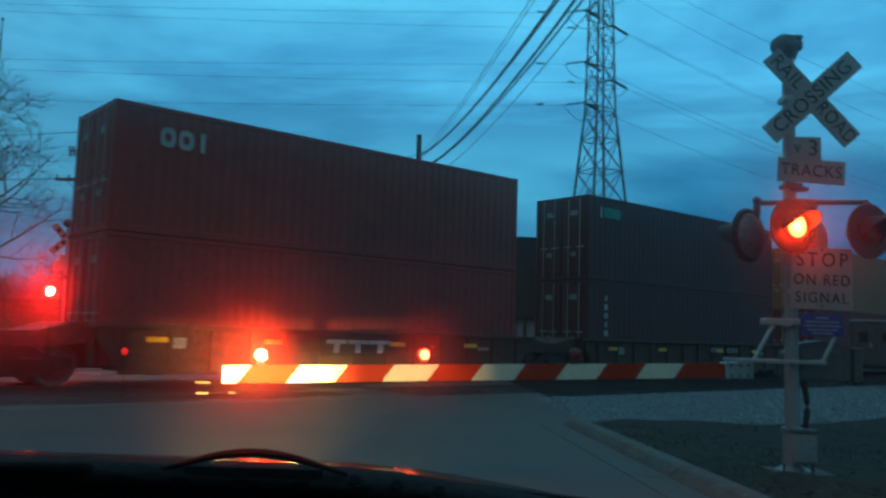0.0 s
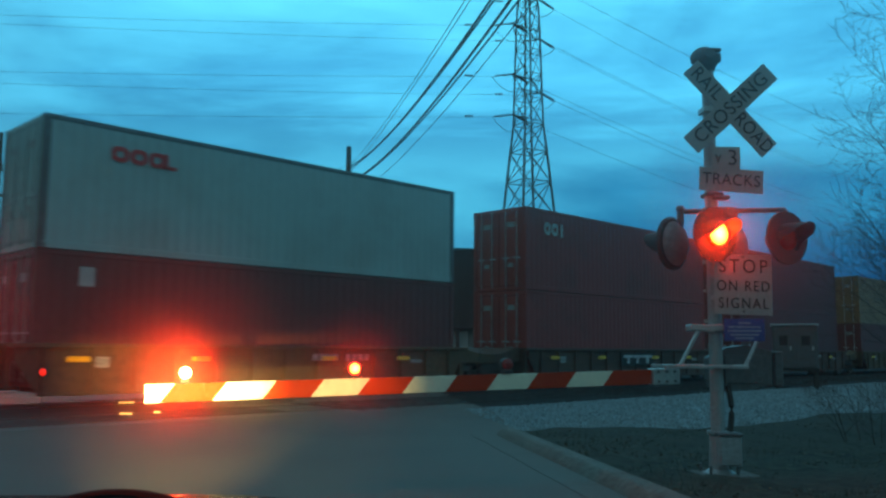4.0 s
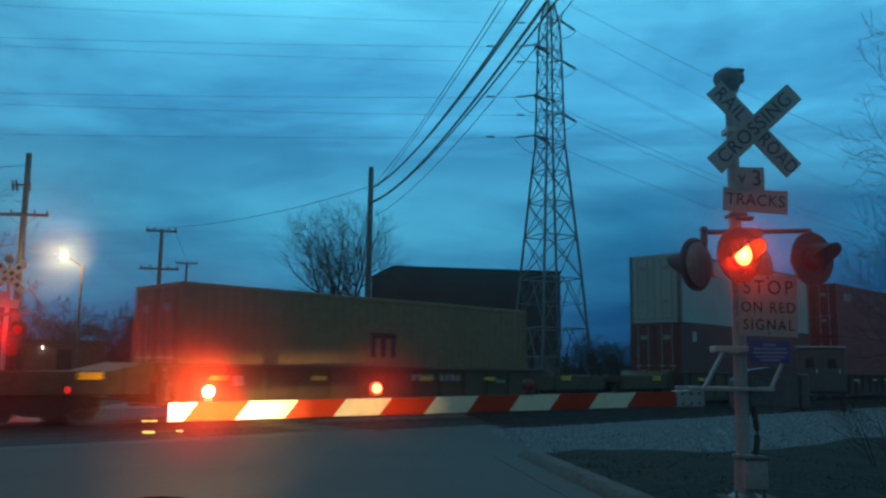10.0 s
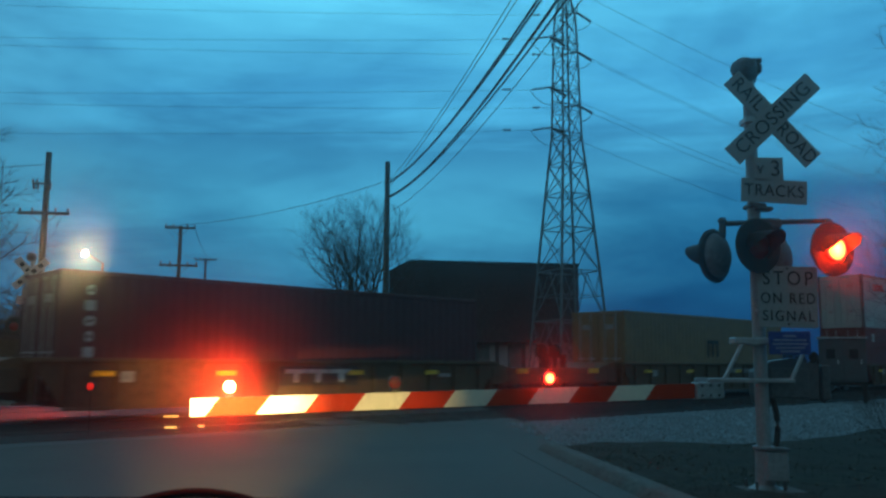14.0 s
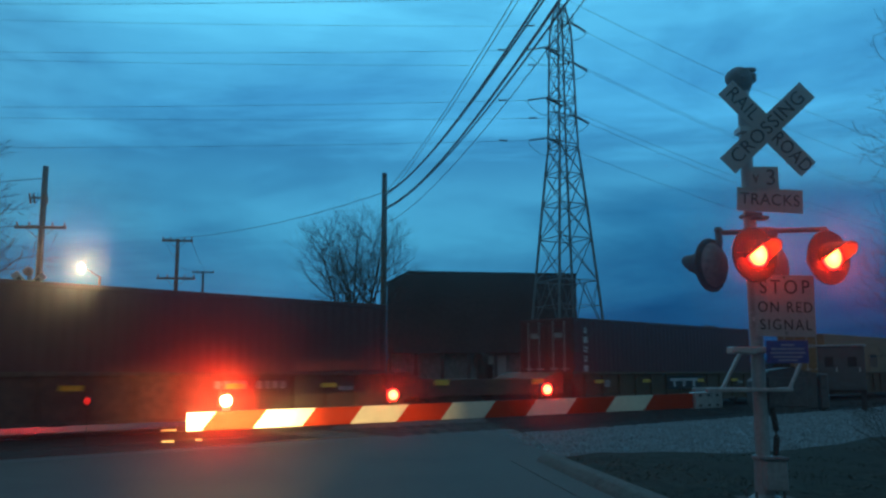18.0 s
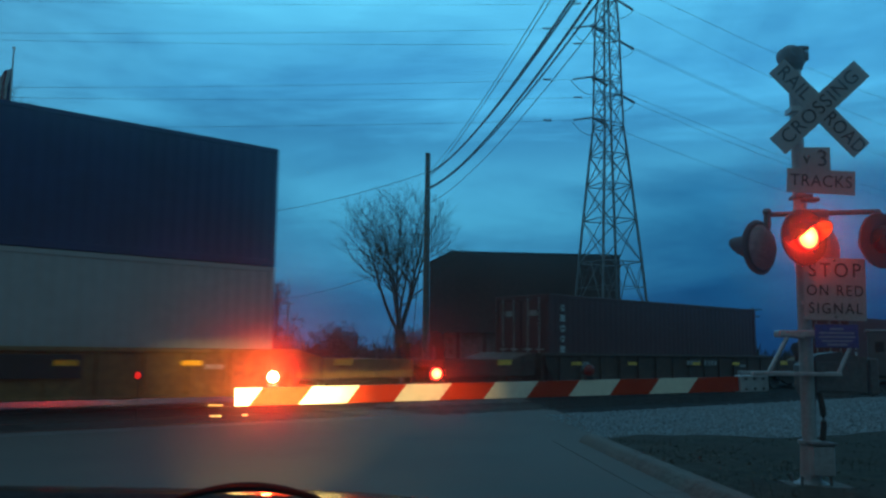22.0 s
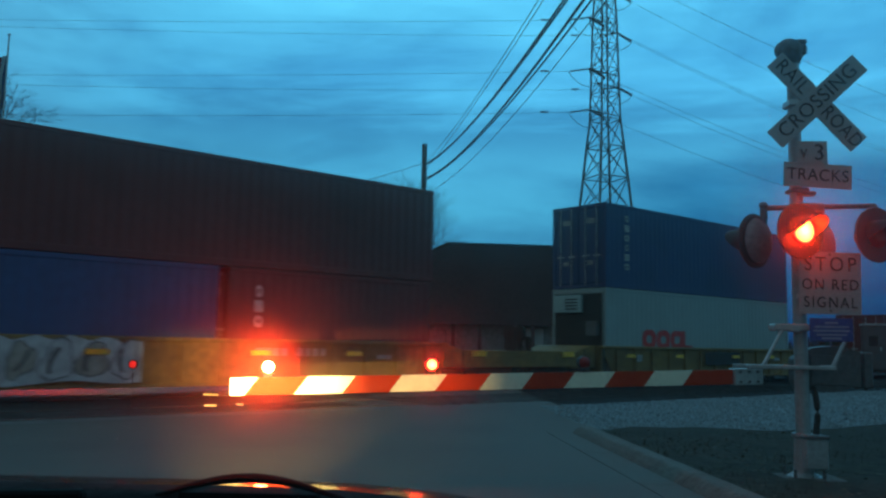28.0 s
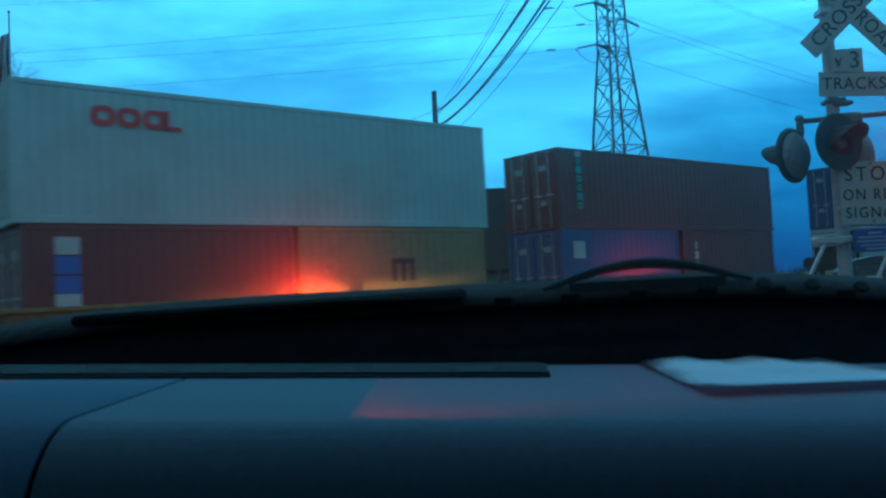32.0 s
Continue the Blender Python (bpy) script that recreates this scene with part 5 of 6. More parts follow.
def container(length, height, mat, label, doors=-1, edge=None):
    """A shipping container with frame, corrugated walls, roof and doors; its base centre is the origin. Built once a kind."""
    key = (length, height, mat.name, doors)
    edge = edge or mat
    if key in SHELLS:
        ob = copy_thing(SHELLS[key], pose(0, 0, 0))
        for child in list(ob.children):
            if child.name.startswith("logo"):
                bpy.data.objects.remove(child)
        return tagged(ob, label)
    half, w = length / 2, WIDTH / 2
    ob = thing("shipping_container", pose(0, 0, 0), label, "container", "containers on the train")
    for out in (-1, 1):
        part("side_wall", corrugated(-half + 0.1, half - 0.1, out * (w - 0.012), 0.14, height - 0.1, out), mat, ob)
        for name, z0, z1 in (("top_rail", height - 0.115, height), ("bottom_rail", 0.0, 0.16)):
            part(name, boxed(-half + 0.09, half - 0.09, out * w - (0.07 if out > 0 else 0), out * w + (0.07 if out < 0 else 0), z0, z1, 0.01), edge if name == "top_rail" else mat, ob)
    roof = bmesh.new()
    for i in range(int(length / 0.55)):
        x = -half + 0.15 + i * 0.55
        box(roof, x, x + 0.38, -w + 0.08, w - 0.08, height - 0.03, height - 0.008)
    box(roof, -half + 0.1, half - 0.1, -w + 0.07, w - 0.07, height - 0.06, height - 0.03)
    part("roof", roof, mat, ob)
    part("floor", boxed(-half + 0.1, half - 0.1, -w + 0.07, w - 0.07, 0.10, 0.15), GRIME, ob)
    for end in (-1, 1):
        e = end * half
        for out in (-1, 1):
            part("corner_post", boxed(min(e, e - end * 0.16), max(e, e - end * 0.16), min(out * w, out * (w - 0.14)), max(out * w, out * (w - 0.14)), 0.118, height - 0.118, 0.012), edge, ob)
            for z in (0, height - 0.118):
                part("corner_casting", boxed(min(e + end * 0.004, e - end * 0.178), max(e + end * 0.004, e - end * 0.178), min(out * (w + 0.004), out * (w - 0.162)), max(out * (w + 0.004), out * (w - 0.162)), z - 0.002, z + 0.12, 0.012), edge, ob)
        for name, z0, z1 in (("end_sill", 0.0, 0.16), ("end_header", height - 0.16, height - 0.002)):
            part(name, boxed(min(e - end * 0.01, e - end * 0.12), max(e - end * 0.01, e - end * 0.12), -w + 0.14, w - 0.14, z0, z1, 0.01), mat, ob)
        if end == doors:
            for side in (-1, 1):
                leaf = bmesh.new()
                y0, y1 = sorted((side * 0.01, side * (w - 0.145)))
                box(leaf, min(e - end * 0.02, e - end * 0.06), max(e - end * 0.02, e - end * 0.06), y0, y1, 0.17, height - 0.17, 0.006)
                for k in range(5):
                    z = 0.35 + k * (height - 0.75) / 4
                    box(leaf, min(e - end * 0.004, e - end * 0.02), max(e - end * 0.004, e - end * 0.02), y0 + 0.06, y1 - 0.06, z - 0.14, z + 0.14)
                door = part("door", leaf, mat, ob)
                for y in (0.32, 0.82):
                    part("lock_rod", tubed((e + end * 0.012, side * y, 0.1), (e + end * 0.012, side * y, height - 0.1), 0.018, n=6), GALV, door)
                    part("lock_handle", boxed(e - 0.02, e + 0.02, side * y - 0.16, side * y + 0.16, 1.10, 1.14), GALV, door)
                part("marking_plate", boxed(e - 0.003, e + 0.003, side * 0.55 - 0.16, side * 0.55 + 0.16, height - 0.68, height - 0.50), STENCIL, door)
                part("marking_plate", boxed(e - 0.003, e + 0.003, side * 0.55 - 0.10, side * 0.55 + 0.14, 0.8, 0.95), STENCIL, door)
        else:
            part("end_wall", boxed(min(e - end * 0.03, e - end * 0.06), max(e - end * 0.03, e - end * 0.06), -w + 0.14, w - 0.14, 0.16, height - 0.16), mat, ob)
    SHELLS[key] = ob
    return ob


def logo_block(parent, x, z, w, h, mat, label="", shape="bar"):
    """A flat painted shape on the wall that faces the road."""
    y = -WIDTH / 2 - 0.006
    bm = bmesh.new()
    if shape == "ring":
        n = 20
        outer = [(x + w / 2 * math.copysign(abs(math.cos(a)) ** 0.7, math.cos(a)), z + h / 2 * math.copysign(abs(math.sin(a)) ** 0.7, math.sin(a))) for a in [2 * math.pi * i / n for i in range(n)]]
        inner = [(x + (px - x) * 0.42, z + (pz - z) * 0.42) for px, pz in outer]
        for yy in (y, y + 0.004):
            o = [bm.verts.new((px, yy, pz)) for px, pz in outer]
            i_ = [bm.verts.new((px, yy, pz)) for px, pz in inner]
            for k in range(n):
                bm.faces.new((o[k], o[(k + 1) % n], i_[(k + 1) % n], i_[k]))
    else:
        box(bm, x - w / 2, x + w / 2, y, y + 0.004, z - h / 2, z + h / 2)
    return part("logo", bm, mat, parent, label)


def column_of_marks(parent, x, top, count, step, w, h, mat, label):
    for k in range(count):
        logo_block(parent, x, top - k * step, w * (0.85 if k % 3 else 0.62), h, mat, label, ("ring", "bar", "ring")[k % 3])


def carrier_rings(parent, x, z, size, mat, label="row of red rounded carrier marks"):
    for k in range(3):
        logo_block(parent, x + k * size * 1.06, z, size, size * 0.86, mat, label, "ring")
    logo_block(parent, x + 2.62 * size, z, size * 0.3, size * 0.86, mat, label)
    logo_block(parent, x + 2.9 * size, z - size * 0.33, size * 0.8, size * 0.2, mat, label)


def bogie(parent, x):
    """A two-axle freight bogie under a car: side frames, bolster, springs and two wheelsets."""
    truck = part("bogie", boxed(-0.25, 0.25, -1.05, 1.05, 0.42, 0.72, 0.03), GRIME, parent, "dark greasy two-axle bogie", pose(x, 0, 0))
    for side in (-1, 1):
        y0 = side * 1.02
        frame_bm = prism(bmesh.new(), [(-1.15, 0.40), (-1.15, 0.60), (-0.72, 0.64), (-0.35, 0.84), (0.35, 0.84), (0.72, 0.64), (1.15, 0.60), (1.15, 0.40), (0.7, 0.38), (0.35, 0.22), (-0.35, 0.22), (-0.7, 0.38)], 0.16, Matrix.Translation((0, y0 - 0.08, 0)))
        part("side_frame", frame_bm, GRIME, truck)
        for dx in (-0.14, 0.14):
            part("spring", lathe(bmesh.new(), [(0.06, 0.26), (0.075, 0.30), (0.06, 0.34), (0.075, 0.38), (0.06, 0.42)], 8), WHEEL, truck, "", pose(dx, y0 - side * 0.0, 0))
        for dx in (-0.88, 0.88):
            part("bearing_cap", tubed((dx, y0, 0.46), (dx, y0 + side * 0.14, 0.46), 0.11, n=10), GRIME, truck)
    for dx in (-0.88, 0.88):
        bm = bmesh.new()
        for side in (-1, 1):
            lathe(bm, [(0.0001, 0.0), (0.13, -0.02), (0.36, 0.02), (0.46, 0.0), (0.46, 0.10), (0.49, 0.12), (0.49, 0.145), (0.0001, 0.145)], 22, Matrix.Translation((0, side * 0.86, 0)) @ Matrix.Rotation(radians(90 * side), 4, "X"))
        tube(bm, (0, -0.9, 0), (0, 0.9, 0), 0.08, n=10)
        wheels = part("wheelset", bm, WHEEL, truck, "steel wheels on an axle", pose(dx, 0, 0.47))
        WHEELS.append(wheels)
    return truck


WHEELS = []


def ribbon(points, width, y):
    """A flat painted stroke along the points, facing -y."""
    bm = bmesh.new()
    left, right = [], []
    for k, (x, z) in enumerate(points):
        (ax, az), (bx, bz) = points[max(0, k - 1)], points[min(len(points) - 1, k + 1)]
        d = math.hypot(bx - ax, bz - az) or 1.0
        nx, nz = -(bz - az) / d * width / 2, (bx - ax) / d * width / 2
        left.append((bm.verts.new((x + nx, y, z + nz)), bm.verts.new((x + nx, y + 0.002, z + nz))))
        right.append((bm.verts.new((x - nx, y, z - nz)), bm.verts.new((x - nx, y + 0.002, z - nz))))
    for k in range(len(points) - 1):
        for side in (0, 1):
            bm.faces.new((left[k][side], right[k][side], right[k + 1][side], left[k + 1][side]))
    return bm


def spray_piece(car, y, fills, outline, x0, x1, seed, z0=0.47, z1=1.20):
    """Sprayed letters: an uneven ground of paint, bulging letter bodies and dark outlines over it."""
    rng = random.Random(seed)
    count = max(3, round((x1 - x0) / 0.72))
    top = [(x0 + (x1 - x0) * i / 16, z1 + 0.06 * math.sin(i * 1.9 + seed) - 0.10 * (abs(i - 8) / 8) ** 3) for i in range(17)]
    low = [(x, z0 + 0.06 * math.sin(x * 2.3 + seed) + 0.08 * (abs(x - (x0 + x1) / 2) / (x1 - x0) * 2) ** 3) for x, z in reversed(top)]
    part("graffiti", prism(bmesh.new(), top + low, 0.002, Matrix.Translation((0, y, 0))), fills[0], car, "uneven ground of sprayed paint")
    step = (x1 - x0) / count
    for k in range(count):
        cx, h = x0 + step * (k + 0.5), rng.uniform(0.37, 0.465) * (z1 - z0)
        w, lean, phase = step * rng.uniform(0.40, 0.50), rng.uniform(-0.25, 0.25), rng.random() * 6.28
        loop = []
        for i in range(19):
            a = 6.2832 * i / 18
            r = 1.0 + 0.16 * math.sin(3 * a + phase) + 0.08 * math.sin(5 * a - phase)
            loop.append((cx + w * r * math.cos(a) + lean * h * math.sin(a), (z0 + z1) / 2 + h * r * math.sin(a)))
        body = part("graffiti_letter", prism(bmesh.new(), loop[:-1], 0.002, Matrix.Translation((0, y - 0.0026, 0))), fills[1 + k % (len(fills) - 1)], car, "sprayed letter body")
        part("graffiti_outline", ribbon(loop, 0.03, y - 0.0052), outline, body, "dark sprayed outline")
        bend = [(cx + w * 0.5 * math.sin(2.2 * i / 6 + phase), (z0 + z1) / 2 + h * (0.6 - 1.2 * i / 6)) for i in range(7)]
        part("graffiti_stroke", ribbon(bend, 0.06 + 0.05 * rng.random(), y - 0.0078), outline, body, "dark sprayed stroke")


def well_car(centre, mat, label, ends, graffiti=None, mark_x=None, worn=False, shift=0.0):
    """One unit of a well car: deep side sills, floor, end platforms and bogies at the given places."""
    car = thing("well_car", pose(0, 0, 0), label, "freight car", "well cars of the train")
    half = 6.55
    for side in (-1, 1):
        y = side * 1.46
        bm = bmesh.new()
        prism(bm, [(-half, 1.02), (-half + 0.5, 0.34), (half - 0.5, 0.34), (half, 1.02), (half, 1.26), (-half, 1.26)], 0.02, Matrix.Translation((0, y - 0.01, 0)))
        part("side_sill", bm, mat, car)
        part("top_chord", boxed(-half - 0.2, half + 0.2, y - 0.09, y + 0.09, 1.26, 1.36, 0.015), mat, car)
        part("bottom_chord", boxed(-half + 0.5, half - 0.5, y - 0.08, y + 0.05, 0.28, 0.34, 0.01), mat, car)
        for k in range(13):
            x = -half + 0.6 + k * (2 * half - 1.2) / 12
            part("rib", boxed(x - 0.035, x + 0.035, min(y + side * 0.011, y + side * 0.075), max(y + side * 0.011, y + side * 0.075), 0.36, 1.255), mat, car)
        if side < 0:
            for k, x in enumerate((-5.3, -2.45, 1.3, 3.95)):
                part("reflector", retro_face(x + shift - 0.24, x + shift + 0.24, y - 0.145, 0.98, 1.09), REFLECT, car, "amber reflective strip")
            part("data_panel", boxed(-4.9, -4.6, y - 0.092, y - 0.078, 0.85, 1.08), STENCIL, car, "white data stencil")
            part("data_panel", boxed(4.3, 4.75, y - 0.092, y - 0.078, 0.9, 1.0), STENCIL, car, "white data stencil")
            # owner's mark: a dark panel with three pale blocks
            if mark_x is not None:
                mark = part("owner_panel", boxed(mark_x, mark_x + 2.4, y - 0.097, y - 0.092, 0.72, 1.2), BLACK, car, "dark panel with pale owner mark")
                for x0, w in ((mark_x + 0.18, 0.62), (mark_x + 0.84, 0.62), (mark_x + 1.50, 0.72)):
                    ink = GRIME if worn else SPRAY_WHITE
                    part("mark_bar", boxed(x0, x0 + w, y - 0.102, y - 0.0975, 1.02, 1.12), ink, mark)
                    part("mark_stem", boxed(x0 + w * 0.38, x0 + w * 0.64, y - 0.102, y - 0.0975, 0.80, 1.015), ink, mark)
            else:
                for k, w in enumerate((0.16, 0.16, 0.16, 0.16, 0.0, 0.14, 0.14, 0.14, 0.14)):
                    if w:
                        part("number_bar", boxed(0.8 + k * 0.22, 0.8 + k * 0.22 + w, y - 0.097, y - 0.0925, 0.97, 1.15), STENCIL, car, "pale stencilled bar")
            if graffiti:
                spray_piece(car, y - 0.1055, *graffiti)
    for k in range(5):
        x = -5.2 + k * 2.6
        part("floor_beam", boxed(x - 0.2, x + 0.2, -1.40, 1.40, 0.26, 0.40), GRIME, car)
    for end in (-1, 1):
        bm = bmesh.new()
        prism(bm, [(0, 0.95), (0, 1.36), (0.35, 1.36), (1.1, 1.16), (1.9, 1.16), (1.9, 0.86), (0.6, 0.86)], 2.3, Matrix.Translation((0, -1.15, 0)))
        if end < 0:
            bmesh.ops.transform(bm, matrix=Matrix.Diagonal((-1, 1, 1, 1)), verts=bm.verts)
            bmesh.ops.reverse_faces(bm, faces=bm.faces)
        part("end_platform", bm, mat, car, "", pose(end * half, 0, 0))
        part("end_bulkhead", boxed(min(end * half, end * (half + 0.1)), max(end * half, end * (half + 0.1)), -1.38, 1.38, 0.45, 1.35), mat, car)
        for side in (-1, 1):
            part("platform_step", boxed(end * (half + 1.2) - 0.25, end * (half + 1.2) + 0.25, side * 1.15 - 0.03, side * 1.4, 0.55, 0.60), GRIME, car)
            part("grab_iron", tubed((end * (half + 0.9), side * 1.38, 0.6), (end * (half + 0.9), side * 1.38, 1.30), 0.015, n=6), GRIME, car)
    for offset, coupler in ends:
        bogie(car, offset)
        if coupler:
            s = 1 if offset > 0 else -1
            part("coupler", boxed(min(offset + s * 0.9, offset + s * 2.15), max(offset + s * 0.9, offset + s * 2.15), -0.12, 0.12, 0.78, 1.0, 0.03), GRIME, car, "rusty coupler")
            part("platform_deck", boxed(min(offset - s * 2.3, offset + s * 1.5), max(offset - s * 2.3, offset + s * 1.5), -1.2, 1.2, 0.92, 1.14, 0.02), mat, car)
            for side in (-1, 1):
                part("end_sill", boxed(min(offset - s * 2.2, offset + s * 1.45), max(offset - s * 2.2, offset + s * 1.45), min(side * 1.20, side * 1.26), max(side * 1.20, side * 1.26), 0.66, 1.15, 0.012), mat, car, "grimy side sill of the end platform")
            part("brake_wheel", tubed((offset + s * 1.3, -0.8, 1.7), (offset + s * 1.36, -0.8, 1.7), 0.26, n=14), GRIME, car)
            part("brake_post", boxed(offset + s * 1.28, offset + s * 1.4, -0.86, -0.74, 1.14, 1.75), GRIME, car)
            part("end_ladder", boxed(offset + s * 1.4, offset + s * 1.45, -1.2, -0.95, 0.5, 1.6), GRIME, car)
            part("end_reflector", retro_face(s * 8.15 - 0.3, s * 8.15 + 0.3, -1.30, 0.98, 1.14), REFLECT, car, "amber reflective strip")
    MOVING.append((car, centre, 0.0))
    return car


def load(ob, centre, z):
    MOVING.append((ob, centre, z))
    return ob


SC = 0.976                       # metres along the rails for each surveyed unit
FLOOR = 0.45
HI, STD = 2.89, 2.59
LONG = LENGTH + 0.26
shared_r, shared_l = (8.05, False), (-8.05, False)
end_r, end_l = (9.0, True), (-9.0, True)


def centre_of(left_edge):
    return (left_edge + 6.33) * SC


# leading units, already over the crossing at the start
c = centre_of(39.4)
well_car(c, CAR_YELLOW, "yellow-brown well car carrying stacked containers", (shared_r,))
load(container(LENGTH, STD, BROWN, "brown corrugated steel container in a well car"), c, FLOOR)
load(container(LENGTH, HI, YELLOW, "dull yellow corrugated container on the upper tier"), c, FLOOR + STD + 0.02)

c = centre_of(22.9)
well_car(c, CAR_BROWN, "brown well car carrying stacked containers", (shared_r,))
box_a = load(container(LENGTH, HI, MAROON, "dark maroon corrugated container in a well car"), c, FLOOR)
column_of_marks(box_a, -5.2, 2.3, 5, 0.3, 0.24, 0.2, LOGO_WHITE, "white letter-like marks in a column")
box_b = load(container(LENGTH, HI, MAROON, "dark maroon corrugated container on the upper tier"), c, FLOOR + HI + 0.02)
logo_block(box_b, -4.9, 2.35, 0.9, 0.34, LOGO_TEAL, "small green and white mark")
logo_block(box_b, -5.5, 2.35, 0.12, 0.4, LOGO_WHITE)

c = centre_of(6.72)
well_car(c, CAR_BROWN, "grimy brown well car carrying stacked containers", (shared_r, shared_l), mark_x=-1.1)
load(container(LONG, HI, BROWN_RED, "oxide red corrugated container in a well car"), c - 0.12, FLOOR)
box_c = load(container(LONG, HI, BROWN_RED, "oxide red corrugated container on the upper tier"), c - 0.12, FLOOR + HI + 0.02)
for x, w in ((-5.05, 0.36), (-4.62, 0.36), (-4.22, 0.12)):
    logo_block(box_c, x, 2.22, w, 0.46, LOGO_WHITE, "white block letters worn to plain shapes", "ring" if w > 0.2 else "bar")

c = centre_of(-10.07)
well_car(c, CAR_YELLOW, "yellow-brown well car carrying stacked containers", (end_l,))
box_d = load(container(LONG, HI, BROWN, "dark brown corrugated container in a well car"), c + 0.15, FLOOR)
logo_block(box_d, -5.2, 2.35, 0.34, 0.42, LOGO_WHITE, "small white mark")
box_e = load(container(LONG, HI, GREY_WHITE, "pale grey corrugated container with red rounded marks, upper tier", edge=CAST), c + 0.15, FLOOR + HI + 0.02)
carrier_rings(box_e, -4.6, 2.25, 0.42, LOGO_RED)

c = centre_of(-32.6)
well_car(c, CAR_YELLOW, "yellow-brown well car carrying a single container", (end_r, end_l))
box_f = load(container(LENGTH, HI, YELLOW, "dull yellow corrugated container with a dark mark"), c, FLOOR - 0.08)
for x in (-0.36, 0.0, 0.36):
    logo_block(box_f, x, 1.55, 0.16, 0.62, LOGO_DARK, "dark maker's mark of upright bars")
logo_block(box_f, 0.0, 1.84, 0.92, 0.16, LOGO_DARK)

for left_edge, mark_at in ((-53.05, -5.5), (-74.1, -5.5)):
    c = centre_of(left_edge)
    well_car(c, CAR_YELLOW if left_edge > -60 else CAR_BROWN, "well car carrying a single dark red container", (end_r, end_l), mark_x=-1.0 if left_edge > -60 else None)
    box_g = load(container(LENGTH, HI - 0.02, MAROON, "dark red corrugated container with a column of white marks"), c, FLOOR - 0.10)
    column_of_marks(box_g, mark_at, 2.45, 5, 0.33, 0.26, 0.22, LOGO_WHITE, "white letter-like marks in a column")

c = centre_of(-96.66)
well_car(c, CAR_LIT_YELLOW, "yellow well car carrying stacked containers", (end_r, end_l), mark_x=-0.75, worn=True)
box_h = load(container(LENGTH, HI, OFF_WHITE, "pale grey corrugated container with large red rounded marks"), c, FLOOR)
carrier_rings(box_h, -3.75, 1.17, 0.80, LOGO_RED)
# dark panel over the end wall: its shade is put into the colour
part("machinery_recess", boxed(-LENGTH / 2 - 0.035, -LENGTH / 2 - 0.012, -1.06, 1.06, 0.25, 2.70, 0.004), GRIME, box_h, "dark panel painting the shade of the machinery end")
unit = part("cooling_unit", boxed(-LENGTH / 2 - 0.19, -LENGTH / 2 - 0.036, -0.25, 1.02, 2.05, 2.66, 0.02), GREY_WHITE, box_h, "pale cooling unit cover")
for k in range(4):
    part("grille_slat", boxed(-LENGTH / 2 - 0.20, -LENGTH / 2 - 0.191, -0.10, 0.45, 2.15 + k * 0.11, 2.20 + k * 0.11), GRIME, unit)
part("control_box", boxed(-LENGTH / 2 - 0.16, -LENGTH / 2 - 0.036, -0.95, -0.45, 1.25, 1.75, 0.01), CAST, box_h, "grey control box")
box_i = load(container(LENGTH, HI + 0.04, NAVY, "navy blue corrugated container on the upper tier"), c, FLOOR + HI + 0.02)
column_of_marks(box_i, -5.0, 2.45, 6, 0.34, 0.3, 0.24, STENCIL, "pale letter-like marks in a column")

c = centre_of(-117.36)
well_car(c, CAR_LIT_YELLOW, "yellow well car with white graffiti carrying stacked containers", (end_r, shared_l), ((SPRAY_WHITE, SPRAY_WHITE, SPRAY_CREAM), SPRAY_GREY, -5.33, -1.9, 3, 0.38, 1.31), shift=-0.42)
load(container(6.08, STD, BLUE, "bright blue short container in a well car"), c - 3.1, FLOOR)
logo_block(MOVING[-1][0], -2.26, 1.94, 0.55, 0.55, LOGO_WHITE, "small white square mark")
load(container(6.08, STD, BROWN, "red-brown short container in a well car"), c + 3.25, FLOOR)
column_of_marks(MOVING[-1][0], -2.26, 2.05, 3, 0.36, 0.26, 0.28, LOGO_WHITE, "pale letter-like marks in a column")
box_j = load(container(LONG, STD, BROWN, "dark brown corrugated container with teal marks, upper tier"), c + 0.12, FLOOR + STD + 0.02)
column_of_marks(box_j, -5.3, 2.2, 6, 0.29, 0.3, 0.22, LOGO_TEAL, "teal letter-like marks in a column")
logo_block(box_j, -5.3, 2.42, 0.3, 0.16, LOGO_WHITE)

c = centre_of(-133.3)
well_car(c, CAR_LIT_YELLOW, "yellow well car with purple and teal graffiti carrying stacked containers", (end_l,), ((SPRAY_PURPLE, SPRAY_PURPLE, SPRAY_CREAM, SPRAY_TEAL), LOGO_DARK, -4.6, 4.6, 5))
load(container(6.08, STD, BROWN, "red-brown short container in a well car"), c - 3.1, FLOOR)
for z, mat in ((2.15, LOGO_WHITE), (1.75, LOGO_BLUE), (1.35, LOGO_BLUE), (0.98, LOGO_WHITE)):
    logo_block(MOVING[-1][0], -2.2, z, 0.5, 0.36, mat, "blue and white upright mark")
load(container(6.08, STD, YELLOW, "dull yellow short container with a dark mark"), c + 3.1, FLOOR)
for x in (-0.2, 0.1, 0.4):
    logo_block(MOVING[-1][0], x, 1.45, 0.14, 0.55, LOGO_DARK, "dark maker's mark of upright bars")
logo_block(MOVING[-1][0], 0.1, 1.7, 0.78, 0.14, LOGO_DARK)
box_k = load(container(LENGTH + 0.35, HI + 0.05, GREY_WHITE, "pale grey corrugated container with red rounded marks, upper tier"), c, FLOOR + STD + 0.02)
carrier_rings(box_k, -4.5, 2.3, 0.52, LOGO_RED)


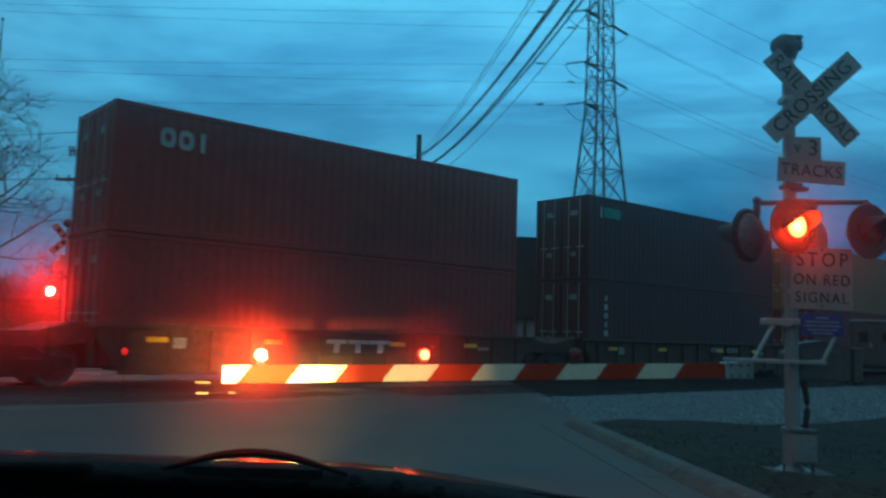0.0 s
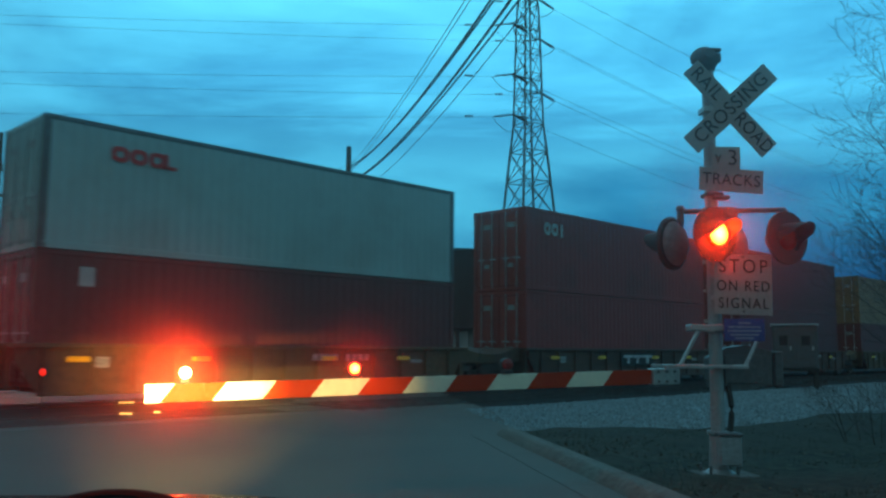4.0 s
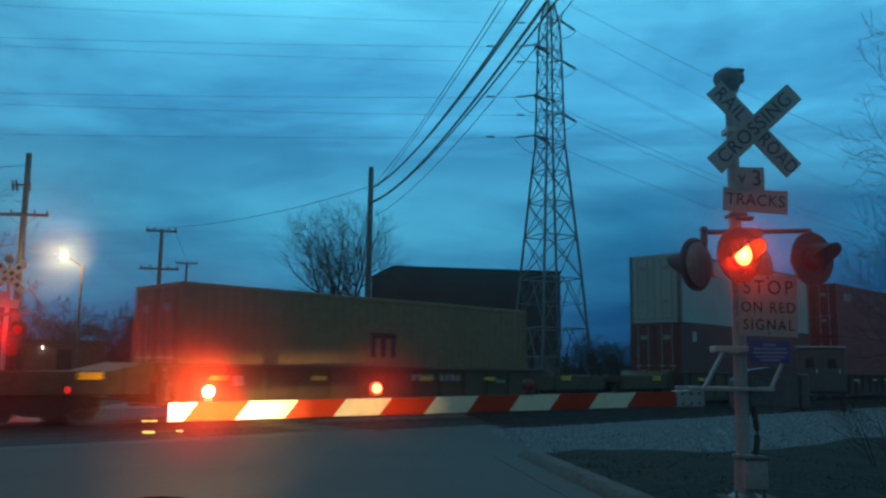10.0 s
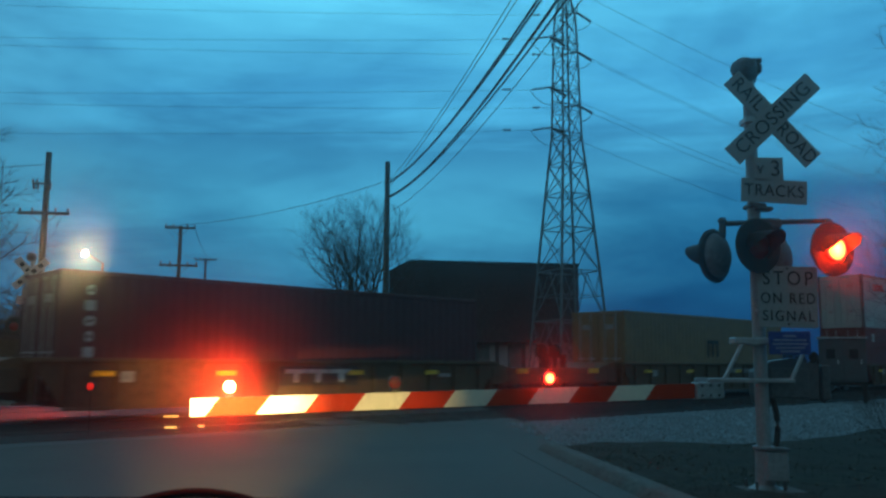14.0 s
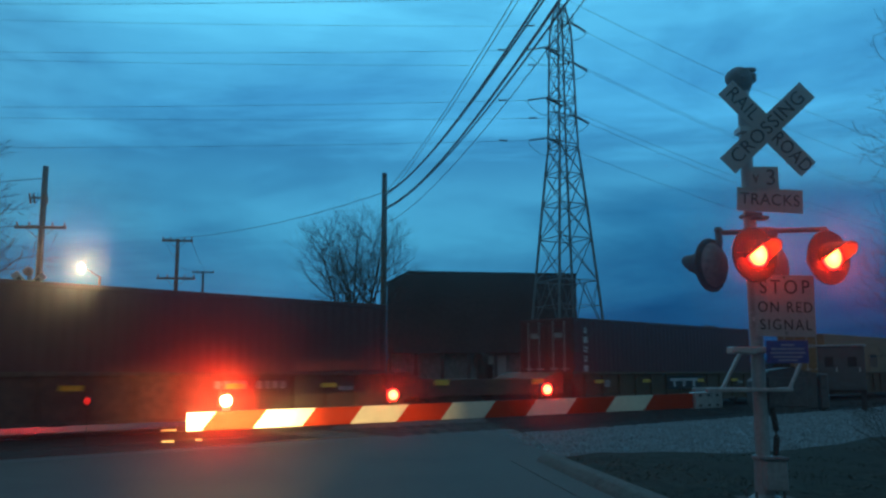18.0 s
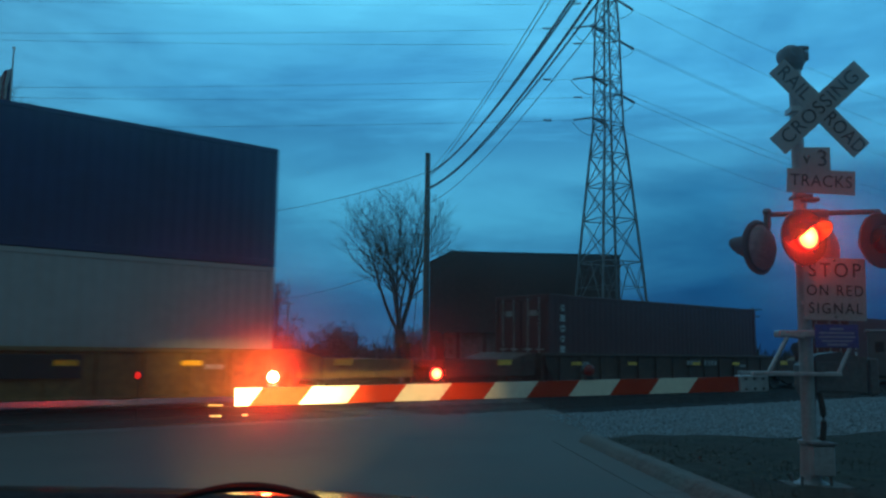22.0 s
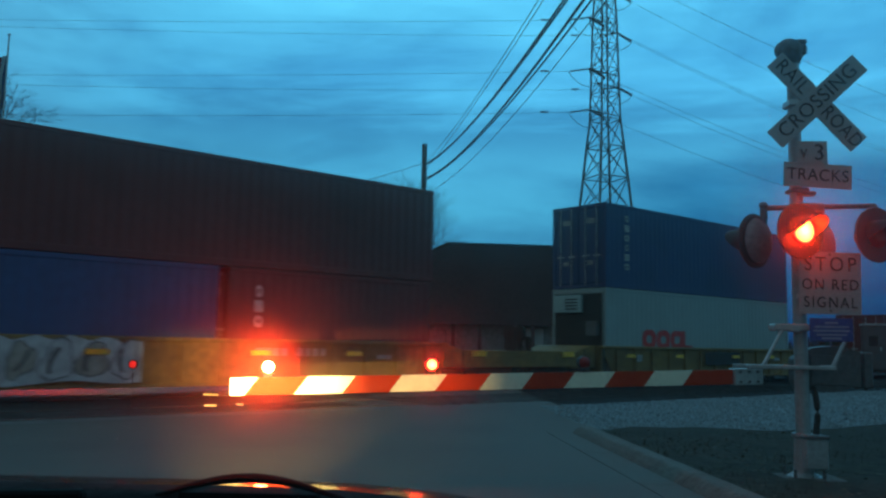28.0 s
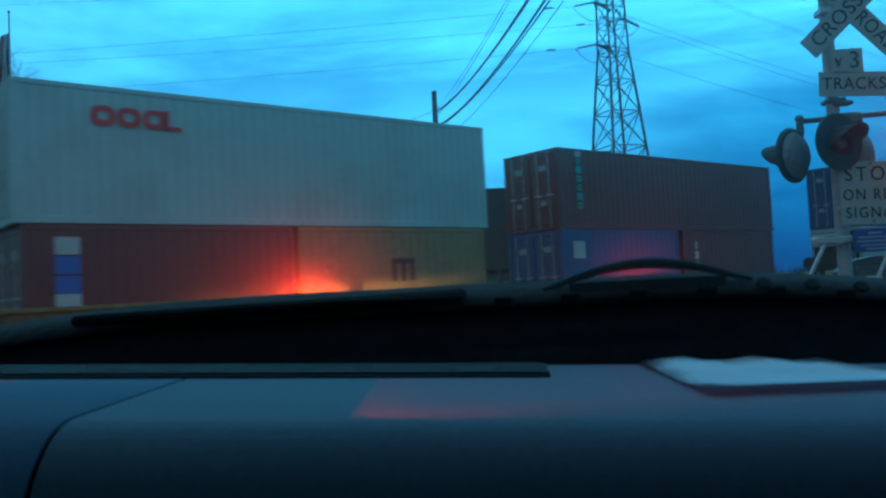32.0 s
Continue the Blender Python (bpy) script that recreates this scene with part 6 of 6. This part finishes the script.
# ---- the waiting car round the camera ----
LEAN = pose(-0.23, 0, 1.17, 0, 2.6, 0) @ Matrix.Translation((0.23, 0, -1.17))
own = thing("car", pose(0, 0, 0), "black car with a grey dashboard, wipers and glossy bonnet", "car")


def cowl_edge(x):
    """Height of the cowl's upper edge across the car: flat in the middle, falling away to both sides."""
    return 1.2095 - 0.78 * max(0.0, x + 0.12) ** 2 / (1 + 2.2 * max(0.0, x + 0.12)) - 0.6 * max(0.0, -0.37 - x) ** 2 / (1 + 2.2 * max(0.0, -0.37 - x))


def smooth(ob):
    for p in ob.data.polygons:
        p.use_smooth = True
    return ob


def strip_across(rows, x0=-1.30, x1=0.58, n=48):
    """A skin across the car through (y, height under the cowl's edge) rows."""
    bm = bmesh.new()
    lines = [[bm.verts.new((x, y, cowl_edge(x) - drop)) for y, drop in rows] for x in [x0 + (x1 - x0) * i / n for i in range(n + 1)]]
    for a, b in zip(lines, lines[1:]):
        for k in range(len(rows) - 1):
            bm.faces.new((a[k], b[k], b[k + 1], a[k + 1]))
    bmesh.ops.solidify(bm, geom=bm.faces[:], thickness=0.002)
    return bm


bm = bmesh.new()
grid = []
for i in range(49):
    x = -1.35 + i * 0.041
    line = []
    for j in range(17):
        y = 0.565 + j * 0.095
        z = 1.164 - 0.07 * (y - 0.53) - 0.06 * (y - 0.53) ** 2 - 0.10 * (1 - math.exp(-((x + 0.25) ** 2) / 0.18))
        z += 0.006 * math.exp(-((abs(x + 0.35) - 0.45) / 0.06) ** 2)
        line.append(bm.verts.new((x, y, z)))
    grid.append(line)
for i in range(48):
    for j in range(16):
        bm.faces.new((grid[i][j], grid[i + 1][j], grid[i + 1][j + 1], grid[i][j + 1]))
bmesh.ops.solidify(bm, geom=bm.faces[:], thickness=0.02)
smooth(part("bonnet", bm, HOOD, own, "glossy black bonnet"))
smooth(part("cowl", strip_across([(0.502, 0.014), (0.510, 0.006), (0.520, 0.0), (0.530, 0.004), (0.545, 0.03), (0.57, 0.06)]), COWL, own, "black plastic cowl under the windscreen"))
smooth(part("bonnet_lip", strip_across([(0.533, 0.0045), (0.56, 0.0074), (0.60, 0.0117), (0.66, 0.0185), (0.70, 0.028)]), HOOD, own, "glossy rear edge of the bonnet"))
# the pivot cap: a low crown that leans forwards more and more towards its far edge
cap, z, crown_rows = bmesh.new(), 1.2074, []
for j in range(13):
    y = 0.508 + 0.072 * j / 12
    width = 0.0415 * math.sqrt(max(0.05, 1 - ((y - 0.508) / 0.078) ** 2))
    crown_rows.append([cap.verts.new((-0.135 + width * (i / 6 - 1), y, z - 0.0004 * (i / 6 - 1) ** 4)) for i in range(13)])
    z -= 0.006 * math.tan(radians(3.9 + 2.2 * j / 12))
for j in range(12):
    for i in range(12):
        cap.faces.new((crown_rows[j][i], crown_rows[j][i + 1], crown_rows[j + 1][i + 1], crown_rows[j + 1][i]))
smooth(part("wiper_pivot", cap, HOOD, own, "glossy black wiper pivot cap"))
rim = bmesh.new()
prism_line = [(-0.135 + 0.043 * math.cos(radians(180 + 12 * i)), 0.509 - 0.0012 * math.sin(radians(12 * i))) for i in range(16)]
upper = [rim.verts.new((x, y, 1.2072)) for x, y in prism_line]
lower_edge = [rim.verts.new((x, y, 1.1990)) for x, y in prism_line]
for i in range(15):
    rim.faces.new((lower_edge[i], lower_edge[i + 1], upper[i + 1], upper[i]))
part("cap_rim", rim, TRIM, own, "matt black rim of the pivot cap")
bow = [(-0.135 + 0.058 * (i / 8 - 1), 0.512, 1.2045 + 0.0115 * (1 - (i / 8 - 1) ** 2) ** 1.3) for i in range(17)]
part("wiper_link", sweep(bmesh.new(), bow, [0.0010 + 0.0018 * (1 - (i / 8 - 1) ** 2) for i in range(17)], 8), TRIM, own, "thin black wiper link")
part("wiper_arm", boxed(-0.010, 0.30, -0.006, 0.006, 0.0, 0.007, 0.002), TRIM, own, "black wiper arm", pose(-0.10, 0.535, 1.199, 0, 5.5, 3))
part("wiper_blade", boxed(0.06, 0.40, -0.004, 0.004, -0.008, 0.004, 0.002), TRIM, own, "rubber wiper blade", pose(-0.10, 0.542, 1.196, 0, 6.5, 3))
part("wiper_arm", boxed(-0.22, 0.0, -0.005, 0.005, 0.0, 0.006, 0.002), TRIM, own, "black wiper arm", pose(-0.235, 0.508, 1.2015, 0, -1.0, 2))
for k in range(3):
    x = -0.072 + 0.026 * k
    part("cowl_clip", lathe(bmesh.new(), [(0.0042, 0.0), (0.0036, 0.0016), (0.0001, 0.002)], 12), TRIM, own, "black cowl clip", pose(x, 0.5085, cowl_edge(x) - 0.0065, 40))
for k in range(13):
    x = -0.215 + 0.037 * k
    part("cowl_notch", boxed(-0.005, 0.005, -0.0015, 0.0015, -0.004, 0.004, 0.001), FRIT, own, "dark notch in the cowl", pose(x, 0.5035, cowl_edge(x) - 0.0115))
smooth(part("screen_trough", strip_across([(0.438, 0.060), (0.446, 0.052), (0.470, 0.046), (0.492, 0.024), (0.501, 0.0135)]), FRIT, own, "black strip below the windscreen"))
turn_over = [(0.292 - 0.028 * math.cos(radians(a)), 1.1395 + 0.028 * math.sin(radians(a))) for a in range(0, 91, 10)]
profile = [(0.262, 0.80), (0.263, 1.05)] + turn_over + [(0.44, 1.1705), (0.444, 1.14), (0.444, 0.80)]


def dash_piece(name, x0, x1, mat, label, fall=0.0):
    bm = prism(bmesh.new(), [(y, z - fall) for y, z in profile], x1 - x0, Matrix.Translation((x1, 0, 0)) @ Matrix.Rotation(radians(90), 4, "Z"))
    piece = part(name, bm, mat, own, label, LEAN)
    for p in piece.data.polygons:
        p.use_smooth = len(p.vertices) == 4
    return piece


dash_piece("dashboard", -0.3530, 0.60, DASH, "grey vinyl dashboard top with sky blue in its colour")
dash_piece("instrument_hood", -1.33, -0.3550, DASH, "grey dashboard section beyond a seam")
dash_piece("dash_seam", -0.3549, -0.3531, TRIM, "dark seam in the dashboard", 0.002)
part("defrost_vent", boxed(-0.13, 0.13, -0.021, 0.021, -0.004, 0.0012), TRIM, own, "black defroster slot", LEAN @ pose(-0.330, 0.412, 1.1697, 1.3))
for k in range(4):
    part("vent_rib", boxed(-0.13, 0.13, -0.0015, 0.0015, 0.0, 0.0022), DASH_DARK, own, "", LEAN @ pose(-0.330, 0.3985 + 0.0093 * k, 1.1696 + 0.0002 * k, 1.3))
sheet = thing("paper_sheet", LEAN @ pose(-0.112, 0.388, 1.1698, 1.3, 0, 0), "white sheet of paper lying on the dashboard", "paper")
bm = bmesh.new()
net = [[bm.verts.new((-0.041 + i * 0.0112 - (j - 2) * (0.001 + 0.0005 * i), -0.053 + j * 0.0262 + 0.003 * i * (j < 2), 0.0012 + 0.0022 * math.sin(i * 0.9) ** 2 * (j / 4) + 0.002 * (j == 0))) for j in range(5)] for i in range(9)]
for i in range(8):
    for j in range(4):
        bm.faces.new((net[i][j], net[i + 1][j], net[i + 1][j + 1], net[i][j + 1]))
bmesh.ops.solidify(bm, geom=bm.faces[:], thickness=0.0006)
smooth(part("page", bm, PAPER, sheet))
# the body that closes round the camera: roof, sides, tail, nose and wheels
def body_side(x, name):
    arch = lambda cy: [(cy + 0.40 * math.cos(radians(a)), 0.335 + 0.40 * math.sin(radians(a))) for a in range(0, 181, 20)]
    outline = [(2.12, 0.40), (2.14, 0.72), (2.08, 0.80), (1.5, 0.925), (1.0, 1.01), (0.58, 1.065), (-1.75, 1.08), (-2.55, 1.0), (-2.66, 0.70), (-2.62, 0.36)]
    outline += [(-1.77, 0.335)] + arch(-1.35)[::-1][1:-1] + [(-0.93, 0.335), (0.93, 0.335)] + arch(1.35)[::-1][1:-1] + [(1.77, 0.335)]
    panel = part(name, prism(bmesh.new(), outline, 0.035, Matrix.Translation((x + 0.035, 0, 0)) @ Matrix.Rotation(radians(90), 4, "Z")), HOOD, own, "black painted body side")
    outer = x - 0.004 if x < 0 else x + 0.037
    for y in (0.55, -0.52):
        part("door_seam", boxed(outer, outer + 0.003, y - 0.004, y + 0.004, 0.40, 1.02), TRIM, panel)
    part("door_handle", boxed(outer - 0.02, outer + 0.022, -0.42, -0.22, 0.88, 0.91, 0.006), TRIM, panel, "black door handle")
    return panel


for x in (-1.385, 0.625):
    body_side(x, "body_side")
part("nose_panel", boxed(-1.345, 0.62, 2.04, 2.14, 0.35, 0.80, 0.03), HOOD, own, "black front panel")
part("bumper", boxed(-1.37, 0.645, 2.141, 2.23, 0.30, 0.55, 0.03), TRIM, own)
part("grille", boxed(-0.78, 0.06, 2.141, 2.165, 0.60, 0.80, 0.006), TRIM, own, "black radiator grille")
part("roof", boxed(-1.25, 0.50, -1.45, 0.22, 1.60, 1.645, 0.02), HOOD, own, "black roof")
part("roof_lining", boxed(-1.22, 0.47, -1.42, 0.20, 1.58, 1.598), TRIM, own)
part("boot_lid", boxed(-1.34, 0.615, -2.60, -1.76, 0.98, 1.03, 0.02), HOOD, own, "black boot lid")
part("tail_panel", boxed(-1.34, 0.615, -2.66, -2.60, 0.36, 1.0, 0.02), HOOD, own, "black tail panel")
# unseen walls behind and beside, raised to keep sky light off the dashboard
part("rear_seat_wall", boxed(-1.34, 0.615, -1.60, -1.55, 0.40, 1.50), TRIM, own)
for x in (-1.345, 0.595):
    inward = 0.09 if x < 0 else -0.09
    for y0, z0, y1, z1 in ((0.56, 1.06, 0.20, 1.60), (-0.52, 1.03, -0.55, 1.59), (-1.76, 1.03, -1.40, 1.60)):
        part("roof_pillar", tubed((x, y0, z0), (x + inward, y1, z1), 0.028, n=8), TRIM, own, "black roof pillar")
    part("seat_side_wall", boxed(min(x, x + inward * 0.3), max(x, x + inward * 0.3), -1.55, 0.44, 0.40, 1.17), TRIM, own)
part("cabin_floor", boxed(-1.30, 0.57, -2.55, 2.04, 0.335, 0.37), TRIM, own)
for x in (-1.24, 0.47):
    for y in (1.35, -1.35):
        tyre = part("tyre", lathe(bmesh.new(), [(0.20, -0.10), (0.31, -0.10), (0.335, -0.07), (0.335, 0.07), (0.31, 0.10), (0.20, 0.10)], 24, Matrix.Rotation(radians(90), 4, "Y")), TRIM, own, "black rubber tyre", pose(x, y, 0.335))
        part("rim", lathe(bmesh.new(), [(0.0001, -0.05), (0.19, -0.07), (0.198, 0.07), (0.0001, 0.05)], 20, Matrix.Rotation(radians(90), 4, "Y")), GALV, tyre, "dull alloy rim")

# the windscreen between cowl and roof, slightly bowed
bm = bmesh.new()
net = []
for i in range(15):
    f = i / 7 - 1
    x = -0.375 + f * 0.955
    net.append([bm.verts.new((-0.375 + f * (0.955 - 0.085 * k / 8), 0.5045 - 0.285 * k / 8 + 0.02 * (1 - f * f) * k / 8, cowl_edge(x) - 0.0115 + (1.597 - cowl_edge(x) + 0.0115) * k / 8)) for k in range(9)])
for i in range(14):
    for k in range(8):
        bm.faces.new((net[i][k], net[i + 1][k], net[i + 1][k + 1], net[i][k + 1]))
glass = part("windscreen", bm, SCREEN, own, "windscreen glass with added lamp halos")
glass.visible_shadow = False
for p in glass.data.polygons:
    p.use_smooth = True

# dipped headlamps; an added unseen plate ahead of each cuts the beam off above
for x, watts, cut, aim in ((-1.05, 13500, 0.8623, (-1.86, 7.3, 0.90)), (0.15, 1400, 0.8629, (-0.9, 9.0, 0.93))):
    beam = bpy.data.lights.new("headlamp", "SPOT")
    beam.energy, beam.color, beam.spot_size, beam.spot_blend, beam.shadow_soft_size = watts, (1.0, 0.72, 0.24), radians(24), 1.0, 0.0007
    new("headlamp", beam).matrix_world = look((x, 2.24, 0.86), aim)
    part("lamp_shade", boxed(x - 0.14, x + 0.14, 2.30, 2.304, cut, 0.876), TRIM, own, "added black plate that cuts off the headlamp beam")
    part("lamp_bowl", boxed(x - 0.15, x + 0.15, 2.141, 2.17, 0.70, 0.862, 0.01), GALV, own, "headlamp unit")

# added steady red spots at the gate lamps tint the passing train
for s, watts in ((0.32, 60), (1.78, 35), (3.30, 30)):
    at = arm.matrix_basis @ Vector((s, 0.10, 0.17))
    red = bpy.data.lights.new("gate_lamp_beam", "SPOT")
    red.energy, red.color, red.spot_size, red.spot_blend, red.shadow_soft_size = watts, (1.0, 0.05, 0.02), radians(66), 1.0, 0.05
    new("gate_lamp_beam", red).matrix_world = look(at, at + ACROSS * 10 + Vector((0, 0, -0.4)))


# ---- what moves ----
KNOTS = [(0, 0.0), (6, 25.2), (9.5, 39.97), (14.5, 61.47), (18, 76.83), (21, 90.15), (25, 107.15), (32, 137.39)]


def travelled(t):
    for (t0, s0), (t1, s1) in zip(KNOTS, KNOTS[1:]):
        if t <= t1:
            return SC * (s0 + (s1 - s0) * (t - t0) / (t1 - t0))
    return SC * KNOTS[-1][1]


def motions():
    stops = [0, 0.1] + [t for t in range(1, 32)] + [31.9, 32]
    for ob, u, z in MOVING:
        walk(ob, [(t, on_rails(u + travelled(t), TRAIN_TRACK, z)) for t in stops])
    spin = [k * 0.16 for k in range(200)] + [32.0]
    for wheels in WHEELS:
        at = wheels.matrix_basis.translation.copy()
        walk(wheels, [(t, Matrix.Translation(at) @ Matrix.Rotation(travelled(t) / 0.47, 4, "Y")) for t in spin])
    for bulb, y, phase, back in FLASHERS:
        at = bulb.matrix_basis.translation.copy()
        rows, k = [(0.0, phase == 1)], 0
        while 0.5 + FLASH * k < 31.9:
            n = round((0.5 + FLASH * k) * 30)
            lit = (k % 2 == 0) == (phase == 0)
            rows += [((n - 1) / 30, False), (n / 30, True)] if lit else [(n / 30, True), ((n + 1) / 30, False)]
            k += 1
        rows.append((32.0, rows[-1][1]))
        walk(bulb, [(t, Matrix.Translation((at.x, y if lit else y + back, at.z))) for t, lit in rows])


motions()
